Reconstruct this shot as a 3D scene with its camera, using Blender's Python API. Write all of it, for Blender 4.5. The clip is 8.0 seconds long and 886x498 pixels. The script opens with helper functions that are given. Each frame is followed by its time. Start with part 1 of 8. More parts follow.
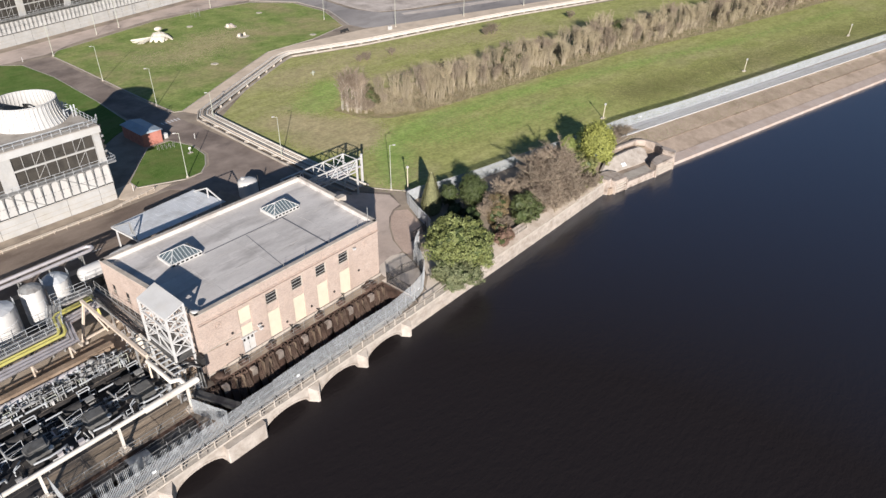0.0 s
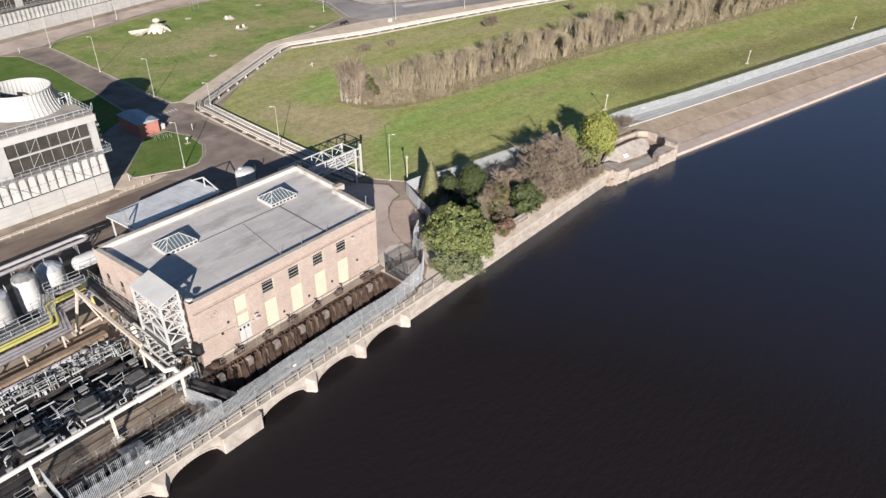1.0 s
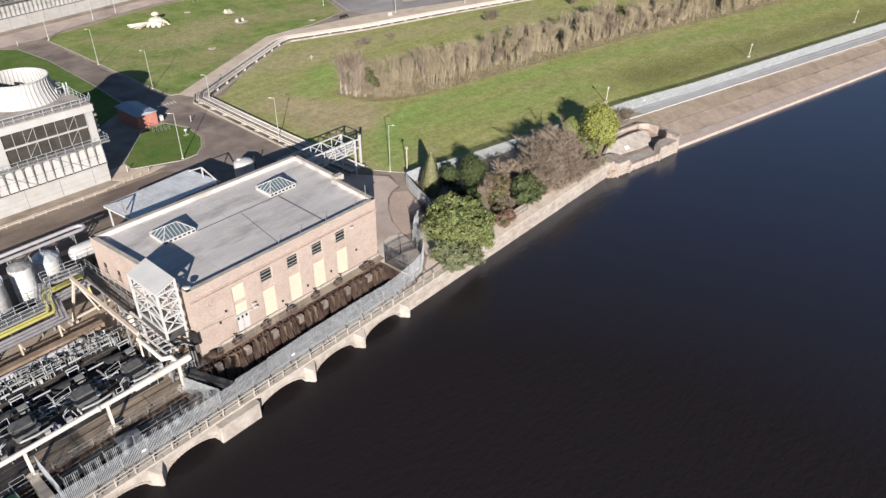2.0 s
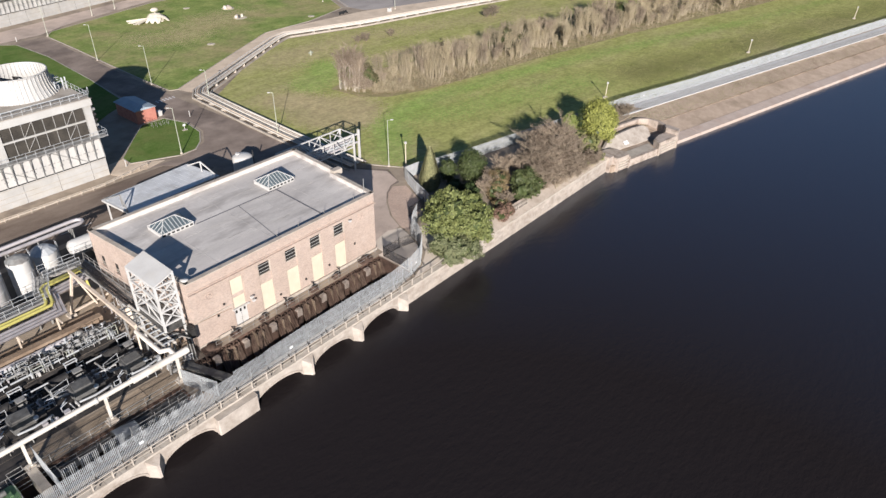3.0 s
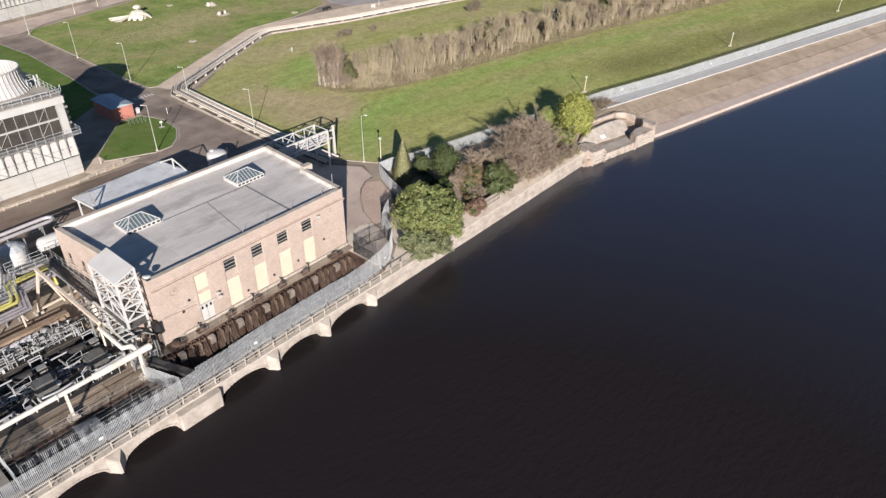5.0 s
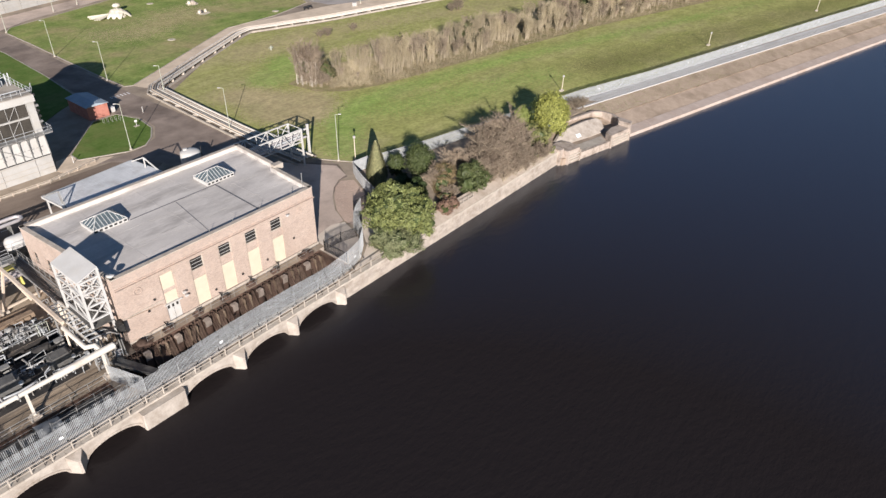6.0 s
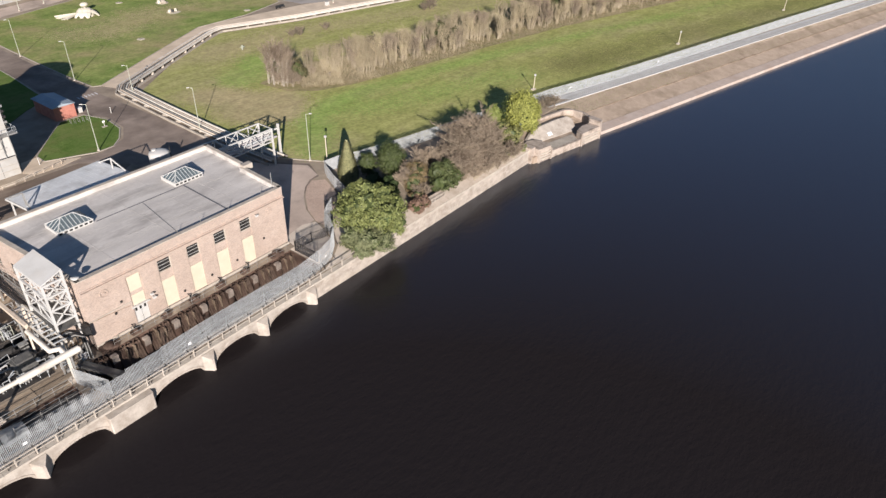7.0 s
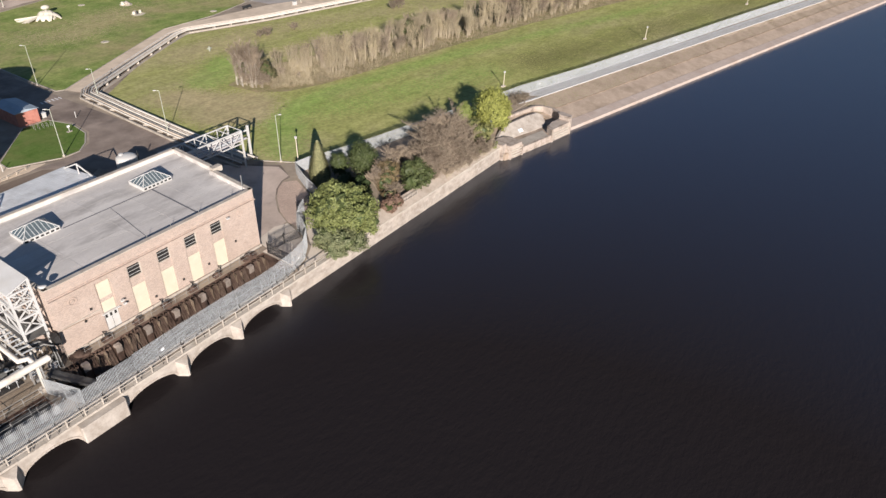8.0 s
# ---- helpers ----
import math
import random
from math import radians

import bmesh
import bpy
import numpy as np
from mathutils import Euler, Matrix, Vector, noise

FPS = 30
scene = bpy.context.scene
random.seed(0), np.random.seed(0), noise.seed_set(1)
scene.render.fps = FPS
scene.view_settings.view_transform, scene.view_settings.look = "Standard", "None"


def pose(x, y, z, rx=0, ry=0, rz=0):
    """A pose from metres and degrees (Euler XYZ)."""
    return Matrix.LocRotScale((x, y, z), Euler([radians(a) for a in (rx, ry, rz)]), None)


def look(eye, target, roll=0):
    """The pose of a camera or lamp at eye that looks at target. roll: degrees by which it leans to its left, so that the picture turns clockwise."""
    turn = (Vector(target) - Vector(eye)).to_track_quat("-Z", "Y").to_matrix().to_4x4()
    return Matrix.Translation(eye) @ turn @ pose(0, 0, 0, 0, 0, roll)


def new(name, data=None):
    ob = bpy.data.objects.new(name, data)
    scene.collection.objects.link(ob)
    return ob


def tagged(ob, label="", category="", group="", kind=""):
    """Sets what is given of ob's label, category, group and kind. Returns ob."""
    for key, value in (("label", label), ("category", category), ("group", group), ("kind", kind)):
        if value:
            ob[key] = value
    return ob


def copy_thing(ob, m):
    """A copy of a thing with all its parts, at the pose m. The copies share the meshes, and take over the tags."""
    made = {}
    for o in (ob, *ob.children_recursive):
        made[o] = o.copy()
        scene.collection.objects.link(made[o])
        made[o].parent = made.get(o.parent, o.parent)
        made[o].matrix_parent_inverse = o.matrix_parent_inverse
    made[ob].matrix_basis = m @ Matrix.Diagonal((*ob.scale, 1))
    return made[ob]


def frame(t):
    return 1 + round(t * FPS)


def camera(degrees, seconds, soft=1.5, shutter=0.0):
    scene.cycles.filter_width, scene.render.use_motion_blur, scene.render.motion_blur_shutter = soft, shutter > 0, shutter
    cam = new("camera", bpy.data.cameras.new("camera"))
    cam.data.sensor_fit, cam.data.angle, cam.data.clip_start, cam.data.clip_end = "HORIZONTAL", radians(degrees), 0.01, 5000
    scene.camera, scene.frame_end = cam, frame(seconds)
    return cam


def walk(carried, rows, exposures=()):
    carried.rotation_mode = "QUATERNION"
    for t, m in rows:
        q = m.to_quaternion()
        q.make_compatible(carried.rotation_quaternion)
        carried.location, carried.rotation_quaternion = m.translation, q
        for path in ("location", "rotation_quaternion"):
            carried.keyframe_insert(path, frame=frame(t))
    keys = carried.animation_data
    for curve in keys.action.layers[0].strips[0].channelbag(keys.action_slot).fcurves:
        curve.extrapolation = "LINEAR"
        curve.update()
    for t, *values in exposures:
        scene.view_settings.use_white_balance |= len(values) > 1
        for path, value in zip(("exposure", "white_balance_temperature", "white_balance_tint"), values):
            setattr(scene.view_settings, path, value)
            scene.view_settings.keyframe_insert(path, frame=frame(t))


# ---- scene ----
cam = camera(65.9, 8.0, soft=1.45)
PATH = [
    (0, (-29.647, -63.051, 59.728), (34.825, -8.604, 6.073), 0.622),
    (0.5, (-29.192, -62.799, 58.749), (35.198, -8.359, 4.988), 0.624),
    (1, (-29.054, -62.774, 57.947), (35.209, -8.389, 3.979), 0.676),
    (1.5, (-29.021, -62.764, 57.115), (35.197, -8.408, 3.065), 0.693),
    (3, (-29.098, -63.180, 55.814), (34.978, -8.908, 1.511), 0.694),
    (3.5, (-28.855, -63.658, 55.815), (35.112, -9.407, 1.363), 0.538),
    (4, (-28.365, -64.319, 55.784), (35.557, -10.114, 1.234), 0.395),
    (4.5, (-27.579, -65.292, 55.792), (36.345, -11.232, 1.099), 0.326),
    (6, (-24.710, -69.078, 55.855), (39.992, -16.140, 0.980), 0.681),
    (6.5, (-24.330, -69.777, 55.803), (41.421, -18.086, 0.985), 1.024),
    (7, (-24.170, -70.172, 55.900), (42.396, -19.632, 0.993), 1.220),
    (7.5, (-24.053, -70.419, 55.896), (43.257, -20.964, 0.909), 1.088),
    (8, (-24.158, -70.539, 56.047), (44.413, -22.953, 0.969), 1.131),
]
walk(cam, [(t, look(eye, target, roll)) for t, eye, target, roll in PATH],
     exposures=((0.0, 0.72, 6260, 13), (4.5, 0.72, 6310, 14), (8.0, 0.68, 6450, 14.5)))

# ---- world and sun ----
SUN_AZ, SUN_EL = radians(227.0), radians(18.5)   # the way to the sun, counted from +x, and its height
world = bpy.data.worlds.new("sky")
scene.world = world
world.use_nodes = True
wn = world.node_tree.nodes
sky = wn.new("ShaderNodeTexSky")
sky.sky_type, sky.sun_disc = "NISHITA", False
sky.sun_elevation, sky.sun_rotation = SUN_EL, radians(90) - SUN_AZ
sky.air_density, sky.dust_density, sky.ozone_density = 1.0, 0.15, 3.6
world.node_tree.links.new(sky.outputs[0], wn["Background"].inputs[0])
wn["Background"].inputs[1].default_value = 0.042
sun = new("sun", bpy.data.lights.new("sun", "SUN"))
sun.data.energy, sun.data.angle, sun.data.color = 4.8, radians(0.5), (1.0, 0.93, 0.83)
to_sun = Vector((math.cos(SUN_AZ) * math.cos(SUN_EL), math.sin(SUN_AZ) * math.cos(SUN_EL), math.sin(SUN_EL)))
sun.matrix_world = look(to_sun * 200, (0, 0, 0))

# ---- materials ----


def material(name, dark, light, scale=2.0, rough=0.8, metal=0.0, bump=0.15, grain=18.0, stain=None, stain_scale=0.3,
             stain_amount=0.5, spread=0.0, spec=0.4, stretch=(1, 1, 1), tight=(0.5, 1.0)):
    """Two tones mixed by a coarse and a fine noise, with blotches of a third tone, relief and a little change from object to object."""
    m = bpy.data.materials.new(name)
    m.use_nodes = True
    n, l = m.node_tree.nodes, m.node_tree.links
    b = n["Principled BSDF"]
    geo = n.new("ShaderNodeNewGeometry")
    mp = n.new("ShaderNodeMapping")
    mp.inputs["Scale"].default_value = stretch
    l.new(geo.outputs["Position"], mp.inputs["Vector"])

    def tex(s, d=4.0, r=0.6):
        t = n.new("ShaderNodeTexNoise")
        t.inputs["Scale"].default_value, t.inputs["Detail"].default_value, t.inputs["Roughness"].default_value = s, d, r
        l.new(mp.outputs[0], t.inputs["Vector"])
        return t

    def mix(fac, a, c):
        x = n.new("ShaderNodeMix")
        x.data_type = "RGBA"
        l.new(fac, x.inputs[0])
        for sock, v in ((x.inputs[6], a), (x.inputs[7], c)):
            if isinstance(v, tuple):
                sock.default_value = (*v, 1)
            else:
                l.new(v, sock)
        return x.outputs[2]

    def ramp(src, lo, hi):
        r = n.new("ShaderNodeMapRange")
        r.inputs[1].default_value, r.inputs[2].default_value = lo, hi
        l.new(src, r.inputs[0])
        return r.outputs[0]

    coarse, fine = tex(scale), tex(grain, 3.0)
    add = n.new("ShaderNodeMath")
    add.operation = "MULTIPLY_ADD"
    l.new(fine.outputs[0], add.inputs[0])
    add.inputs[1].default_value = 0.5
    l.new(coarse.outputs[0], add.inputs[2])
    col = mix(ramp(add.outputs[0], *tight), dark, light)
    if stain:
        st = tex(stain_scale, 5.0, 0.65)
        amount = ramp(st.outputs[0], 0.48, 0.68)
        sc = n.new("ShaderNodeMath")
        sc.operation = "MULTIPLY"
        l.new(amount, sc.inputs[0])
        sc.inputs[1].default_value = stain_amount
        col = mix(sc.outputs[0], col, stain)
    if spread:
        info = n.new("ShaderNodeObjectInfo")
        hsv = n.new("ShaderNodeHueSaturation")
        l.new(ramp(info.outputs["Random"], 0.0, 1.0), hsv.inputs["Value"])
        rr = hsv.inputs["Value"].links[0].from_node
        rr.inputs[3].default_value, rr.inputs[4].default_value = 1 - spread, 1 + spread
        l.new(col, hsv.inputs["Color"])
        col = hsv.outputs[0]
    l.new(col, b.inputs["Base Color"])
    b.inputs["Roughness"].default_value, b.inputs["Metallic"].default_value = rough, metal
    b.inputs["Specular IOR Level"].default_value = spec
    if bump:
        bp = n.new("ShaderNodeBump")
        bp.inputs["Strength"].default_value, bp.inputs["Distance"].default_value = bump, 0.05
        l.new(add.outputs[0], bp.inputs["Height"])
        l.new(bp.outputs[0], b.inputs["Normal"])
    return m


def brick_material(name, a, c, mortar, stain, stain_amount, flat=False):
    m = material(name, a, c, 0.7, 0.9, 0, 0.2, 9.0, stain, 0.35, stain_amount)
    n, l = m.node_tree.nodes, m.node_tree.links
    b = n["Principled BSDF"]
    geo = n.new("ShaderNodeNewGeometry")
    sep = n.new("ShaderNodeSeparateXYZ")
    l.new(geo.outputs["Position"], sep.inputs[0])
    s = n.new("ShaderNodeMath")
    l.new(sep.outputs[0], s.inputs[0])
    l.new(sep.outputs[1], s.inputs[1])
    com = n.new("ShaderNodeCombineXYZ")
    l.new(sep.outputs[0] if flat else s.outputs[0], com.inputs[0])
    l.new(sep.outputs[1 if flat else 2], com.inputs[1])
    br = n.new("ShaderNodeTexBrick")
    l.new(com.outputs[0], br.inputs["Vector"])
    br.inputs["Scale"].default_value = 1.0
    br.inputs["Brick Width"].default_value, br.inputs["Row Height"].default_value = 0.225, 0.075
    br.inputs["Mortar Size"].default_value = 0.008
    br.inputs["Color1"].default_value, br.inputs["Color2"].default_value = (0.8, 0.8, 0.8, 1), (1.15, 1.1, 1.05, 1)
    br.inputs["Mortar"].default_value = (*mortar, 1)
    old = b.inputs["Base Color"].links[0].from_socket
    mu = n.new("ShaderNodeMix")
    mu.data_type, mu.blend_type = "RGBA", "MULTIPLY"
    mu.inputs[0].default_value = 1.0
    l.new(old, mu.inputs[6])
    l.new(br.outputs["Color"], mu.inputs[7])
    l.new(mu.outputs[2], b.inputs["Base Color"])
    return m


def leaf_material(name, dark, light, warm):
    m = material(name, dark, light, 1.3, 0.55, 0, 0.0, 8.0, warm, 0.5, 0.35, spec=0.3)
    n, l = m.node_tree.nodes, m.node_tree.links
    b = n["Principled BSDF"]
    geo = n.new("ShaderNodeNewGeometry")
    hsv = n.new("ShaderNodeHueSaturation")
    mr = n.new("ShaderNodeMapRange")
    mr.inputs[3].default_value, mr.inputs[4].default_value = 0.72, 1.28
    l.new(geo.outputs["Random Per Island"], mr.inputs[0])
    l.new(mr.outputs[0], hsv.inputs["Value"])
    l.new(b.inputs["Base Color"].links[0].from_socket, hsv.inputs["Color"])
    l.new(hsv.outputs[0], b.inputs["Base Color"])
    return m


def glass_material(name, tint, rough):
    m = bpy.data.materials.new(name)
    m.use_nodes = True
    b = m.node_tree.nodes["Principled BSDF"]
    b.inputs["Base Color"].default_value = (*tint, 1)
    b.inputs["Roughness"].default_value = rough
    b.inputs["Transmission Weight"].default_value = 0.6
    return m


def water_material():
    m = bpy.data.materials.new("river_water")
    m.use_nodes = True
    n, l = m.node_tree.nodes, m.node_tree.links
    b = n["Principled BSDF"]
    b.inputs["Base Color"].default_value = (0.0198, 0.0162, 0.0164, 1)
    b.inputs["Specular IOR Level"].default_value = 0.0
    b.inputs["Roughness"].default_value, b.inputs["IOR"].default_value = 0.6, 1.33
    gloss, lw, mr, mixer = n.new("ShaderNodeBsdfGlossy"), n.new("ShaderNodeLayerWeight"), n.new("ShaderNodeMapRange"), n.new("ShaderNodeMixShader")
    gloss.inputs["Color"].default_value = (0.80, 0.87, 1.0, 1)
    gloss.inputs["Roughness"].default_value = 0.25
    mr.inputs[1].default_value, mr.inputs[2].default_value = 0.34, 0.84
    mr.inputs[3].default_value, mr.inputs[4].default_value = 0.013, 0.40
    l.new(lw.outputs["Facing"], mr.inputs[0])
    l.new(mr.outputs[0], mixer.inputs[0])
    l.new(b.outputs[0], mixer.inputs[1])
    l.new(gloss.outputs[0], mixer.inputs[2])
    l.new(mixer.outputs[0], n["Material Output"].inputs["Surface"])
    geo = n.new("ShaderNodeNewGeometry")
    mp = n.new("ShaderNodeMapping")
    mp.inputs["Scale"].default_value = (0.55, 1.0, 1.0)
    mp.inputs["Rotation"].default_value = (0, 0, radians(25))
    l.new(geo.outputs["Position"], mp.inputs[0])
    last = None
    for s, k in ((0.35, 0.09), (1.3, 0.11), (3.2, 0.06)):
        t = n.new("ShaderNodeTexNoise")
        t.inputs["Scale"].default_value, t.inputs["Detail"].default_value = s, 3.0
        l.new(mp.outputs[0], t.inputs["Vector"])
        bp = n.new("ShaderNodeBump")
        bp.inputs["Strength"].default_value, bp.inputs["Distance"].default_value = 0.5, k
        l.new(t.outputs[0], bp.inputs["Height"])
        if last:
            l.new(last.outputs[0], bp.inputs["Normal"])
        last = bp
    l.new(last.outputs[0], b.inputs["Normal"])
    l.new(last.outputs[0], gloss.inputs["Normal"])
    return m


GROUND = material("dusty_concrete", (0.280, 0.224, 0.168), (0.403, 0.336, 0.263), 0.35, 0.95, 0, 0.2, 6.0, (0.13, 0.105, 0.09), 0.12, 0.7)
ASPHALT = material("worn_asphalt", (0.195, 0.152, 0.124), (0.35, 0.282, 0.236), 0.16, 0.9, 0, 0.2, 9.0, (0.125, 0.098, 0.084), 0.07, 0.9, tight=(0.58, 0.95))
DUSTY_ROAD = material("dusty_asphalt", (0.135, 0.100, 0.078), (0.235, 0.182, 0.142), 0.3, 0.95, 0, 0.2, 7.0, (0.29, 0.235, 0.19), 0.16, 0.8, stretch=(0.35, 1, 1), tight=(0.58, 0.95))
GREY_ROAD = material("worn_grey_asphalt", (0.280, 0.252, 0.235), (0.470, 0.431, 0.403), 0.12, 0.9, 0, 0.2, 8.0, (0.17, 0.155, 0.15), 0.06, 0.9, stretch=(0.5, 1, 1), tight=(0.58, 0.95))
PALE_ROAD = material("pale_concrete_road", (0.512, 0.439, 0.377), (0.683, 0.603, 0.536), 0.2, 0.9, 0, 0.2, 6.0, (0.33, 0.275, 0.235), 0.15, 0.8, tight=(0.58, 0.95))


def mown(m, turn, wide, amount, clumps):
    """Faint long bands, as a mower leaves them, and tussocks over a grass material."""
    n, l = m.node_tree.nodes, m.node_tree.links
    b = n["Principled BSDF"]
    geo, mp, tx = n.new("ShaderNodeNewGeometry"), n.new("ShaderNodeMapping"), n.new("ShaderNodeTexNoise")
    mp.inputs["Rotation"].default_value = (0, 0, radians(turn))
    mp.inputs["Scale"].default_value = (0.06, 1.0 / wide, 1)
    tx.inputs["Scale"].default_value, tx.inputs["Detail"].default_value = 1.0, 3.0
    mr, hsv = n.new("ShaderNodeMapRange"), n.new("ShaderNodeHueSaturation")
    mr.inputs[1].default_value, mr.inputs[2].default_value = 0.3, 0.7
    mr.inputs[3].default_value, mr.inputs[4].default_value = 1 - amount, 1 + amount
    l.new(geo.outputs["Position"], mp.inputs["Vector"])
    l.new(mp.outputs[0], tx.inputs["Vector"])
    l.new(tx.outputs[0], mr.inputs[0])
    l.new(mr.outputs[0], hsv.inputs["Value"])
    l.new(b.inputs["Base Color"].links[0].from_socket, hsv.inputs["Color"])
    col = hsv.outputs[0]
    for size, share in ((0.45, clumps * 0.8), (1.3, clumps)):
        t2, r2, h2 = n.new("ShaderNodeTexNoise"), n.new("ShaderNodeMapRange"), n.new("ShaderNodeHueSaturation")
        t2.inputs["Scale"].default_value, t2.inputs["Detail"].default_value = size, 4.0
        r2.inputs[1].default_value, r2.inputs[2].default_value = 0.36, 0.64
        r2.inputs[3].default_value, r2.inputs[4].default_value = 1 - share, 1 + share
        l.new(geo.outputs["Position"], t2.inputs["Vector"])
        l.new(t2.outputs[0], r2.inputs[0])
        l.new(r2.outputs[0], h2.inputs["Value"])
        l.new(col, h2.inputs["Color"])
        col = h2.outputs[0]
    l.new(col, b.inputs["Base Color"])
    return m


GRASS = material("mown_winter_grass", (0.299, 0.317, 0.105), (0.408, 0.402, 0.154), 0.16, 1.0, 0, 0.3, 2.4, (0.405, 0.358, 0.195), 0.028, 0.85, spec=0.1, stretch=(0.7, 1.3, 1), tight=(0.58, 0.95))
mown(GRASS, 13, 0.9, 0.06, 0.13)
LUSH = material("lush_grass", (0.165, 0.237, 0.062), (0.303, 0.339, 0.117), 0.13, 1.0, 0, 0.3, 1.6, (0.37, 0.315, 0.165), 0.045, 0.95, spec=0.1, tight=(0.58, 0.95))
mown(LUSH, 40, 1.2, 0.04, 0.12)
RICH_SHADE = material("rich_and_shaded_grass", (0.085, 0.150, 0.030), (0.150, 0.215, 0.060), 0.25, 1.0, 0, 0.3, 1.6, (0.19, 0.20, 0.075), 0.12, 0.7, spec=0.1, tight=(0.58, 0.95))
STREAK = material("bright_green_grass", (0.239, 0.339, 0.088), (0.345, 0.432, 0.137), 0.2, 1.0, 0, 0.2, 2.0, (0.30, 0.31, 0.13), 0.1, 0.5, spec=0.1)
DRY = material("dry_tan_grass", (0.400, 0.338, 0.190), (0.485, 0.415, 0.245), 0.2, 1.0, 0, 0.2, 2.0, (0.30, 0.29, 0.13), 0.1, 0.5, spec=0.1)
OLIVE = material("olive_winter_grass", (0.165, 0.172, 0.062), (0.235, 0.225, 0.090), 0.2, 1.0, 0, 0.2, 2.0, (0.28, 0.25, 0.12), 0.1, 0.5, spec=0.1)
for m in (STREAK, DRY):
    mown(m, 13, 0.9, 0.05, 0.12)
ROUGH_GRASS = material("rough_tan_grass", (0.27, 0.225, 0.125), (0.38, 0.312, 0.19), 0.4, 1.0, 0, 0.6, 3.0, (0.15, 0.165, 0.055), 0.25, 0.7, spec=0.1)
BRICK = brick_material("pinkish_red_brick", (0.385, 0.308, 0.264), (0.50, 0.412, 0.360), (1.12, 1.12, 1.12), (0.335, 0.265, 0.222), 0.6)
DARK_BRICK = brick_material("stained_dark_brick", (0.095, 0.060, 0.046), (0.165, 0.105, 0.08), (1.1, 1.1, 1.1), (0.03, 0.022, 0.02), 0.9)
PAVER = brick_material("brick_paving", (0.50, 0.385, 0.32), (0.61, 0.48, 0.40), (0.85, 0.85, 0.85), (0.38, 0.28, 0.23), 0.5, True)
SLOPE_GRASS = material("thin_bank_grass", (0.36, 0.315, 0.225), (0.46, 0.405, 0.295), 0.3, 1.0, 0, 0.3, 2.0, (0.23, 0.22, 0.10), 0.2, 0.7, spec=0.1)
PINK_STONE = material("pinkish_ledge_stone", (0.41, 0.335, 0.29), (0.52, 0.435, 0.385), 0.6, 0.9, 0, 0.2, 6.0, (0.38, 0.28, 0.22), 0.2, 0.6)
FOOTWAY = material("tan_footway", (0.626, 0.505, 0.380), (0.745, 0.616, 0.481), 0.3, 0.95, 0, 0.2, 6.0, (0.45, 0.365, 0.275), 0.2, 0.6)
APRON = material("pale_swept_concrete", (0.62, 0.535, 0.445), (0.73, 0.645, 0.555), 0.3, 0.9, 0, 0.2, 6.0, (0.53, 0.445, 0.36), 0.3, 0.6)
PINK_ROAD = material("pinkish_tan_road", (0.481, 0.389, 0.328), (0.666, 0.545, 0.467), 0.2, 0.9, 0, 0.2, 6.0, (0.20, 0.16, 0.135), 0.1, 0.8, tight=(0.58, 0.95))
MACHINE_GREEN = material("faded_green_paint", (0.12, 0.24, 0.11), (0.20, 0.34, 0.17), 1.0, 0.6, 0, 0.08, 8.0, (0.10, 0.13, 0.08), 0.7, 0.5)
COPING = material("cream_stone_coping", (0.41, 0.362, 0.31), (0.54, 0.485, 0.42), 1.0, 0.9, 0, 0.15, 7.0, (0.30, 0.25, 0.20), 0.6, 0.6)
LANDING = material("rough_pinkish_stone", (0.34, 0.285, 0.24), (0.51, 0.43, 0.37), 0.9, 0.92, 0, 0.5, 5.0, (0.16, 0.125, 0.10), 0.7, 0.8)
PALE_PATH = material("pale_grey_concrete_path", (0.504, 0.500, 0.495), (0.594, 0.590, 0.585), 0.3, 0.9, 0, 0.15, 6.0, (0.42, 0.41, 0.40), 0.2, 0.5)
STONE = material("weathered_river_stone", (0.35, 0.305, 0.262), (0.52, 0.465, 0.41), 0.9, 0.92, 0, 0.35, 6.0, (0.24, 0.195, 0.155), 0.5, 0.6, 0.0)
STONE_BLOCK = material("weathered_stone_block", (0.345, 0.296, 0.25), (0.50, 0.44, 0.385), 0.9, 0.92, 0, 0.35, 6.0, (0.26, 0.21, 0.165), 0.5, 0.6, 0.12)
PITCHING = material("stone_pitching", (0.322, 0.251, 0.196), (0.452, 0.359, 0.282), 0.5, 0.95, 0, 0.6, 4.0, (0.20, 0.155, 0.11), 0.15, 0.7, 0.1)
SANDY = material("sandy_wall_slope", (0.40, 0.335, 0.275), (0.52, 0.445, 0.375), 0.8, 0.95, 0, 0.4, 5.0, (0.27, 0.215, 0.16), 0.5, 0.6)
CONCRETE = material("stained_concrete", (0.36, 0.32, 0.27), (0.52, 0.47, 0.41), 0.7, 0.9, 0, 0.2, 7.0, (0.20, 0.17, 0.14), 0.35, 0.7, 0.05)
FELT = material("pale_roof_felt", (0.52, 0.49, 0.462), (0.67, 0.635, 0.60), 0.35, 0.8, 0, 0.15, 8.0, (0.36, 0.335, 0.315), 0.3, 0.9, 0.04, stretch=(0.35, 1, 1), tight=(0.58, 0.95))
FELT_LAP = material("grey_lap_joint", (0.42, 0.40, 0.38), (0.56, 0.535, 0.51), 0.8, 0.8)
FELT_SEAM = material("dark_roof_seam", (0.12, 0.12, 0.13), (0.20, 0.20, 0.21), 1.0, 0.8)
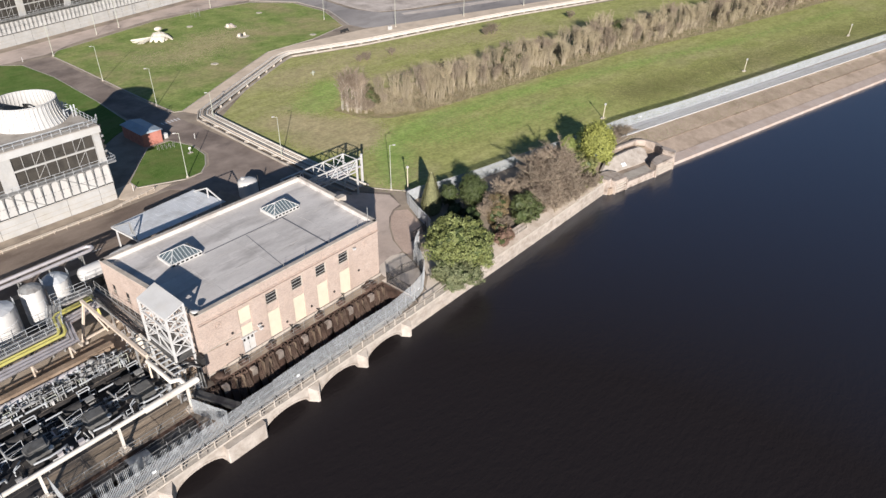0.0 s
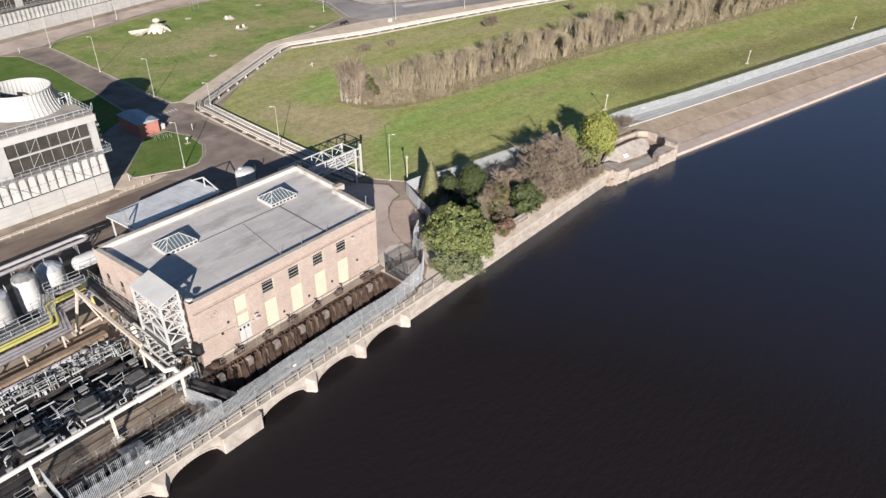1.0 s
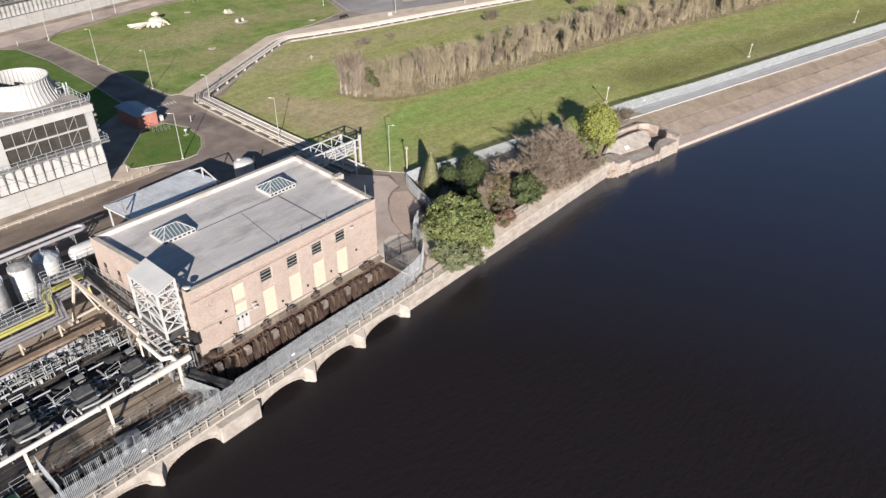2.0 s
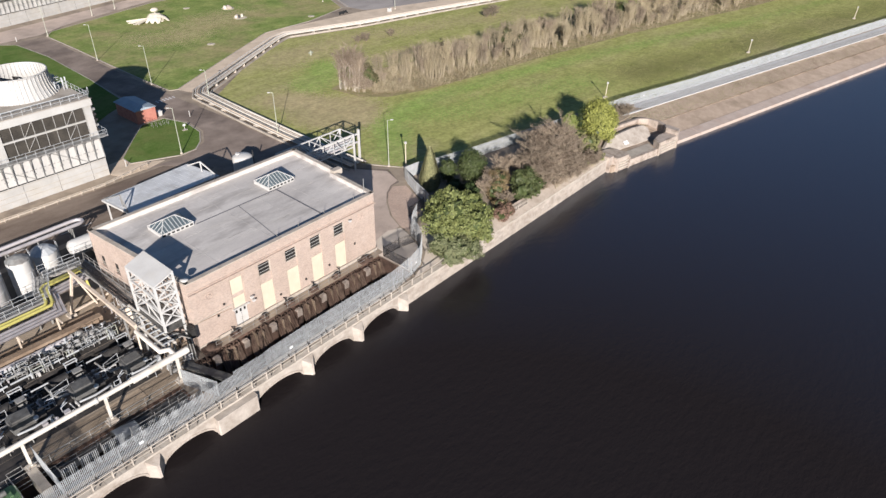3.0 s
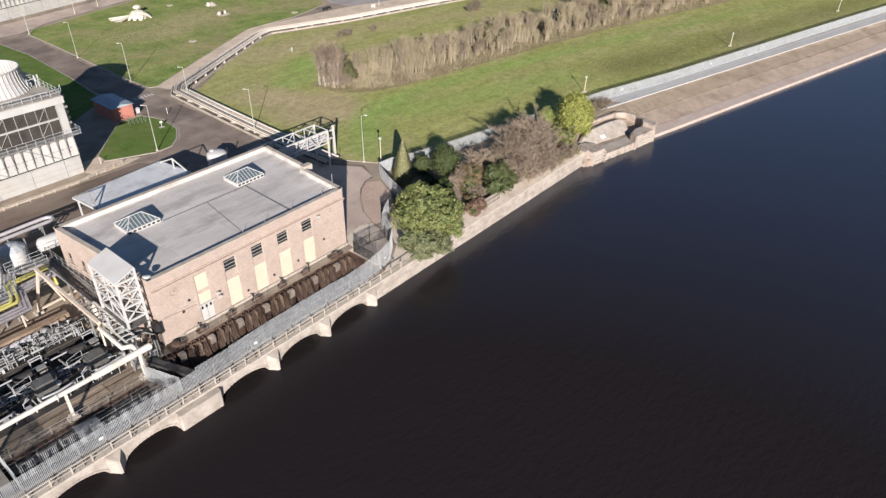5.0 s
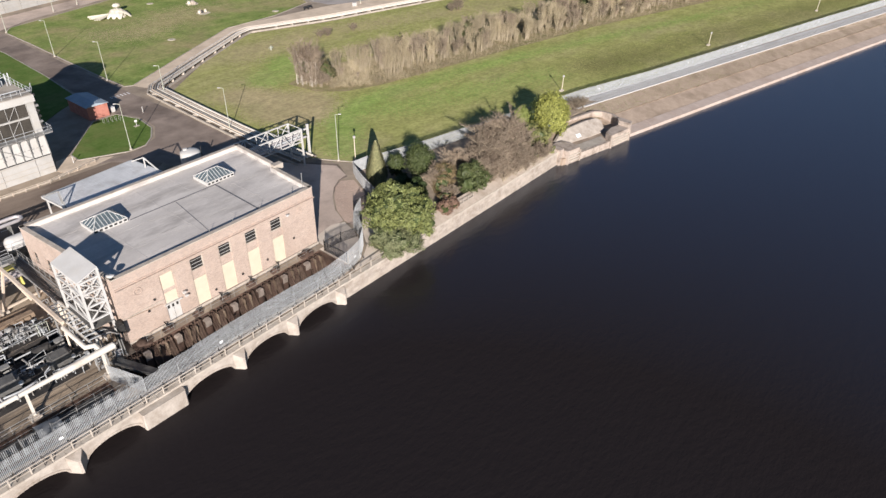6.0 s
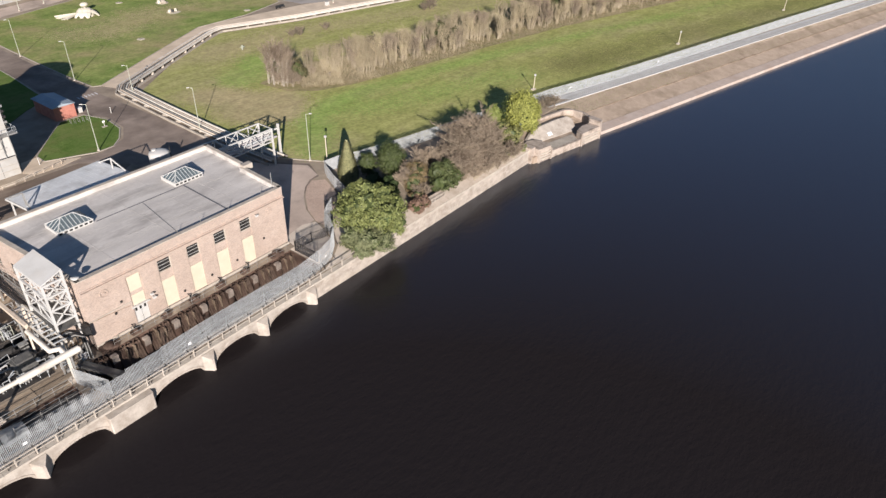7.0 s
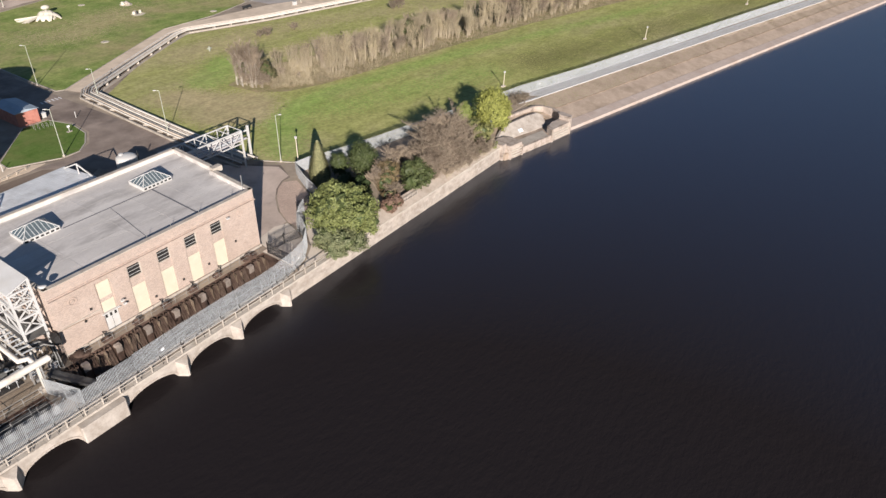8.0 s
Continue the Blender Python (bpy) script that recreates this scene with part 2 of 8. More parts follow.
SCULPT = material("cream_sculpture_coat", (0.60, 0.55, 0.45), (0.72, 0.67, 0.56), 0.6, 0.7, 0, 0.1, 6.0, (0.66, 0.58, 0.45), 0.4, 0.4)
WHITE = material("white_paint", (0.497, 0.492, 0.478), (0.589, 0.584, 0.570), 0.6, 0.5, 0, 0.05, 8.0, (0.50, 0.46, 0.40), 0.5, 0.35)
BOARD = material("cream_board", (0.567, 0.507, 0.395), (0.642, 0.577, 0.456), 0.8, 0.7, 0, 0.05, 6.0, (0.62, 0.52, 0.38), 0.6, 0.3)
CLADDING = material("white_cladding", (0.380, 0.372, 0.356), (0.494, 0.486, 0.470), 0.5, 0.6, 0, 0.08, 5.0, (0.44, 0.40, 0.33), 0.35, 0.5, 0.05)
PANEL = material("bright_white_panel", (0.460, 0.451, 0.432), (0.552, 0.543, 0.524), 0.5, 0.6, 0, 0.08, 5.0, (0.50, 0.47, 0.42), 0.35, 0.4, 0.05)
BEIGE = material("beige_steel_paint", (0.58, 0.49, 0.395), (0.70, 0.61, 0.51), 0.8, 0.55, 0, 0.08, 9.0, (0.35, 0.24, 0.16), 0.8, 0.5)
CREAM = material("cream_white_pipe_paint", (0.630, 0.585, 0.513), (0.720, 0.684, 0.621), 0.8, 0.5, 0, 0.05, 8.0, (0.42, 0.35, 0.28), 0.6, 0.5)
GALV = material("galvanised_steel", (0.428, 0.451, 0.465), (0.558, 0.577, 0.591), 1.5, 0.5, 0.15, 0.05, 12.0, (0.28, 0.29, 0.30), 0.6, 0.4, 0.06)
GREY_STEEL = material("grey_painted_steel", (0.26, 0.26, 0.25), (0.38, 0.38, 0.37), 1.2, 0.55, 0.2, 0.05, 9.0, (0.16, 0.13, 0.11), 0.8, 0.6)
PUMP_GREY = material("dull_pump_paint", (0.10, 0.10, 0.097), (0.18, 0.178, 0.17), 1.2, 0.55, 0.1, 0.08, 9.0, (0.05, 0.045, 0.04), 0.8, 0.7)
DARK_STEEL = material("dark_oily_steel", (0.028, 0.027, 0.027), (0.065, 0.062, 0.06), 1.2, 0.6, 0.2, 0.1, 9.0, (0.015, 0.014, 0.014), 0.8, 0.6)
BLACK = material("black_recess", (0.014, 0.013, 0.013), (0.028, 0.026, 0.025), 1.0, 0.9)
SLAT = material("brown_tower_slats", (0.045, 0.040, 0.034), (0.085, 0.075, 0.063), 0.6, 0.8, 0, 0.1, 6.0, (0.03, 0.027, 0.023), 0.5, 0.6, 0.12)
PLANK = material("grey_brown_boards", (0.23, 0.178, 0.128), (0.38, 0.305, 0.225), 0.8, 0.9, 0, 0.25, 7.0, (0.09, 0.075, 0.06), 0.5, 0.8, 0.2, stretch=(0.3, 1, 1))
OIL_SHADE = material("oily_and_shaded_floor", (0.022, 0.021, 0.022), (0.05, 0.046, 0.044), 0.6, 0.55, 0, 0.2, 5.0, (0.11, 0.095, 0.08), 0.5, 0.5)
RUST = material("rusty_iron", (0.068, 0.042, 0.032), (0.132, 0.088, 0.069), 1.5, 0.9, 0, 0.3, 8.0, (0.03, 0.018, 0.013), 0.7, 0.8)
DARK_RUST = material("dark_wet_rust", (0.078, 0.050, 0.038), (0.150, 0.098, 0.074), 0.8, 0.9, 0, 0.3, 7.0, (0.22, 0.165, 0.125), 0.6, 0.5)
BROWN = material("brown_stained_concrete", (0.23, 0.165, 0.115), (0.36, 0.275, 0.20), 0.5, 0.9, 0, 0.2, 5.0, (0.12, 0.08, 0.055), 0.3, 0.7)
YELLOW = material("yellow_pipe_paint", (0.56, 0.51, 0.14), (0.68, 0.63, 0.22), 1.0, 0.45, 0, 0.03, 8.0, (0.45, 0.40, 0.10), 0.6, 0.4)
LILAC = material("pale_lagged_pipe", (0.52, 0.49, 0.50), (0.64, 0.61, 0.615), 1.0, 0.4, 0.3, 0.05, 8.0, (0.30, 0.27, 0.26), 0.6, 0.5)
SHEET = material("pale_roof_sheet", (0.64, 0.655, 0.66), (0.76, 0.77, 0.775), 0.5, 0.5, 0.1, 0.05, 6.0, (0.40, 0.39, 0.37), 0.4, 0.5)
HUT_RED = material("red_painted_hut", (0.42, 0.170, 0.130), (0.53, 0.235, 0.185), 0.8, 0.7, 0, 0.08, 7.0, (0.26, 0.06, 0.04), 0.7, 0.5)
HUT_ROOF = material("blue_grey_hut_roof", (0.33, 0.40, 0.46), (0.42, 0.49, 0.55), 0.6, 0.6, 0, 0.08, 6.0, (0.24, 0.28, 0.31), 0.5, 0.5)
LAMP_PAINT = material("pale_lamp_post_paint", (0.42, 0.44, 0.36), (0.54, 0.56, 0.47), 1.0, 0.5, 0.2, 0.03)
BIRCH = material("white_birch_bark", (0.40, 0.355, 0.30), (0.58, 0.53, 0.47), 2.0, 0.9, 0, 0.2, 12.0, (0.12, 0.10, 0.08), 1.4, 0.6)
BARK = material("pale_grey_bark", (0.32, 0.270, 0.195), (0.48, 0.412, 0.305), 2.0, 0.95, 0, 0.3, 12.0, (0.10, 0.08, 0.06), 1.0, 0.5, 0.18)
TWIG = material("reddish_brown_twigs", (0.205, 0.160, 0.120), (0.34, 0.275, 0.205), 1.0, 0.95, 0, 0.1, 9.0, (0.085, 0.055, 0.04), 0.3, 0.6, 0.2)
DARK_TWIG = material("dark_bramble_twigs", (0.160, 0.131, 0.096), (0.290, 0.239, 0.174), 1.0, 0.95, 0, 0.1, 9.0, (0.06, 0.045, 0.04), 0.3, 0.6, 0.2)
TAN_TWIG = material("tan_dry_twigs", (0.30, 0.250, 0.158), (0.46, 0.392, 0.265), 0.5, 0.95, 0, 0.1, 9.0, (0.10, 0.075, 0.05), 0.2, 0.6, 0.25)
LEAF_GREEN = leaf_material("broad_green_leaves", (0.104, 0.132, 0.044), (0.208, 0.224, 0.078), (0.17, 0.175, 0.06))
LEAF_GREY = leaf_material("grey_green_leaves", (0.106, 0.123, 0.060), (0.191, 0.204, 0.106), (0.20, 0.19, 0.095))
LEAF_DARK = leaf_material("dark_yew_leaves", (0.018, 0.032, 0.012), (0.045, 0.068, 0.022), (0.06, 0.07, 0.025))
LEAF_CONIFER = leaf_material("olive_conifer_leaves", (0.20, 0.205, 0.105), (0.30, 0.295, 0.16), (0.24, 0.225, 0.115))
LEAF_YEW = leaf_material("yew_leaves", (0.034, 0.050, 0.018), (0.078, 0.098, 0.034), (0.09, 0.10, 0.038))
LEAF_YELLOW = leaf_material("yellow_green_leaves", (0.195, 0.210, 0.050), (0.32, 0.328, 0.085), (0.19, 0.21, 0.06))
LEAF_LIGHT = leaf_material("light_green_leaves", (0.14, 0.175, 0.050), (0.25, 0.285, 0.085), (0.17, 0.19, 0.06))
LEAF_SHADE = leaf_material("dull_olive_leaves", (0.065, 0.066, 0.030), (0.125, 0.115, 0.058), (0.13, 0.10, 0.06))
LEAF_IVY = leaf_material("ivy_leaves", (0.050, 0.066, 0.025), (0.105, 0.125, 0.048), (0.12, 0.12, 0.055))
LEAF_TAN = leaf_material("withered_tan_leaves", (0.160, 0.116, 0.060), (0.256, 0.196, 0.108), (0.24, 0.19, 0.08))
LEAF_MOSS = leaf_material("mossy_green_leaves", (0.16, 0.17, 0.06), (0.25, 0.25, 0.10), (0.27, 0.23, 0.12))
LEAF_RED = leaf_material("russet_leaves", (0.150, 0.092, 0.066), (0.235, 0.152, 0.112), (0.20, 0.135, 0.08))
GLASS = glass_material("skylight_glass", (0.22, 0.29, 0.33), 0.10)
SIGN = material("white_sign_plate", (0.80, 0.80, 0.80), (0.86, 0.86, 0.86), 3.0, 0.4, 0, 0.0)
WATER = water_material()

# ---- building helpers ----


def thing(name, base, label, category, group="", kind=""):
    ob = new(name)
    ob.location = base
    ob.empty_display_size = 0.3
    return tagged(ob, label, category, group, kind)


def part(name, bm, mat, parent=None, label="", smooth=False, kind=""):
    """Links a bmesh, written in world places, as one mesh object under a thing or a part."""
    me = bpy.data.meshes.new(name)
    bmesh.ops.recalc_face_normals(bm, faces=bm.faces)
    for f in bm.faces:
        f.smooth = smooth and len(f.verts) < 5
        if smooth and not f.smooth:
            for e in f.edges:
                e.smooth = False
    bm.to_mesh(me)
    bm.free()
    me.materials.append(mat)
    return place(name, me, parent, label, kind)


def place(name, me, parent=None, label="", kind="", at=None):
    """An object on a mesh, shared or not; at: its own pose in the world."""
    ob = new(name, me)
    m = at if at is not None else Matrix.Identity(4)
    if parent is not None:
        ob.parent = parent
        if parent.data is None:
            ob.matrix_parent_inverse = Matrix.Translation(-parent.location)
    ob.matrix_basis = m
    return tagged(ob, label, "", "", kind)


def mesh_of(name, bm, mat):
    me = bpy.data.meshes.new(name)
    bmesh.ops.recalc_face_normals(bm, faces=bm.faces)
    bm.to_mesh(me)
    bm.free()
    me.materials.append(mat)
    return me


def B():
    return bmesh.new()


def box(bm, x0, x1, y0, y1, z0, z1, turn=None):
    vs = [bm.verts.new((x, y, z)) for z in (z0, z1) for x, y in ((x0, y0), (x1, y0), (x1, y1), (x0, y1))]
    if turn is not None:
        for v in vs:
            v.co = turn @ v.co
    for f in ((0, 3, 2, 1), (4, 5, 6, 7), (0, 1, 5, 4), (1, 2, 6, 5), (2, 3, 7, 6), (3, 0, 4, 7)):
        bm.faces.new([vs[i] for i in f])
    return bm


def prism(bm, poly, z0, z1):
    lo = [bm.verts.new((x, y, z0)) for x, y in poly]
    hi = [bm.verts.new((x, y, z1)) for x, y in poly]
    n = len(poly)
    bm.faces.new(hi)
    bm.faces.new(lo[::-1])
    for i in range(n):
        bm.faces.new((lo[i], lo[(i + 1) % n], hi[(i + 1) % n], hi[i]))
    return bm


def rod(bm, p, q, r, r2=None, seg=6, cap=True):
    p, q = Vector(p), Vector(q)
    r2 = r if r2 is None else r2
    d = (q - p).normalized()
    u = d.orthogonal().normalized()
    w = d.cross(u)
    rings = []
    for c, rr in ((p, r), (q, r2)):
        rings.append([bm.verts.new(c + (u * math.cos(a) + w * math.sin(a)) * rr) for a in (2 * math.pi * i / seg for i in range(seg))])
    for i in range(seg):
        bm.faces.new((rings[0][i], rings[0][(i + 1) % seg], rings[1][(i + 1) % seg], rings[1][i]))
    if cap:
        bm.faces.new(rings[0][::-1])
        bm.faces.new(rings[1])
    return bm


def beam(bm, p, q, w, h=None):
    """A square bar from p to q, w wide and h high."""
    p, q = Vector(p), Vector(q)
    h = w if h is None else h
    d = (q - p).normalized()
    side = d.cross(Vector((0, 0, 1)))
    side = Vector((1, 0, 0)) if side.length < 1e-4 else side.normalized()
    up = side.cross(d)
    rings = [[bm.verts.new(c + side * a * w / 2 + up * e * h / 2) for a, e in ((-1, -1), (1, -1), (1, 1), (-1, 1))] for c in (p, q)]
    for i in range(4):
        bm.faces.new((rings[0][i], rings[0][(i + 1) % 4], rings[1][(i + 1) % 4], rings[1][i]))
    bm.faces.new(rings[0][::-1])
    bm.faces.new(rings[1])
    return bm


def pipe(bm, pts, r, seg=8):
    """A pipe along a bent line, with one ring at each bend."""
    pts = [Vector(p) for p in pts]
    rings = []
    for i, p in enumerate(pts):
        a = (p - pts[i - 1]).normalized() if i else (pts[1] - p).normalized()
        b = (pts[i + 1] - p).normalized() if i < len(pts) - 1 else a
        d = (a + b).normalized()
        ref = Vector((0, 0, 1)) if abs(d.z) < 0.9 else Vector((0.6, 0.8, 0))
        u = d.cross(ref).normalized()
        w = u.cross(d)
        k = 1 / max(0.5, a.dot(d))
        rings.append([bm.verts.new(p + u * math.cos(t) * r * k + w * math.sin(t) * r) for t in (2 * math.pi * j / seg for j in range(seg))])
    for a, b in zip(rings, rings[1:]):
        for j in range(seg):
            bm.faces.new((a[j], a[(j + 1) % seg], b[(j + 1) % seg], b[j]))
    bm.faces.new(rings[0][::-1])
    bm.faces.new(rings[-1])
    return bm


def lathe(bm, profile, cx, cy, seg=32):
    """A turned body round an upright axis from (radius, height) pairs."""
    rings = [[bm.verts.new((cx + r * math.cos(a), cy + r * math.sin(a), z)) for a in (2 * math.pi * i / seg for i in range(seg))] for r, z in profile]
    for a, b in zip(rings, rings[1:]):
        for i in range(seg):
            bm.faces.new((a[i], a[(i + 1) % seg], b[(i + 1) % seg], b[i]))
    if profile[-1][0] > 0.01:
        bm.faces.new(rings[-1])
    return bm


def fill(bm, loops, z):
    """One flat face sheet inside the first loop and outside the others."""
    edges = []
    for loop in loops:
        vs = [bm.verts.new((x, y, z)) for x, y in loop]
        edges += [bm.edges.new((vs[i], vs[(i + 1) % len(vs)])) for i in range(len(vs))]
    bmesh.ops.triangle_fill(bm, use_beauty=True, use_dissolve=False, edges=edges)
    for f in bm.faces:
        if f.normal.z < 0:
            f.normal_flip()
    return bm


def along(a, b, u, off=0.0, z=0.0):
    """The place u metres from a towards b, off metres to its left."""
    d = (Vector(b) - Vector(a)).normalized()
    return Vector((a[0] + d.x * u - d.y * off, a[1] + d.y * u + d.x * off, z))


def offset_line(pts, off):
    out = []
    for i, p in enumerate(pts):
        a = Vector(pts[max(i - 1, 0)][:2])
        b = Vector(pts[min(i + 1, len(pts) - 1)][:2])
        d = (b - a).normalized()
        out.append((p[0] - d.y * off, p[1] + d.x * off))
    return out


def spin(x, y, z, deg):
    return pose(x, y, z, 0, 0, deg)


rng = random.Random(7)
# ---- ground, water, roads, lawns ----
WATER_Z = -2.9
PIT = [(-3.0, -8.3), (29.0, -8.3), (29.0, -1.5), (0.2, -1.5), (-3.0, -1.5)]
TRENCH = [(-46, -8.3), (-5.0, -8.3), (-5.0, -3.7), (-46, -3.7)]
SUMP = [(-46, 5.0), (-4.5, 5.0), (-4.5, 9.7), (-46, 9.7)]
LAND = [(-3000, -9.45), (82.0, -9.45), (82.0, -6.5), (86.5, -3.5), (102.6, -4.0), (102.8, -1.75), (110.5, -3.5), (228, -31.6), (3000, -696), (3000, 3000), (-3000, 3000)]
ground = part("ground", fill(B(), [LAND, PIT, TRENCH, SUMP], 0.0), GROUND)
tagged(ground, "dusty brown concrete ground of the works", "ground", kind="structure")
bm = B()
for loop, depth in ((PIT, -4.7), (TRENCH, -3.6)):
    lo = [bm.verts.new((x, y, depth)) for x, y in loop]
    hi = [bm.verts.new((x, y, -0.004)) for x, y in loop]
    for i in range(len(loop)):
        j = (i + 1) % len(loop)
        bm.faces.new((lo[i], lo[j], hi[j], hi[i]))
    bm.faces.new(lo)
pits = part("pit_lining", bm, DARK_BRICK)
tagged(pits, "dark stained brick lining of the sunken pits", "pit lining", kind="structure")
bm = prism(B(), SUMP, -1.5, -0.004)
bm.faces.ensure_lookup_table()
bm.faces.remove(bm.faces[0])
lining = part("sump_lining", bm, OIL_SHADE)
tagged(lining, "black walls of the sump", "pit lining", kind="structure")
sump_floor = part("sump_floor", fill(B(), [SUMP], -1.45), OIL_SHADE)
tagged(sump_floor, "black concrete floor of the sump", "floor", kind="structure")
river = part("water", fill(B(), [[(-3000, -3000), (3000, -3000), (3000, -8.36), (-3000, -8.36)]], WATER_Z), WATER)
tagged(river, "dark calm river water with faint ripples", "river", kind="structure")
bed = part("river_bed", fill(B(), [[(-3000, -3000), (3000, -3000), (3000, 40), (-3000, 40)]], -6.0), BROWN)
tagged(bed, "brown mud of the river bed under the water", "river bed", kind="structure")


def sheet(name, poly, z, mat, label, category):
    ob = part(name, prism(B(), poly, -0.05, z), mat)
    return tagged(ob, label, category, kind="structure")


def kerb(name, pts, width, height, label):
    bm = B()
    for a, b in zip(pts, pts[1:]):
        beam(bm, (a[0], a[1], height / 2 - 0.02), (b[0], b[1], height / 2 - 0.02), width, height + 0.04)
    return tagged(part(name, bm, CONCRETE), label, "kerb", kind="structure")


sheet("road_1", [(39.6, 149), (45.6, 149), (45.0, 125), (44.6, 100), (44.6, 82), (45.2, 62), (45.0, 42), (44.0, 27), (50.5, 17.5), (48.2, 12.6),
                 (46.2, 12.6), (41.3, 9.1), (38.6, 5.5), (36.4, 2.6), (32.0, 2.0), (33.0, 26), (30, 42), (24, 49.5), (20, 51), (28.5, 50), (35.0, 53),
                 (38.0, 58), (38.6, 65), (36, 71), (36, 80), (37.6, 105), (38.6, 130), (37.6, 147)], 0.012, ASPHALT, "worn brown-grey asphalt service road between the lawns", "road")
sheet("road_2", [(-60, 35.2), (6, 36.4), (24, 38), (30, 42), (24, 49.3), (-60, 49.3)], 0.008, DUSTY_ROAD, "dusty brown asphalt road beside the cooling tower", "road")
sheet("road_3", [(20, 151), (39, 151.5), (46, 152), (56, 157.5), (88, 166.5), (126, 166), (160, 185), (160, 192), (118, 181), (20, 158.5)], 0.012, PINK_ROAD,
      "pinkish-tan worn road before the far cooling tower", "road")
sheet("road_4", [(126, 165), (136.5, 151), (135.8, 132), (127.5, 113), (128.5, 105.5), (138, 99.5), (160, 92.5), (215, 78), (300, 54), (300, 72),
                 (186, 103), (158, 110), (147, 116), (143, 128), (146, 148), (136, 170)], 0.012, GREY_ROAD, "grey asphalt road with pale worn tracks", "road")
sheet("road_strip", [(150, 107.5), (170, 101), (300, 67), (300, 70), (170, 105), (151, 110.5)], 0.02, PALE_ROAD, "pale concrete strip along the far road", "road")
sheet("pavement_1", [(146, 118), (158, 112.5), (186, 106), (300, 75), (300, 130), (150, 160), (147.5, 148), (145, 128)], 0.03, PALE_ROAD, "wide pale concrete yard beyond the road", "pavement")
sheet("pavement_2", [(47.4, 83.5), (91, 107.5), (127, 104.5), (213, 80.0), (300, 56), (300, 49), (213, 72), (118, 94.5), (92, 102), (69.5, 90.5), (49, 79)], 0.02, FOOTWAY,
      "pale tan footway beside the pipe track", "pavement")
sheet("paved_area", [(46.2, 12.3), (48.0, 10.8), (46.0, 6.2), (44.2, 3.6), (40.8, 2.0), (37.2, 0.0), (37.3, 1.9), (38.9, 5.4), (41.6, 8.9), (44.0, 11.2)], 0.03, PAVER, "pinkish brick paving beside the garden fence", "paving")
sheet("pavement_3", [(30.2, -1.3), (30.6, 1.6), (35.0, 2.5), (37.0, 1.6), (36.2, -1.2), (34.6, -4.6), (31.4, -7.0), (29.2, -7.4), (29.2, -1.3)], 0.03, APRON, "pale concrete landing at the end of the pump house", "pavement")

sheet("pavement_4", [(30.6, 1.7), (37.2, 2.1), (38.7, 5.6), (41.4, 9.1), (43.8, 11.4), (46.2, 12.8), (48.4, 13.2), (49.8, 17.2), (44.4, 25.5), (40, 24), (35, 14), (32, 6)], 0.022, PINK_ROAD, "worn pinkish-tan yard beside the pump house", "pavement")
sheet("verge", [(20.7, 57.4), (22.2, 53.4), (25.6, 51.3), (22.0, 50.4), (17.0, 50.5), (15.9, 52.9), (17.5, 57.0)], 0.03, FOOTWAY, "trodden tan verge beside the small lawn", "verge")
ISLAND = [(46.4, 149), (49.5, 153), (60.5, 156), (86.2, 163.5), (110, 164.5), (124.2, 162.5), (134.8, 150), (134.4, 132.3), (125.4, 112.5), (108.1, 107.6),
          (90.2, 106.8), (65.4, 93.2), (47.6, 83.2), (45.9, 84), (45.7, 95.3), (45.9, 112.3), (46.4, 132.3)]
SMALL = [(20.6, 57.6), (20.5, 54.5), (23.5, 53.2), (28.5, 51.0), (32, 51.2), (34.6, 53.7), (37.2, 57.9), (38.0, 64.0), (36.2, 69.7), (31, 69.6), (26, 64)]
LEFT_LAWN = [(-40, 71), (17, 71), (30, 81), (35.5, 84), (37.4, 105), (38.5, 130), (37.2, 146.5), (33, 150.5), (-40, 140)]
LAWN = [(48.9, 29), (49.3, 39.3), (49.9, 53.2), (51.4, 73.0), (68.8, 86.0), (90.9, 97.2), (113.2, 90.3), (139.2, 85.6), (172.9, 78.3), (213.8, 65.7), (600, -40),
        (600, -113.5), (230, -27.6), (178, -15.6), (153, -9.9), (129, -4.6), (108, 1.1), (88, 4.7), (66, 9.2), (57, 11.4), (53.5, 15), (51.0, 19.3), (49.0, 23)]
# the left lawn's darker green deepens the tower's shadow by colour
for i, (poly, mat, text) in enumerate(((ISLAND, LUSH, "bright green lawn with worn tan patches"), (SMALL, RICH_SHADE, "small rich green lawn beside the hut"),
                                       (LEFT_LAWN, RICH_SHADE, "lawn behind the cooling tower in green darkened for shade"), (LAWN, GRASS, "wide mown lawn, green with dry tan patches"))):
    sheet("lawn_%d" % (i + 1), poly, 0.07 if i < 3 else 0.09, mat, text, "lawn")


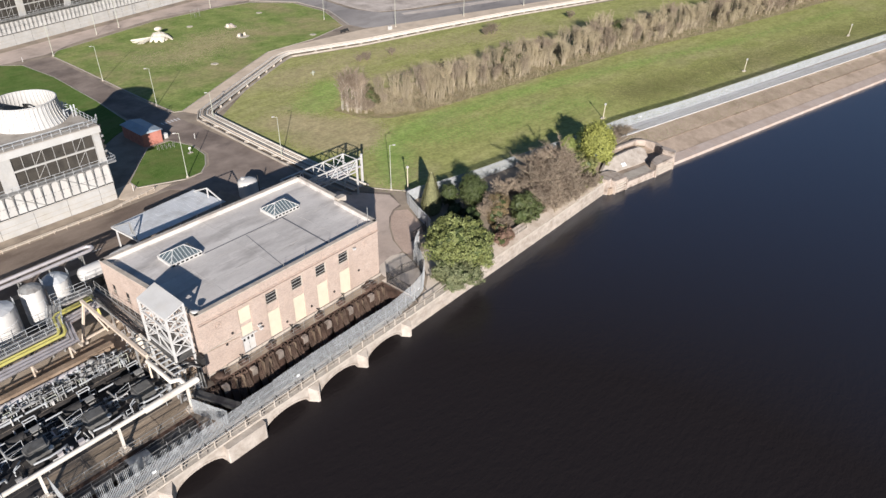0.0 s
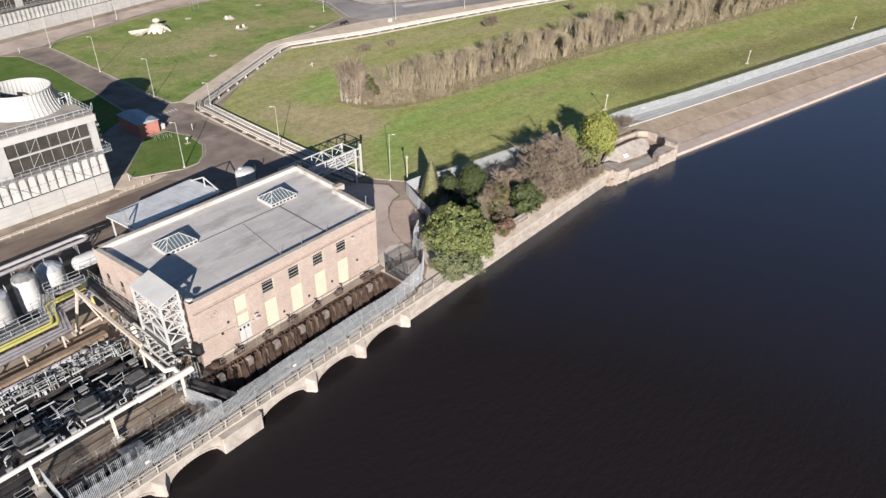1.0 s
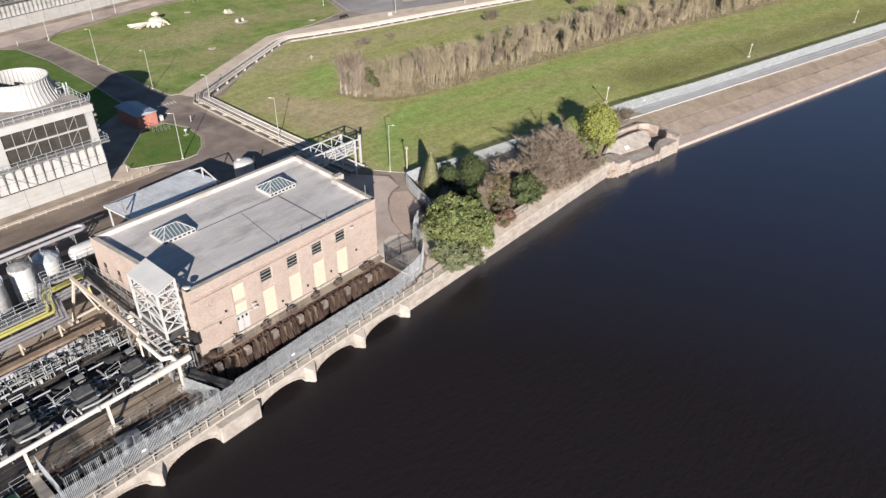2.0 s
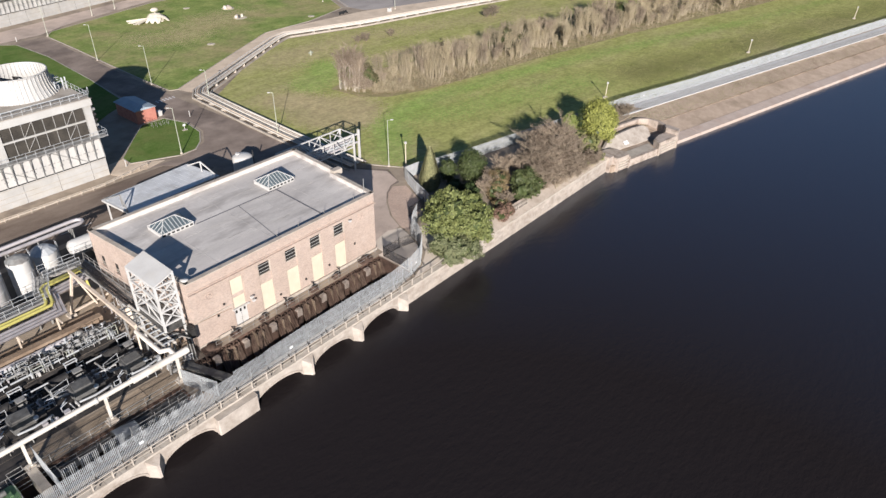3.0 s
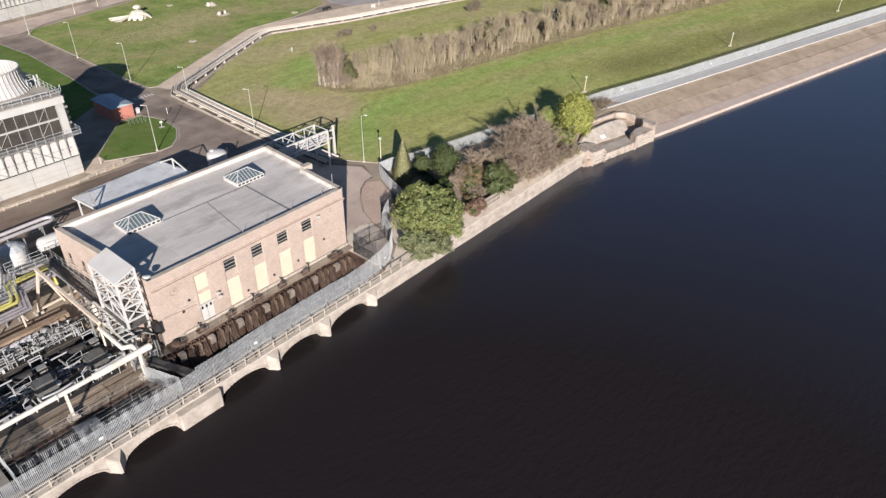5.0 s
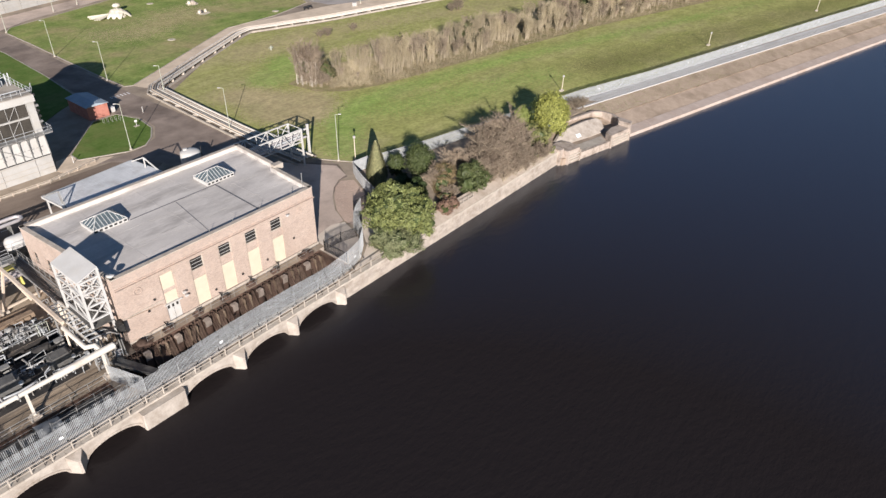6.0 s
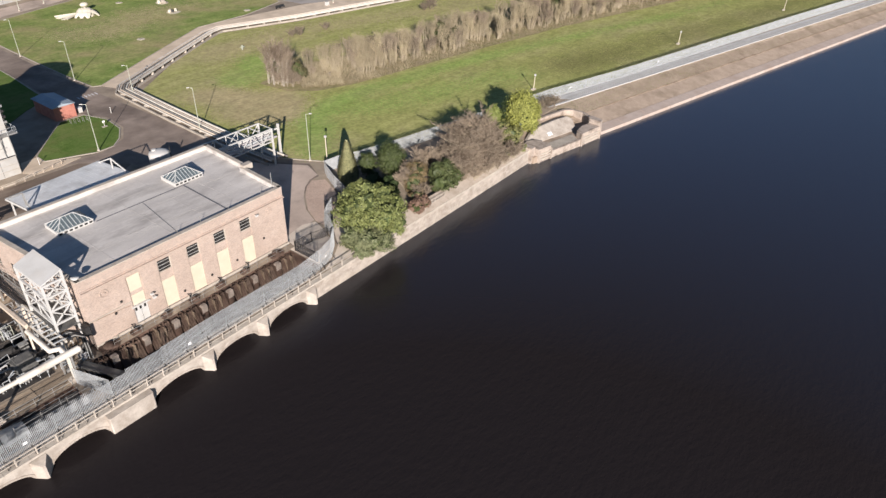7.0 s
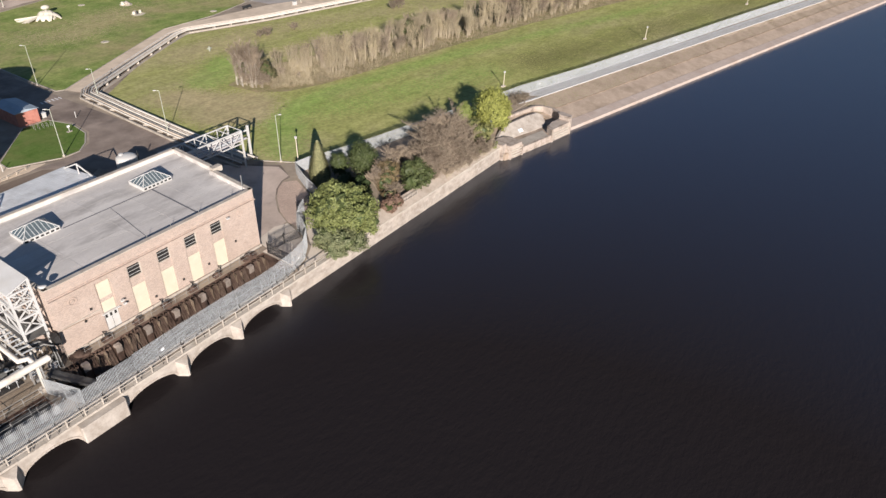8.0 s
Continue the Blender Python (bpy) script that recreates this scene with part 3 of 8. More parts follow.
def grass_blades(poly, count, z, mat, label, seed, xmax=330.0, size=0.08):
    """Tufts of short upright blades over a lawn, thinner with distance."""
    g = np.random.default_rng(seed)
    P = np.array(poly)
    lo, hi = P.min(0), P.max(0)
    hi[0] = min(hi[0], xmax)
    pts = np.empty((0, 2))
    while len(pts) < count:
        c = lo + (hi - lo) * g.random((count * 2, 2))
        c = c[g.random(len(c)) < np.clip(90.0 / np.maximum(c[:, 0] + c[:, 1] * 0.6, 60), 0.25, 1)]
        inside = np.zeros(len(c), bool)
        for (x0, y0), (x1, y1) in zip(P, np.roll(P, -1, 0)):
            cross = ((y0 > c[:, 1]) != (y1 > c[:, 1])) & (c[:, 0] < (x1 - x0) * (c[:, 1] - y0) / (y1 - y0 + 1e-12) + x0)
            inside ^= cross
        pts = np.vstack((pts, c[inside]))
    pts = pts[:count]
    far = 1 + np.hypot(pts[:, 0] + 25, pts[:, 1] + 65) / 200
    a = g.random(count) * 6.283
    s = size * g.uniform(0.6, 1.5, count) * far
    d = np.stack((np.cos(a), np.sin(a)), 1)
    tip = pts + g.normal(0, 0.4, (count, 2)) * s[:, None]
    V = np.empty((count, 3, 3))
    V[:, 0, :2], V[:, 1, :2], V[:, 2, :2] = pts - d * s[:, None] * 0.6, pts + d * s[:, None] * 0.6, tip
    V[:, :2, 2], V[:, 2, 2] = z + 0.004, z + 0.006 + s * 0.06
    me = bpy.data.meshes.new("grass")
    me.from_pydata(V.reshape(-1, 3).tolist(), [], np.arange(count * 3).reshape(-1, 3).tolist())
    me.materials.append(mat)
    tagged(place("grass", me), label, "grass", kind="stuff")


def green_streak(line, count, wide, z, mat, label, seed):
    """Greener tufts that thin out on both sides of a line."""
    g = np.random.default_rng(seed)
    P = np.array(line)
    k = g.integers(0, len(P) - 1, count)
    c = P[k] + (P[k + 1] - P[k]) * g.random((count, 1)) + g.normal(0, 1, (count, 2)) * np.array([wide * 0.8, wide])
    a = g.random(count) * 6.283
    s = g.uniform(0.09, 0.22, count)
    d = np.stack((np.cos(a), np.sin(a)), 1) * s[:, None] * 0.7
    V = np.zeros((count, 3, 3))
    V[:, 0, :2], V[:, 1, :2], V[:, 2, :2] = c - d, c + d, c + g.normal(0, 1.0, (count, 2)) * s[:, None]
    V[:, :2, 2], V[:, 2, 2] = z + 0.004, z + 0.006 + s * 0.06
    me = bpy.data.meshes.new("grass")
    me.from_pydata(V.reshape(-1, 3).tolist(), [], np.arange(count * 3).reshape(-1, 3).tolist())
    me.materials.append(mat)
    tagged(place("grass", me), label, "grass", kind="stuff")


green_streak([(61, 30.6), (74, 35.8), (87, 35.2), (108, 32), (128, 27.5), (160, 18.5), (200, 7), (270, -9)], 80000, 1.7, 0.09, STREAK, "greener damp streak of grass along the trees", 11)
green_streak([(70, 32), (84, 26), (100, 21), (120, 15)], 26000, 3.2, 0.09, STREAK, "greener streak of grass across the lawn", 12)
green_streak([(54, 20), (60, 26), (66, 30)], 14000, 2.2, 0.09, STREAK, "greener patch of grass by the corner of the lawn", 13)
green_streak([(68, 62), (76, 66), (84, 72)], 26000, 2.6, 0.09, STREAK, "greener patch of grass beyond the birches", 17)
green_streak([(57, 60), (62, 56), (64, 47), (70, 46), (62, 39), (57, 46), (60, 52)], 110000, 3.2, 0.09, DRY, "dry tan grass before the birches", 14)
green_streak([(74, 80), (100, 86), (130, 76), (170, 62)], 60000, 4.0, 0.09, DRY, "dry tan grass along the pipe track", 15)
green_streak([(88, 66), (112, 60), (145, 53), (190, 42), (240, 30)], 90000, 3.6, 0.09, DRY, "dry tan grass behind the belt of trees", 19)
green_streak([(60, 128), (72, 120), (84, 130), (100, 132)], 40000, 4.5, 0.07, DRY, "dry tan patch on the lawn", 16)
green_streak([(126, 10), (150, 4), (190, -6), (240, -18), (300, -31)], 90000, 4.0, 0.09, OLIVE, "olive winter grass along the river path", 18)
grass_blades(LAWN, 190000, 0.09, GRASS, "short mown winter grass blades", 1)
grass_blades(ISLAND, 70000, 0.07, LUSH, "short green grass blades of the lawn", 2)
grass_blades(SMALL, 9000, 0.07, RICH_SHADE, "short green grass blades beside the hut", 3)
grass_blades(LEFT_LAWN, 30000, 0.07, RICH_SHADE, "short grass blades behind the tower in green darkened for shade", 4)
kerb("kerb_1", ISLAND + ISLAND[:1], 0.24, 0.10, "pale concrete kerb round the lawn")
kerb("kerb_2", SMALL + SMALL[:1], 0.24, 0.10, "pale concrete kerb round the small lawn")
kerb("kerb_3", LEFT_LAWN[3:8], 0.24, 0.10, "pale concrete kerb along the lawn")
kerb("kerb_4", [(53.2, 15.5), (51.0, 19.1), (48.9, 22.8), (48.6, 29), (49.0, 39.3)], 0.24, 0.10, "pale concrete kerb at the corner of the lawn")
kerb("kerb_5", [(128.2, 113.0), (136.4, 132), (136.9, 150), (126, 165)], 0.4, 0.12, "pale concrete kerb along the far road")
kerb("kerb_6", [(-60, 49.9), (13, 49.9), (23, 52.2)], 0.25, 0.25, "low cream concrete kerb wall beside the road")
bm = B()
for i in range(14):
    x = -40 + i * 3.4
    box(bm, x, x + 1.5, 38.9 + 0.02 * i, 39.0 + 0.02 * i, 0.0, 0.014)
tagged(part("road_marking", bm, SIGN), "worn white dashes along the road", "road marking", kind="structure")
bm = B()
for i in range(6):
    box(bm, 40.2 + i * 0.8, 40.42 + i * 0.8, 78.9, 80.2, 0.0, 0.018)
tagged(part("road_marking", bm, SIGN), "white crossing bars on the road beside the hut", "road marking", kind="structure")
# scrub-covered ground under the belt of trees, and the garden beside the river
BELT = [(71.6, 57), (72.6, 48.5), (77, 43.5), (86, 40.2), (108, 36.8), (128.6, 33.4), (162.7, 27.4), (187.4, 21.2), (216, 13.8), (272, 2.6), (420, -36), (420, -22), (250, 24), (216, 29), (187, 36), (160, 42), (130, 49), (108, 55), (86, 60), (78, 59)]
sheet("scrub_ground", BELT, 0.098, ROUGH_GRASS, "rough tan grass and leaf litter under the bare trees", "scrub")
sheet("garden_ground", [(38.5, -8.2), (80.5, -8.2), (82, -6.5), (86.5, -3.3), (104, -3.2), (107, 0.2), (88, 3.7), (66, 8.3), (56, 10.6), (50.2, 11.6), (47.4, 6.4), (41.5, -0.5)], 0.10, GROUND,
      "bare brown soil and litter of the riverside garden strip", "garden")
sheet("pavement_5", [(28.9, -9.35), (38.2, -9.35), (38.6, -7.9), (40.8, -0.9), (38.2, -0.2), (37.0, -1.4), (36.2, -3.6), (34.4, -6.0), (31.6, -7.9), (28.8, -9.05)], 0.045, APRON, "pale dusty strip between the fence and the river wall", "pavement")
bm = B()
lo = [[bm.verts.new((x, y, z)) for y, z in ((-10.2, -0.11), (-8.0, -0.11), (-8.0, 0.85), (-10.2, -0.07))] for x in (37.6, 81.6)]
for k in range(4):
    bm.faces.new((lo[0][k], lo[0][(k + 1) % 4], lo[1][(k + 1) % 4], lo[1][k]))
bm.faces.new(lo[0][::-1])
bm.faces.new(lo[1])
tagged(part("wall_top", bm, SANDY), "pale sandy slope behind the river wall", "wall top", kind="structure")
sheet("river_path", [(108, 0.3), (129, -5.2), (230, -28.6), (600, -116.5), (600, -120.8), (228, -31.75), (110.5, -3.6)], 0.03, PALE_PATH, "narrow pale path behind the river bank", "path")

# ---- river bank right of the landing: pitched stone slope with a pale ledge ----
bank = thing("river_bank", (150, -20, 0), "pinkish-brown stone-pitched river bank with a pale ledge", "river bank", kind="structure")
A0, A1 = Vector((102.8, -1.9, 0)), Vector((600, -121, 0))
C0, C1 = Vector((102.8, -13.9, -2.4)), Vector((600, -126.4, -2.4))
bm = B()
vs = [bm.verts.new(v) for v in (A0, A1, C1, C0, A0 + Vector((0, 0, -3)), A1 + Vector((0, 0, -3)), C1 + Vector((0, 0, -2)), C0 + Vector((0, 0, -2)))]
for f in ((0, 1, 2, 3), (4, 7, 6, 5), (0, 3, 7, 4), (3, 2, 6, 7), (2, 1, 5, 6), (1, 0, 4, 5)):
    bm.faces.new([vs[i] for i in f])
part("slope", bm, PITCHING, bank)
bm = B()
for i in range(60):
    a, b = i / 60, (i + 0.985) / 60
    p, q = C0.lerp(C1, a), C0.lerp(C1, b)
    s = Vector((-0.22, -0.975, 0))
    lo = [p + s * 0.85, q + s * 0.85, q - s * 1.7, p - s * 1.7]
    hi = [bm.verts.new(v + Vector((0, 0, dz))) for v, dz in zip(lo, (0.2, 0.2, 0.42, 0.42))]
    dn = [bm.verts.new(v + Vector((0, 0, -1.6))) for v in lo]
    bm.faces.new(hi)
    for k in range(4):
        bm.faces.new((dn[k], dn[(k + 1) % 4], hi[(k + 1) % 4], hi[k]))
part("ledge", bm, PINK_STONE, bank, "pinkish concrete ledge at the waterline")
bm = B()
for i in range(50):
    p, q = A0.lerp(A1, i / 50), A0.lerp(A1, (i + 0.98) / 50)
    beam(bm, p + Vector((0, 0, 0.05)), q + Vector((0, 0, 0.05)), 0.5, 0.16)
part("coping", bm, PALE_PATH, bank, "thin pale coping along the top of the slope")
tufts = B()
for _ in range(9000):
    u, v = rng.random() ** 1.6, rng.random() * 0.41
    p = A0.lerp(A1, u).lerp(C0.lerp(C1, u), 0.03 + v)
    for k in range(3):
        a = rng.random() * 6.28
        h = rng.uniform(0.03, 0.10)
        d = Vector((math.cos(a), math.sin(a), 0)) * rng.uniform(0.1, 0.3)
        w = Vector((-d.y, d.x, 0)) * 0.5
        tufts.faces.new([tufts.verts.new(c) for c in (p - w, p + w, p + d + Vector((0, 0, h)))])
part("dry_grass", tufts, SLOPE_GRASS, bank, "dry tan grass growing on the upper slope", kind="stuff")

bm = B()
for i in range(60):
    p, q = A0.lerp(A1, 0.012 + i * 0.0135), A0.lerp(A1, 0.012 + (i + 1) * 0.0135)
    for z in (0.5, 1.0):
        rod(bm, p + Vector((0, 0.5, z)), q + Vector((0, 0.5, z)), 0.035, seg=4)
    for k in range(10):
        c = p.lerp(q, k / 10)
        rod(bm, c + Vector((0, 0.5, 0)), c + Vector((0, 0.5, 1.02)), 0.045, seg=4)
tagged(part("bank_railing", bm, GREY_STEEL), "grey tubular railing along the top of the river bank", "railing")
bm = B()
for i in range(260):
    u = (i / 260) ** 1.3
    p = A0.lerp(A1, u).lerp(C0.lerp(C1, u), 0.44 + rng.uniform(-0.01, 0.01))
    q = A0.lerp(A1, ((i + 0.9) / 260) ** 1.3)
    q = q.lerp(C0.lerp(C1, ((i + 0.9) / 260) ** 1.3), 0.44 + rng.uniform(-0.01, 0.01))
    beam(bm, p, q, rng.uniform(0.05, 0.16), 0.10)
part("slope_joint", bm, BROWN, bank, "rough raised joint between two courses of pitching")

# ---- river wall with arches ----
WALL_Y = -10.15
river_wall = thing("river_wall", (20, WALL_Y, WATER_Z), "pale weathered stone river wall with low arches and piers", "river wall", kind="structure")
PIERS = ((-54.1, 1.7), (-45.7, 1.7), (-37.3, 1.7), (-28.9, 1.7), (-20.6, 1.7), (-12.25, 1.7), (-2.35, 5.3), (8.15, 1.7), (16.5, 1.7), (25.0, 1.7))


def arch_span(x0, x1, top, spring, apex, y0, y1, seg=14):
    bm = B()
    n = seg
    xs = [x0 + (x1 - x0) * i / n for i in range(n + 1)]
    zs = [spring + (apex - spring) * math.sqrt(max(0.0, 1 - (2 * i / n - 1) ** 2)) for i in range(n + 1)]
    for y in (y0, y1):
        for i in range(n):
            bm.faces.new([bm.verts.new((xs[i], y, zs[i])), bm.verts.new((xs[i + 1], y, zs[i + 1])), bm.verts.new((xs[i + 1], y, top)), bm.verts.new((xs[i], y, top))])
    for i in range(n):
        bm.faces.new([bm.verts.new((xs[i + k], y, zs[i + k])) for k, y in ((0, y0), (1, y0), (1, y1), (0, y1))])
    bm.faces.new([bm.verts.new(c) for c in ((x0, y0, top), (x1, y0, top), (x1, y1, top), (x0, y1, top))])
    bmesh.ops.remove_doubles(bm, verts=bm.verts, dist=0.002)
    return bm


for (xa, wa), (xb, wb) in zip(PIERS, PIERS[1:]):
    part("arch", arch_span(xa + wa / 2, xb - wb / 2, -0.4, -2.95, -1.38, WALL_Y, WALL_Y + 1.7), STONE, river_wall)
    # ring of arch stones, standing slightly proud
    x0, x1 = xa + wa / 2, xb - wb / 2
    bm = B()
    n = 22
    for i in range(n):
        p = []
        for e in (0.03, 0.97):
            a = math.pi * (i + e) / n
            for k in (0.0, 0.34):
                p.append(((x0 + x1) / 2 - math.cos(a) * ((x1 - x0) / 2 + k * 0.6), -2.95 + math.sin(a) * (1.57 + k * 0.8)))
        lo = [bm.verts.new((x, WALL_Y - 0.06, z)) for x, z in (p[0], p[2], p[3], p[1])]
        hi = [bm.verts.new((x, WALL_Y + 0.1, z)) for x, z in (p[0], p[2], p[3], p[1])]
        bm.faces.new(lo)
        for k in range(4):
            bm.faces.new((lo[k], lo[(k + 1) % 4], hi[(k + 1) % 4], hi[k]))
    part("arch_ring", bm, STONE_BLOCK, river_wall)
for x, w in PIERS:
    bm = B()
    h = w / 2
    if w < 2:
        # pointed cutwater with a weathered top that slopes back to the wall
        plan = [(x - h, WALL_Y + 1.69), (x - h, WALL_Y), (x - 0.16, WALL_Y - 0.98), (x + 0.1, WALL_Y - 1.02), (x + h, WALL_Y), (x + h, WALL_Y + 1.69)]
        tops = (-0.42, -0.62, -1.12, -1.12, -0.62, -0.42)
    else:
        plan = [(x - h, WALL_Y + 1.69), (x - h, WALL_Y - 0.72), (x - h + 0.12, WALL_Y - 0.82), (x + h - 0.12, WALL_Y - 0.82), (x + h, WALL_Y - 0.72), (x + h, WALL_Y + 1.69)]
        tops = (-0.42, -0.62, -0.62, -0.62, -0.62, -0.42)
    lo = [bm.verts.new((px, py, -6)) for px, py in plan]
    hi = [bm.verts.new((px, py, z)) for (px, py), z in zip(plan, tops)]
    for k in range(6):
        bm.faces.new((lo[k], lo[(k + 1) % 6], hi[(k + 1) % 6], hi[k]))
    for f in ((0, 1, 4, 5), (1, 2, 3, 4)):
        bm.faces.new([hi[k] for k in f])
    part("pier", bm, STONE, river_wall)
bm = B()
box(bm, 25.8, 82.0, WALL_Y - 0.004, WALL_Y + 0.8, -6, -0.4)
part("plain_wall", bm, STONE, river_wall)
x = -58.0
while x < 82:
    w = rng.uniform(1.2, 1.7)
    part("coping_stone", box(B(), x, min(x + w - 0.03, 82), WALL_Y - 0.12 + rng.uniform(-0.012, 0.012), WALL_Y + 0.78, -0.4 + rng.uniform(0, 0.008), -0.12 + rng.uniform(-0.015, 0.015)), COPING, river_wall)
    x += w
block = mesh_of("stone_block", box(B(), -0.5, 0.5, -0.025, 0.06, -0.19, 0.19), STONE_BLOCK)
k = 0
for row in range(6):
    x = 25.95 + (0.55 if row % 2 else 0)
    while x < 81 and k < 290:
        sx = rng.uniform(0.9, 1.25)
        ob = place("stone_block", block, river_wall, at=Matrix.Translation((x + sx / 2, WALL_Y - rng.uniform(0.0, 0.03), -2.7 + row * 0.42)) @ Matrix.Diagonal((sx * 0.97, 1, 1, 1)))
        x += sx
        k += 1

# handrail along the wall
railing = thing("river_railing", (10, WALL_Y + 0.5, 0), "thin pale metal handrail on the river wall", "railing")
RY = WALL_Y + 0.08
for z, wide in ((0.85, 0.065), (0.4, 0.05)):
    bm = rod(B(), (-58, RY, z), (31, RY, z), wide, seg=6)
    rod(bm, (31, RY, z), (37.5, RY + 0.35, z), wide, seg=6)
    part("rail", bm, COPING, railing, "pale painted rail")
post = mesh_of("post", box(B(), -0.06, 0.06, -0.06, 0.06, 0.0, 1.12), COPING)
for i in range(44):
    place("post", post, railing, at=Matrix.Translation((-57.4 + i * 2.06, RY, -0.25)))

# ---- palisade fences ----
PALE = mesh_of("pale", prism(B(), [(-0.032, 0), (-0.013, -0.018), (0.013, -0.018), (0.032, 0), (0.011, 0.004), (-0.011, 0.004)], 0.0, 3.32), GALV)
POSTM = mesh_of("post", box(B(), -0.025, 0.025, 0.05, 0.12, -0.14, 2.3), GREY_STEEL)

STAY = mesh_of("fence_stay", box(beam(B(), (0, -0.05, 0.9), (0, -0.5, -0.05), 0.05), -0.035, 0.035, -0.54, -0.46, -0.16, 0.3), DARK_STEEL)


def palisade(name, line, label, pitch=0.15, singles=0, height=2.4, signs=(), stays=None):
    fence = thing(name, (line[0][0], line[0][1], 0), label, "fence", "palisade fences")
    rest, made = B(), 0
    for a, b in zip(line, line[1:]):
        span = (Vector(b) - Vector(a)).length
        turn = math.degrees(math.atan2(b[1] - a[1], b[0] - a[0]))
        for z in (0.55, 2.0):
            part("rail", beam(B(), along(a, b, 0, 0.035, z), along(a, b, span, 0.035, z), 0.03, 0.04), GREY_STEEL, fence)
        n = max(1, int(span / pitch))
        for i in range(n):
            p = along(a, b, (i + 0.5) * span / n)
            if made < singles:
                place("pale", PALE, fence, at=spin(p.x, p.y, 0.02, turn))
                made += 1
            else:
                w = 0.036 if height == 2.4 else 0.029
                box(rest, -w, w, -0.016, 0.0, 0.04, height, spin(p.x, p.y, 0, turn))
        m = max(1, round(span / 2.75))
        for i in range(m):
            p = along(a, b, i * span / m)
            place("post", POSTM, fence, at=spin(p.x, p.y, 0, turn))
            if stays:
                place("fence_stay", stays, fence, at=spin(p.x, p.y, 0, turn))
    if rest.verts:
        part("palisade_infill", rest, GALV, fence, kind="stuff")
    else:
        rest.free()
    plate = mesh_of("sign_plate", box(B(), -0.22, 0.22, -0.035, -0.02, -0.16, 0.16), SIGN)
    for x, y, turn in signs:
        place("sign_plate", plate, fence, "small blank white sign plate", at=spin(x, y, 1.5, turn))
    return fence


palisade("palisade_fence", [(3.0, -9.48), (9.0, -9.25), (18.0, -9.2), (22.0, -9.35), (24.5, -9.2), (28.7, -8.55), (31.4, -7.7), (34.2, -5.5), (35.6, -3.4), (36.2, -1.5), (38.0, -0.2), (40.2, 1.0)], "pale grey galvanised palisade fence on the river wall", 0.15, 300, stays=STAY,
         signs=((6.6, -9.39, 2), (29.8, -8.3, 18)))
palisade("palisade_fence", [(-58, -9.48), (-1.4, -9.48)], "lower pale grey galvanised palisade fence above the trench", 0.15, 0, 2.8, signs=((-12.6, -9.52, 0),), stays=STAY)
palisade("palisade_fence", [(-1.4, -9.48), (3.0, -9.48)], "pale grey galvanised palisade fence beside the pit", 0.15, 0, 3.2, stays=STAY)
for x0, x1 in ((-19.7, -18.2), (-17.8, -16.0), (-15.6, -13.3)):
    palisade("palisade_fence", [(x0, -7.4), (x1, -7.4)], "short panel of galvanised palisade inside the main fence", 0.17, 0, 1.95)
palisade("palisade_fence", [(-12.6, -7.6), (-4.4, -7.6)], "dull shaded palisade between the walkways of the trench", 0.17, 0, 1.6)
palisade("palisade_fence", [(44.9, 2.6), (45.6, 4.0), (46.9, 7.4), (48.7, 11.0), (49.7, 12.6), (52.8, 12.3)], "pale palisade fence beside the brick paving", 0.085, 0)
BACK = [(52.8, 12.3), (56.9, 10.8), (66, 8.6), (73.3, 7.2), (82.9, 5.3), (88, 4.1), (108, 0.4), (129, -5.3), (152, -10.5), (178, -16.3), (208.5, -23.1), (420, -72.5)]
palisade("palisade_fence", BACK, "long pale palisade fence along the edge of the lawn", 0.135, 0, signs=((113.5, -1.25, -15), (145, -9.0, -13), (168, -14.2, -13), (208, -23.1, -13)))
hedge = B()
for _ in range(9000):
    x = 57 + rng.random() ** 1.5 * 300
    k = max(i for i in range(len(BACK) - 1) if BACK[i][0] <= x)
    (xa, ya), (xb, yb) = BACK[k], BACK[k + 1]
    y = ya + (yb - ya) * (x - xa) / (xb - xa) + rng.uniform(0.25, 0.8)
    z = rng.uniform(0.1, 0.75)
    a = rng.random() * 6.28
    d = Vector((math.cos(a), math.sin(a), rng.uniform(-0.2, 0.9))) * rng.uniform(0.12, 0.3)
    w = Vector((-d.y, d.x, 0.02)) * 0.35
    p = Vector((x, y, z))
    hedge.faces.new([hedge.verts.new(c) for c in (p - w, p + w, p + d)])
tagged(part("fence_growth", hedge, LEAF_DARK), "dark ivy and weeds growing along the fence foot", "weeds", kind="stuff")
# ---- pump house ----
H = 9.62
house = thing("pump_house", (15, 10, 0), "flat-roofed pinkish brick pump house with boarded windows", "building")
BAYS = (6.4, 10.6, 14.8, 18.95, 23.15)


def wall_run(p, q, z1, thick, holes, mat=BRICK, z0=-3.4):
    """A wall from p to q, its outer face on that line, its body to the left, with openings (u0, u1, v0, v1) cut through it."""
    span = (Vector(q) - Vector(p)).length
    turn = spin(p[0], p[1], 0, math.degrees(math.atan2(q[1] - p[1], q[0] - p[0])))
    us = sorted({0.0, span, *[h[0] for h in holes], *[h[1] for h in holes]})
    bm = B()
    for u0, u1 in zip(us, us[1:]):
        cuts = sorted((h[2], h[3]) for h in holes if h[0] <= u0 + 1e-6 and h[1] >= u1 - 1e-6)
        z = z0
        for a, b in cuts + [(z1, z1)]:
            if a > z:
                box(bm, u0, u1, 0, thick, z, a, turn)
            z = b
    bmesh.ops.remove_doubles(bm, verts=bm.verts, dist=0.001)
    return bm, turn


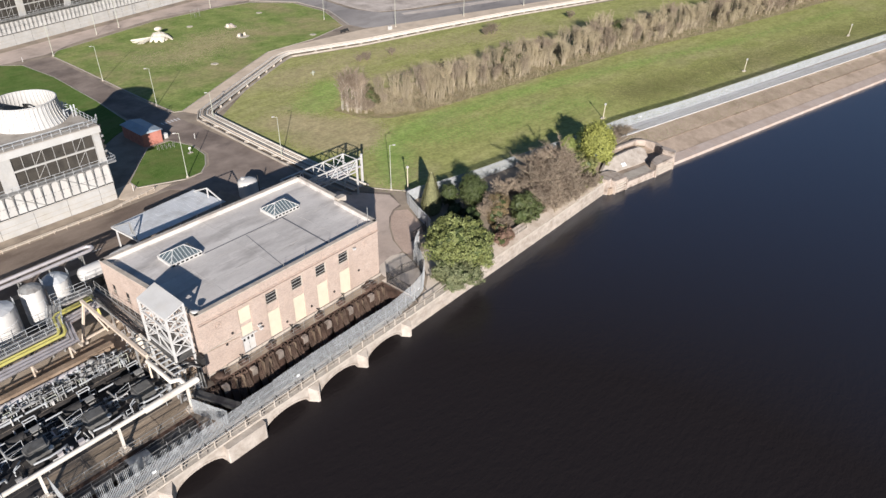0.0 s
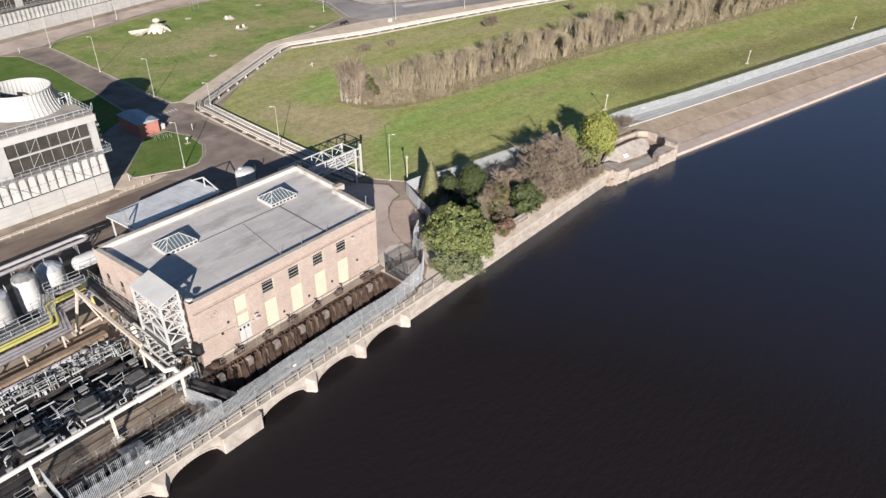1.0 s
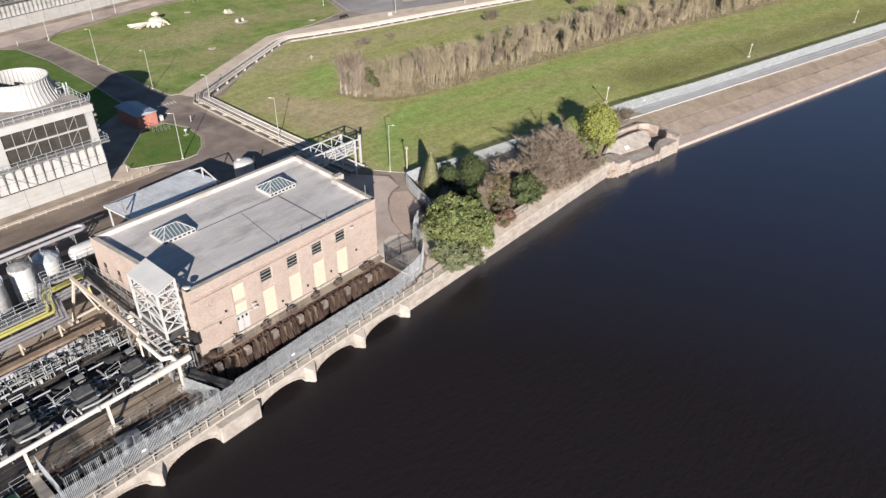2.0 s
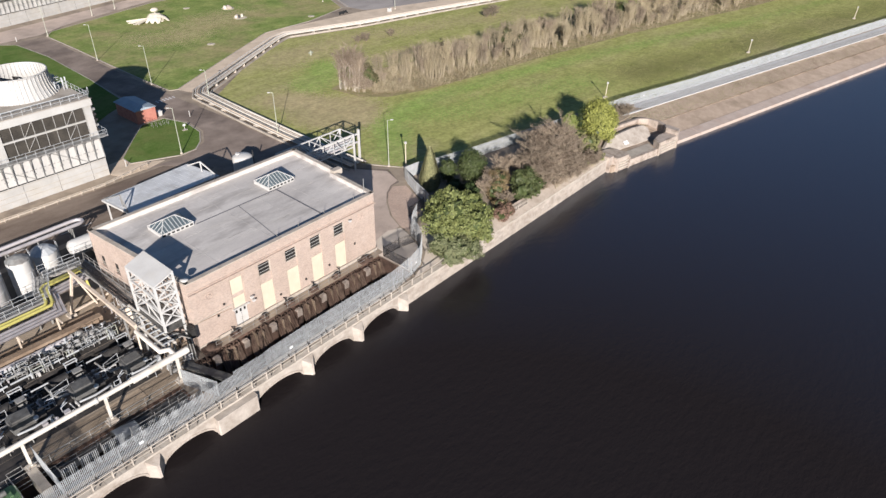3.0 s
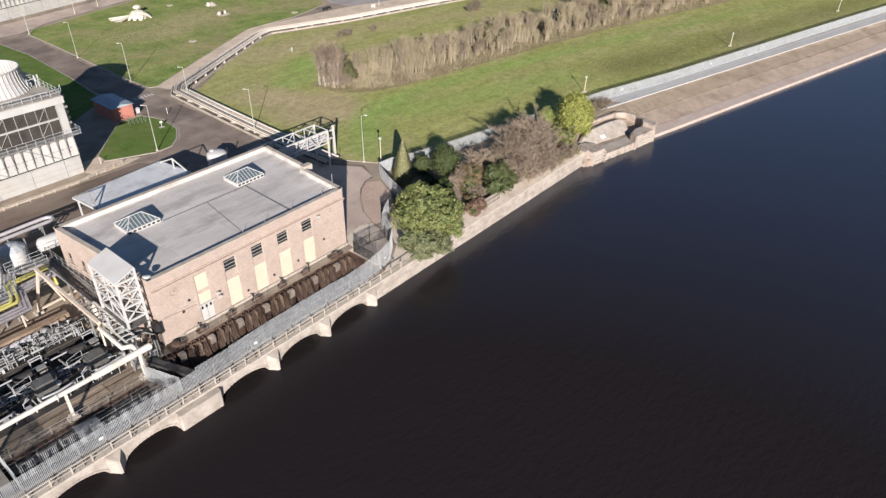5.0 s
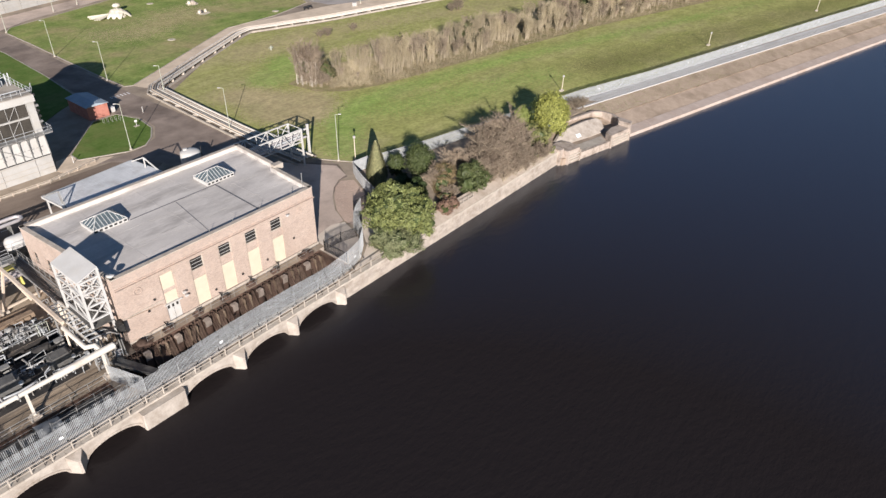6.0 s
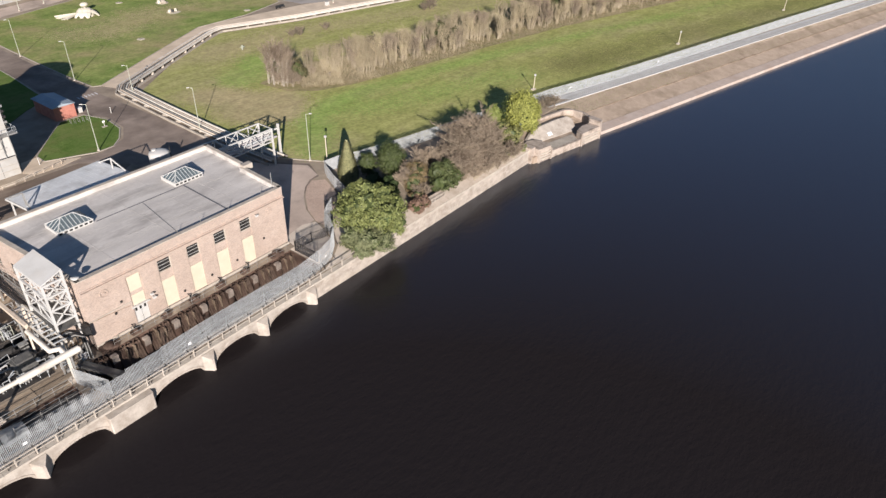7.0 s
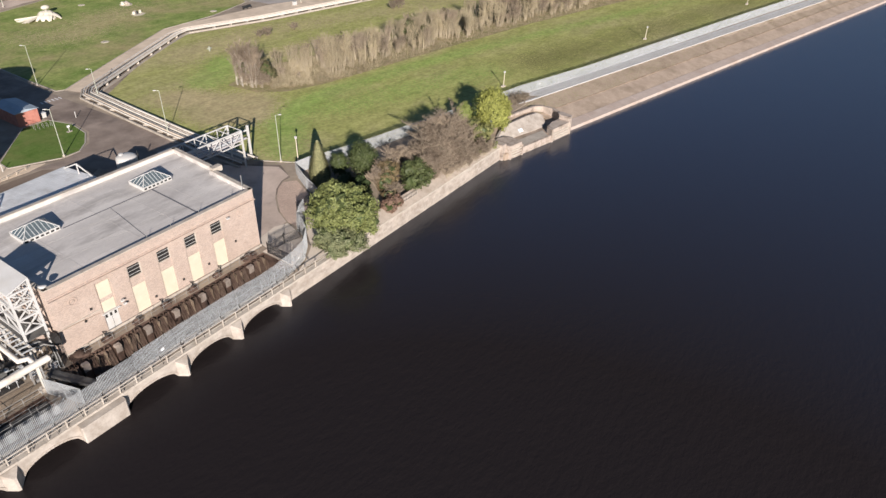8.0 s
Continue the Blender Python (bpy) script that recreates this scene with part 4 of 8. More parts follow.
CORNERS = [(0, 0), (30, 0), (30.6, 9.0), (31.3, 9.0), (31.9, 20.0), (-1.57, 20.07)]
front_holes = [(c - 0.95, c + 0.95, 0.45 if i else 0.05, 7.5) for i, c in enumerate(BAYS)]
bm, _ = wall_run(CORNERS[0], CORNERS[1], H, 0.45, front_holes)
front = part("wall", bm, BRICK, house)
left_holes = [(u - 0.6, u + 0.6, 4.7, 6.5) for u in (12.6, 15.3, 18.4)]
left_span = (Vector(CORNERS[0]) - Vector(CORNERS[5])).length
left_holes = [(left_span - b, left_span - a, c, d) for a, b, c, d in left_holes]
bm, left_turn = wall_run(CORNERS[5], CORNERS[0], H, 0.45, left_holes)
part("wall", bm, BRICK, house)
for a, b in zip(CORNERS[1:5], CORNERS[2:6]):
    bm, _ = wall_run(a, b, H - 0.002, 0.4, [])
    part("wall", bm, BRICK, house)
inner = [(0.4, 0.4), (29.65, 0.4), (30.2, 9.3), (30.9, 9.3), (31.5, 19.65), (-1.1, 19.65)]
part("roof", prism(B(), inner, 8.7, 9.02), FELT, house, "pale grey felt roof")
bm = B()
for i in (2, 5, 7, 9):
    x = 0.42 + i * 2.64
    beam(bm, (x, 0.6, 9.042), (x - 0.02 * i, 19.4, 9.042), 0.07, 0.012)
for y in (5.2, 10.0, 14.8):
    beam(bm, (0.6, y, 9.041), (30, y, 9.041), 0.06, 0.012)
part("lap_joint", bm, FELT_LAP, house, "faint lap joints of the roof felt")
# felt laid in strips from the river side to the back, each lapping a little
felt = []
for i in range(11):
    x0, x1 = 0.45 + i * 2.64, 0.45 + (i + 1) * 2.64 - 0.008
    bm = B()
    for j in range(4):
        y0 = 0.45 + j * 4.8
        y1 = min(y0 + 4.78, 19.6)
        z = 9.03 + 0.004 * ((i + j) % 2) + 0.002
        box(bm, x0 - y0 * 0.04, x1 + y0 * 0.03 if i == 10 else x1 - y0 * 0.0, y0, y1, 9.0, z)
    part("felt_strip", bm, FELT, house)
bm = B()
beam(bm, (9.0, 12.0, 9.05), (23.0, 12.0, 9.05), 0.16, 0.05)
beam(bm, (22.1, 11.9, 9.05), (21.8, 0.6, 9.05), 0.2, 0.05)
beam(bm, (15.6, 11.8, 9.05), (14.1, 1.4, 9.05), 0.07, 0.03)
part("roof_seam", bm, FELT_SEAM, house, "dark raised seams of the roof felt")
bm = B()
INNER = [(0.46, 0.46), (29.55, 0.46), (30.12, 9.42), (30.82, 9.42), (31.4, 19.58), (-1.0, 19.6)]
for a, b in zip(INNER, INNER[1:] + INNER[:1]):
    span = (Vector(b) - Vector(a)).length
    beam(bm, along(a, b, 0, 0, 9.3), along(a, b, span, 0, 9.3), 0.05, 0.6)
part("upstand", bm, FELT, house, "grey felt upstand inside the parapet")
# worn edges of the felt, running along the roof
r = random.Random(5)
bm = B()
for _ in range(46):
    x, y, ln = r.uniform(1.0, 26.0), 0.9 + r.randrange(19) * 0.98 + r.uniform(-0.1, 0.1), r.uniform(0.8, 4.5)
    beam(bm, (x, y, 9.046), (min(x + ln, 29.2), y + r.uniform(-0.08, 0.08), 9.046), r.uniform(0.03, 0.09), 0.008)
part("felt_edge", bm, FELT_LAP, house, "worn dark edges of the roof felt", kind="stuff")
# coping stones on the parapet
for a, b in zip(CORNERS, CORNERS[1:] + CORNERS[:1]):
    span = (Vector(b) - Vector(a)).length
    n = max(1, int(span / 1.5))
    for i in range(n):
        p, q = along(a, b, i * span / n + 0.01, 0.22, H + 0.045), along(a, b, (i + 1) * span / n - 0.01, 0.22, H + 0.045)
        part("coping_stone", beam(B(), p, q, 0.62, 0.1), COPING, house)
bm = B()
box(bm, 0.0, 30.0, -0.36, 0.004, 8.04, 8.16)
box(bm, 0.0, 30.0, -0.1, 0.004, 8.16, 8.3)
part("cornice", bm, BRICK, house)
bm = B()
box(bm, -0.06, 5.3, -0.10, 0.004, 3.9, 4.0)
box(bm, -0.06, 30.1, -0.12, 0.004, -0.3, 0.42)
part("plinth", bm, COPING, house, "pale rendered plinth band")
slat_me = mesh_of("slat", box(B(), -0.9, 0.9, -0.04, 0.04, -0.09, 0.09, pose(0, 0, 0, 8)), WHITE)
for i, c in enumerate(BAYS):
    bay = part("window", box(B(), c - 0.95, c + 0.95, 0.12, 0.3, 4.44, 5.75) if i else box(box(B(), c - 0.95, c + 0.95, 0.12, 0.3, 3.08, 7.5), c - 0.95, c + 0.95, 0.2, 0.34, 0.0, 3.1), BRICK, house, "recessed window bay")
    if i:
        part("board", box(B(), c - 0.94, c + 0.94, 0.10, 0.16, 0.46, 4.42), BOARD, bay, "cream-painted board over the window")
        part("louvre_backing", box(B(), c - 0.95, c + 0.95, 0.34, 0.42, 5.75, 7.5), BLACK, bay)
        part("frame", box(box(box(B(), c - 0.95, c - 0.84, 0.06, 0.2, 5.78, 7.49), c + 0.84, c + 0.95, 0.06, 0.2, 5.78, 7.49), c - 0.84, c + 0.84, 0.06, 0.2, 5.74, 5.82), COPING, bay)
        for k in range(3):
            place("slat", slat_me, bay, at=Matrix.Translation((c, 0.16, 6.14 + k * 0.5)) @ Matrix.Diagonal((0.93, 0.9, 0.3, 1)))
    else:
        part("board", box(B(), c - 0.8, c + 0.8, 0.06, 0.16, 5.15, 7.3), BOARD, bay, "cream-painted board over the window")
        part("board", box(B(), c - 0.8, c + 0.8, 0.06, 0.16, 3.1, 4.6), BOARD, bay, "cream-painted board over the doorway")
door = part("door", box(B(), 5.5, 7.3, 0.12, 0.2, 0.05, 3.08), WHITE, house, "white double door with dark panes")
part("door_hood", box(box(B(), 5.2, 7.6, -0.28, 0.05, 2.95, 3.02), 5.25, 7.55, -0.25, 0.0, 3.02, 3.06), WHITE, door, "white painted hood over the door")
for k in range(3):
    x = 5.75 + k * 0.6
    part("pane", box(B(), x - 0.14, x + 0.14, 0.10, 0.13, 2.2, 2.8), BLACK, door)
part("leaf_gap", box(B(), 6.385, 6.415, 0.108, 0.13, 0.08, 2.1), BLACK, door)
for x, z in ((2.55, 6.75), (27.3, 6.9)):
    bm = B()
    for r0, r1, d in ((0.42, 0.55, 0.08), (0.0, 0.22, 0.1)):
        n = 18
        for j in range(n):
            a0, a1 = 2 * math.pi * j / n, 2 * math.pi * (j + 1) / n
            cs = [(x + r * math.cos(a), z + r * math.sin(a)) for r, a in ((r0, a0), (r1, a0), (r1, a1), (r0, a1))]
            fr = [bm.verts.new((cx, -d, cz)) for cx, cz in cs]
            bk = [bm.verts.new((cx, 0.01, cz)) for cx, cz in cs]
            if r0 > 0:
                bm.faces.new(fr)
                bm.faces.new((fr[0], fr[3], bk[3], bk[0]))
                bm.faces.new((fr[1], fr[2], bk[2], bk[1]))
            else:
                bm.faces.new(fr[1:3] + fr[0:1])
                bm.faces.new((fr[1], fr[2], bk[2], bk[1]))
    part("rosette", bm, BRICK, house, "round moulded brick rosette")
for u0, u1, v0, v1 in left_holes:
    part("window", box(B(), u0, u1, 0.25, 0.3, v0, v1, left_turn), BLACK, house, "small dark louvred window")
    bm = B()
    for k in range(2):
        box(bm, u0, u1, 0.1, 0.22, v0 + 0.3 + k * 0.36, v0 + 0.36 + k * 0.36, left_turn)
    part("slat", bm, CONCRETE, house)
for x, z in ((7.9, 3.7), (24.9, 7.3), (8.1, 3.1)):
    lampb = part("wall_lamp", box(beam(B(), (x, 0.0, z), (x, -0.35, z + 0.1), 0.06), x - 0.2, x + 0.2, -0.6, -0.3, z - 0.02, z + 0.2), WHITE, house, "white floodlight on the wall")
for x, z in ((12.4, 1.5), (16.7, 1.7), (20.9, 1.9), (4.2, 4.6), (3.2, 3.4), (25.8, 3.1)):
    part("wall_box", box(B(), x - 0.12, x + 0.12, -0.14, 0.004, z - 0.14, z + 0.14), DARK_STEEL, house)
for x in (4.6, 12.7, 17.5, 22.2):
    part("bracket", box(box(B(), x - 0.05, x + 0.05, -0.5, 0.004, 0.75, 0.85), x - 0.06, x + 0.06, -0.55, -0.45, 0.0, 0.85), DARK_STEEL, house, "black iron bracket")
for x in (13.7, 17.2, 21.6, 27.0):
    part("vent_pipe", rod(B(), (x, 0.9, 9.0), (x, 0.9, 10.1), 0.035, seg=6), GREY_STEEL, house)
part("vent_pipe", rod(B(), (29.5, 1.4, 9.0), (29.5, 1.4, 11.6), 0.05, seg=6), GREY_STEEL, house)
part("parapet_block", box(B(), 30.3, 31.9, 8.6, 9.5, H - 0.4, H + 0.42), COPING, house, "cream stone block at the step of the parapet")


def skylight(cx, cy, lx, ly, turn):
    t = spin(cx, cy, 9.03, turn)
    sky_part = part("skylight", box(B(), -lx, lx, -ly, ly, 0, 0.5, t), WHITE, house, "white-framed hipped glass skylight")
    ridge = lx - ly * 0.85
    pts = [Vector(p) for p in ((-lx, -ly, 0.5), (lx, -ly, 0.5), (lx, ly, 0.5), (-lx, ly, 0.5), (-ridge, 0, 1.55), (ridge, 0, 1.55))]
    bm = B()
    vs = [bm.verts.new(t @ p) for p in pts]
    for f in ((0, 1, 5, 4), (1, 2, 5), (2, 3, 4, 5), (3, 0, 4)):
        bm.faces.new([vs[i] for i in f])
    part("glazing", bm, GLASS, sky_part, "blue-tinted sloping panes")
    bars = [(0, 4), (3, 4), (1, 5), (2, 5), (4, 5), (0, 1), (1, 2), (2, 3), (3, 0)]
    for i, j in bars:
        part("glazing_bar", beam(B(), t @ pts[i], t @ pts[j], 0.10, 0.10), WHITE, sky_part)
    for s in (-1, 1):
        for k in range(1, 9):
            x = -lx + 2 * lx * k / 9
            xr = min(max(x, -ridge), ridge)
            f = 1.0 if abs(x) <= ridge else (lx - abs(x)) / (lx - ridge)
            top = Vector((x if f == 1.0 else x, 0 if f == 1.0 else s * ly * (1 - f), 0.5 + 1.05 * f + 0.03))
            part("glazing_bar", beam(B(), t @ Vector((x, s * ly, 0.53)), t @ top, 0.055, 0.055), WHITE, sky_part)
        for k in (-1.5, -0.75, 0, 0.75, 1.5):
            y = ly * 0.5 * k
            f = 1 - abs(y) / ly
            top = Vector((s * (lx + (ridge - lx) * f), y, 0.53 + 1.05 * f))
            part("glazing_bar", beam(B(), t @ Vector((s * lx, y, 0.53)), t @ top, 0.055, 0.055), WHITE, sky_part)
    for k in range(7):
        x = -lx + (k + 0.5) * 2 * lx / 7
        for y in (-ly - 0.012, ly + 0.012):
            part("side_pane", box(B(), x - lx / 11, x + lx / 11, y - 0.01, y + 0.01, 0.12, 0.38, t), BLACK, sky_part)


skylight(6.4, 13.8, 2.3, 1.75, 0)
skylight(23.4, 14.1, 2.3, 1.75, 0)

tagged(part("wall_conduit", rod(rod(B(), (0.1, -0.05, 3.86), (2.4, -0.05, 3.72), 0.035, seg=5), (2.4, -0.05, 3.72), (5.1, -0.05, 3.44), 0.035, seg=5), BROWN), "thin brown conduit fixed along the brick wall", "conduit")

# ---- sunken screen pit before the pump house ----
screens = thing("intake_screens", (14, -1.6, -3), "row of dark brick recesses with pale capped buttresses", "intake screens")
CAPS = [-2.3] + [0.6 + 4.18 * k for k in range(8)]
for k, x in enumerate(CAPS):
    w = 0.40 + 0.06 * rng.random()
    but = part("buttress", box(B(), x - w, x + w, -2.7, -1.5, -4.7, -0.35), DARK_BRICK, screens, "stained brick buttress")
    part("cap", box(box(B(), x - w + 0.02, x + w - 0.02, -2.78, -2.2, -1.15, -0.14), x - w + 0.08, x + w - 0.08, -2.72, -2.25, -0.14, -0.04), LANDING, but, "worn tan stone cap")
for x0, x1 in zip(CAPS, CAPS[1:]):
    n = 3
    wid = (x1 - x0 - 1.1) / n
    for i in range(n):
        xa, xb = x0 + 0.55 + i * wid, x0 + 0.55 + (i + 1) * wid
        if i:
            part("rib", box(B(), xa - 0.08, xa + 0.08, -2.55 - rng.uniform(0, 0.12), -1.5, -4.7, -0.25 + rng.uniform(-0.1, 0.1)), BROWN, screens, "thin brown rib")
        # rusty screen leaning in each recess under a small arch
        bm = B()
        t = pose((xa + xb) / 2, -1.95 + rng.uniform(-0.08, 0.08), -0.25 + rng.uniform(-0.12, 0.12), -24 + rng.uniform(-4, 4), 0, rng.uniform(-3, 3))
        h = wid / 2 - 0.16
        box(bm, -h, h, -0.05, 0.05, -4.9, 0.0, t)
        for c in (-h, 0.0, h):
            box(bm, c - 0.05, c + 0.05, -0.16, 0.06, -4.9, 0.05, t)
        for z in (-0.7, -1.5, -2.3, -3.1, -3.9):
            box(bm, -h, h, -0.1, 0.06, z - 0.04, z + 0.04, t)
        m = 7
        vs = [[bm.verts.new(t @ Vector((h * math.cos(math.pi * q / m), y, 0.34 * math.sin(math.pi * q / m)))) for q in range(m + 1)] for y in (-0.12, 0.2)]
        for q in range(m):
            bm.faces.new((vs[0][q], vs[0][q + 1], vs[1][q + 1], vs[1][q]))
        part("screen", bm, DARK_RUST, screens)
walk_rail = B()
for z in (0.55, 1.05):
    rod(walk_rail, (1.5, -1.35, z), (29, -1.35, z), 0.025, seg=5)
for i in range(16):
    rod(walk_rail, (1.5 + i * 1.8, -1.35, 0), (1.5 + i * 1.8, -1.35, 1.06), 0.025, seg=5)
tagged(part("walkway_railing", walk_rail, GREY_STEEL), "thin grey railing on the walkway edge", "railing")
for i, x in enumerate((0.9, 4.5, 8.7, 12.9, 17.1, 21.2, 26.8)):
    s = 1.5 if i in (0, 6) else 0.9
    hood = part("hatch_cover", box(B(), -0.7 * s, 0.7 * s, -0.35 * s, 0.35 * s, 0.0, 0.35, pose(x, -1.0 + 0.08 * (i % 2), 0.0, 0, 0, 4 * (i % 3 - 1))), RUST)
    dome = lathe(B(), [(0.45 * s, 0.35), (0.4 * s, 0.55), (0.2 * s, 0.66), (0.005, 0.68)], x, -1.0, 10)
    tagged(hood, "rusty iron hatch cover on the walkway", "hatch", "hatch covers")
    part("lid", dome, RUST, hood, smooth=True)

# iron railings at the landing by the pump house
def spiked_railing(line, label):
    ob = thing("iron_railing", (line[0][0], line[0][1], 0), label, "railing", "iron railings")
    for a, b in zip(line, line[1:]):
        span = (Vector(b) - Vector(a)).length
        for z in (0.2, 1.55):
            part("rail", beam(B(), along(a, b, 0, 0, z), along(a, b, span, 0, z), 0.035), DARK_STEEL, ob)
        bars = B()
        n = int(span / 0.12)
        for i in range(n + 1):
            p = along(a, b, i * span / n)
            rod(bars, (p.x, p.y, 0.03), (p.x, p.y, 1.75), 0.02, seg=4)
        part("bar_infill", bars, DARK_STEEL, ob, kind="stuff")
        for u in (0, span):
            p = along(a, b, u)
            part("post", box(B(), p.x - 0.035, p.x + 0.035, p.y - 0.035, p.y + 0.035, 0, 1.95), DARK_STEEL, ob)


spiked_railing([(29.4, -2.2), (32.6, -2.3), (35.2, -3.0)], "black iron railing round the landing")
spiked_railing([(29.4, -2.2), (29.4, -7.0)], "black iron railing at the end of the pit")
spiked_railing([(40.4, 3.0), (44.4, 3.4)], "black iron gate railing beside the brick paving")
# ---- white lattice tower with a flat roof at the end of the pump house ----
lat = thing("lattice_tower", (-2.4, 3.0, 0), "white steel lattice tower with a flat white roof", "steel tower")
LX, LY, LT = (-3.3, -0.95), (0.4, 6.5), 12.0
bm = B()
vs = [bm.verts.new((x, y, z)) for dz in (-0.15, 0.0) for x, y, z in ((LX[0] - 0.1, LY[0] - 0.1, LT - 0.95 + dz), (LX[1] + 0.1, LY[0] - 0.1, LT + dz), (LX[1] + 0.1, LY[1] + 0.1, LT + dz), (LX[0] - 0.1, LY[1] + 0.1, LT - 0.95 + dz))]
for f in ((0, 3, 2, 1), (4, 5, 6, 7), (0, 1, 5, 4), (1, 2, 6, 5), (2, 3, 7, 6), (3, 0, 4, 7)):
    bm.faces.new([vs[i] for i in f])
part("roof", bm, WHITE, lat, "flat white roof sheet")
for x in LX:
    for y in LY:
        part("leg", beam(B(), (x, y, 0), (x, y, LT - 0.15 if x > -2 else LT - 1.1), 0.24), WHITE, lat)
levels = (5.5, 7.4, 9.2, 10.8)
for z in levels:
    for a, b in (((LX[0], LY[0]), (LX[1], LY[0])), ((LX[0], LY[1]), (LX[1], LY[1])), ((LX[0], LY[0]), (LX[0], LY[1])), ((LX[1], LY[0]), (LX[1], LY[1]))):
        part("girt", beam(B(), (*a, z), (*b, z), 0.2), WHITE, lat)
for z0, z1 in zip(levels, levels[1:]):
    for y in LY:
        part("brace", beam(B(), (LX[0], y, z0), (LX[1], y, z1), 0.13), WHITE, lat)
        part("brace", beam(B(), (LX[1], y, z0), (LX[0], y, z1), 0.13), WHITE, lat)
    ym = sum(LY) / 2
    for x in LX:
        for ya, yb in ((LY[0], ym), (LY[1], ym)):
            part("brace", beam(B(), (x, ya, z0), (x, yb, z1), 0.13), WHITE, lat)
        part("brace", beam(B(), (x, ym, z0), (x, ym, z1), 0.10), WHITE, lat)
part("platform", box(B(), LX[0] - 0.2, LX[1] + 0.2, LY[0] - 0.2, LY[1] + 0.4, 4.45, 4.55), PUMP_GREY, lat, "dark grating platform")
dish = tagged(part("satellite_dish", lathe(B(), [(0.05, 9.9), (0.35, 10.0), (0.5, 10.25), (0.0, 10.2)], 0.25, 0.35, 14), WHITE, smooth=True), "small white dish on the parapet", "dish")
part("bracket", rod(B(), (0.25, 0.35, 9.6), (0.25, 0.35, 9.95), 0.05), GREY_STEEL, dish)
# steps of dark pipes below the tower
bundle = thing("pipe_bundle", (-2.0, -1.2, 0), "bundle of dark and grey pipes bending down beside the brick wall", "pipes")
for i in range(4):
    y, r = -0.4 - i * 0.28, 0.09 + 0.02 * (i % 3)
    part("pipe", pipe(B(), [(-4.6, y + 1.2, 4.2 - 0.1 * i), (-2.4 + 0.1 * i, y + 0.5, 4.2 - 0.1 * i), (-1.5 + 0.06 * i, y, 3.7 - 0.1 * i), (-1.4 + 0.06 * i, y, 0.02)], r), GREY_STEEL if i % 2 else DARK_STEEL, bundle, smooth=True)
part("junction_box", box(B(), -1.0, -0.4, -0.9, 0.1, 2.9, 4.1), DARK_STEEL, bundle, "dark steel junction box")

# ---- raised pipe rack with railings, yellow pipes, and the gantry ----
def guard_rail(bm, pts, z, h=1.05, step=1.6, r=0.03):
    for a, b in zip(pts, pts[1:]):
        span = (Vector(b) - Vector(a)).length
        for dz in (0.5, h):
            rod(bm, (a[0], a[1], z + dz), (b[0], b[1], z + dz), r, seg=5)
        n = max(1, round(span / step))
        for i in range(n + 1):
            p = along(a, b, i * span / n)
            rod(bm, (p.x, p.y, z), (p.x, p.y, z + h), r, seg=5)
    return bm


rack = thing("pipe_rack", (-12, 18, 0), "grey steel pipe rack and walkway with railings", "pipe rack")
RACK = [(-46, 17.4), (-9.5, 18.4), (-7.6, 23.4), (-2.9, 23.2), (-2.6, 9.5), (-2.8, 3.0)]
for seg_no, (a, b) in enumerate(zip(RACK, RACK[1:])):
    shade = GREY_STEEL
    span = (Vector(b) - Vector(a)).length
    bm = B()
    for off in (-0.75, 0.75):
        beam(bm, along(a, b, 0, off, 4.0), along(a, b, span, off, 4.0), 0.14, 0.25)
    part("stringer", bm, shade, rack)
    bm = B()
    n = int(span / 0.22)
    for i in range(n + 1):
        beam(bm, along(a, b, i * span / n, -0.8, 4.08), along(a, b, i * span / n, 0.8, 4.08), 0.09, 0.06)
    # segments by the brick wall: the wall's shade is put into darker grating
    part("grating", bm, PUMP_GREY if seg_no > 2 else GREY_STEEL, rack, kind="stuff")
    for off in ((0.85,) if seg_no > 2 else (-0.85, 0.85)):
        part("railing", guard_rail(B(), [along(a, b, 0, off)[:2], along(a, b, span, off)[:2]], 4.1), shade if seg_no > 2 else GALV, rack, "tubular walkway railing")
    for i in range(max(1, int(span / 5)) + 1):
        p = along(a, b, min(span, i * 5.0))
        part("trestle", beam(B(), (p.x, p.y, 0), (p.x, p.y, 3.9), 0.2), GREY_STEEL, rack)
    for k, off in enumerate((-0.5, -0.1, 0.35)):
        part("pipe", rod(B(), along(a, b, 0, off, 3.65), along(a, b, span, off, 3.65), 0.11 + 0.03 * k, seg=8), (LILAC, GREY_STEEL, LILAC)[k], rack)
ypipe = thing("yellow_pipes", (-10, 16.6, 0), "pair of bright yellow pipes with a square bend", "pipes")
for k, (dx, dy) in enumerate(((0, 0), (0.55, -0.5))):
    part("pipe", pipe(B(), [(-46, 15.9 + dy, 4.0), (-10.1 + dx, 16.8 + dy, 4.0), (-9.6 + dx, 17.4 + dy, 4.0), (-8.9 + dx, 20.6 + dy, 4.0), (-8.3 + dx, 21.2 + dy, 4.0), (-3.4, 21.7 + dy, 4.0), (-3.2, 21.7 + dy, 1.0)], 0.2, 10), YELLOW, ypipe, smooth=True)
lpipe = thing("lagged_pipes", (-10, 15.6, 0), "bank of pale lagged pipes on low supports", "pipes")
for k in range(3):
    off = -0.5 * k
    z = 3.6 - 0.1 * k
    bend = -9.4 + 0.35 * k
    part("pipe", pipe(B(), [(-46, 14.7 + off, z), (bend, 15.6 + off, z), (bend + 0.9, 19.9 + off, z), (-2.6, 20.8 + off, z)] if k < 3 else
                      [(-46, 14.7 + off, z), (bend + 1.2, 15.7 + off, z), (bend + 1.3, 15.7 + off, 0.2)], 0.22, 10), LILAC, lpipe, smooth=True)
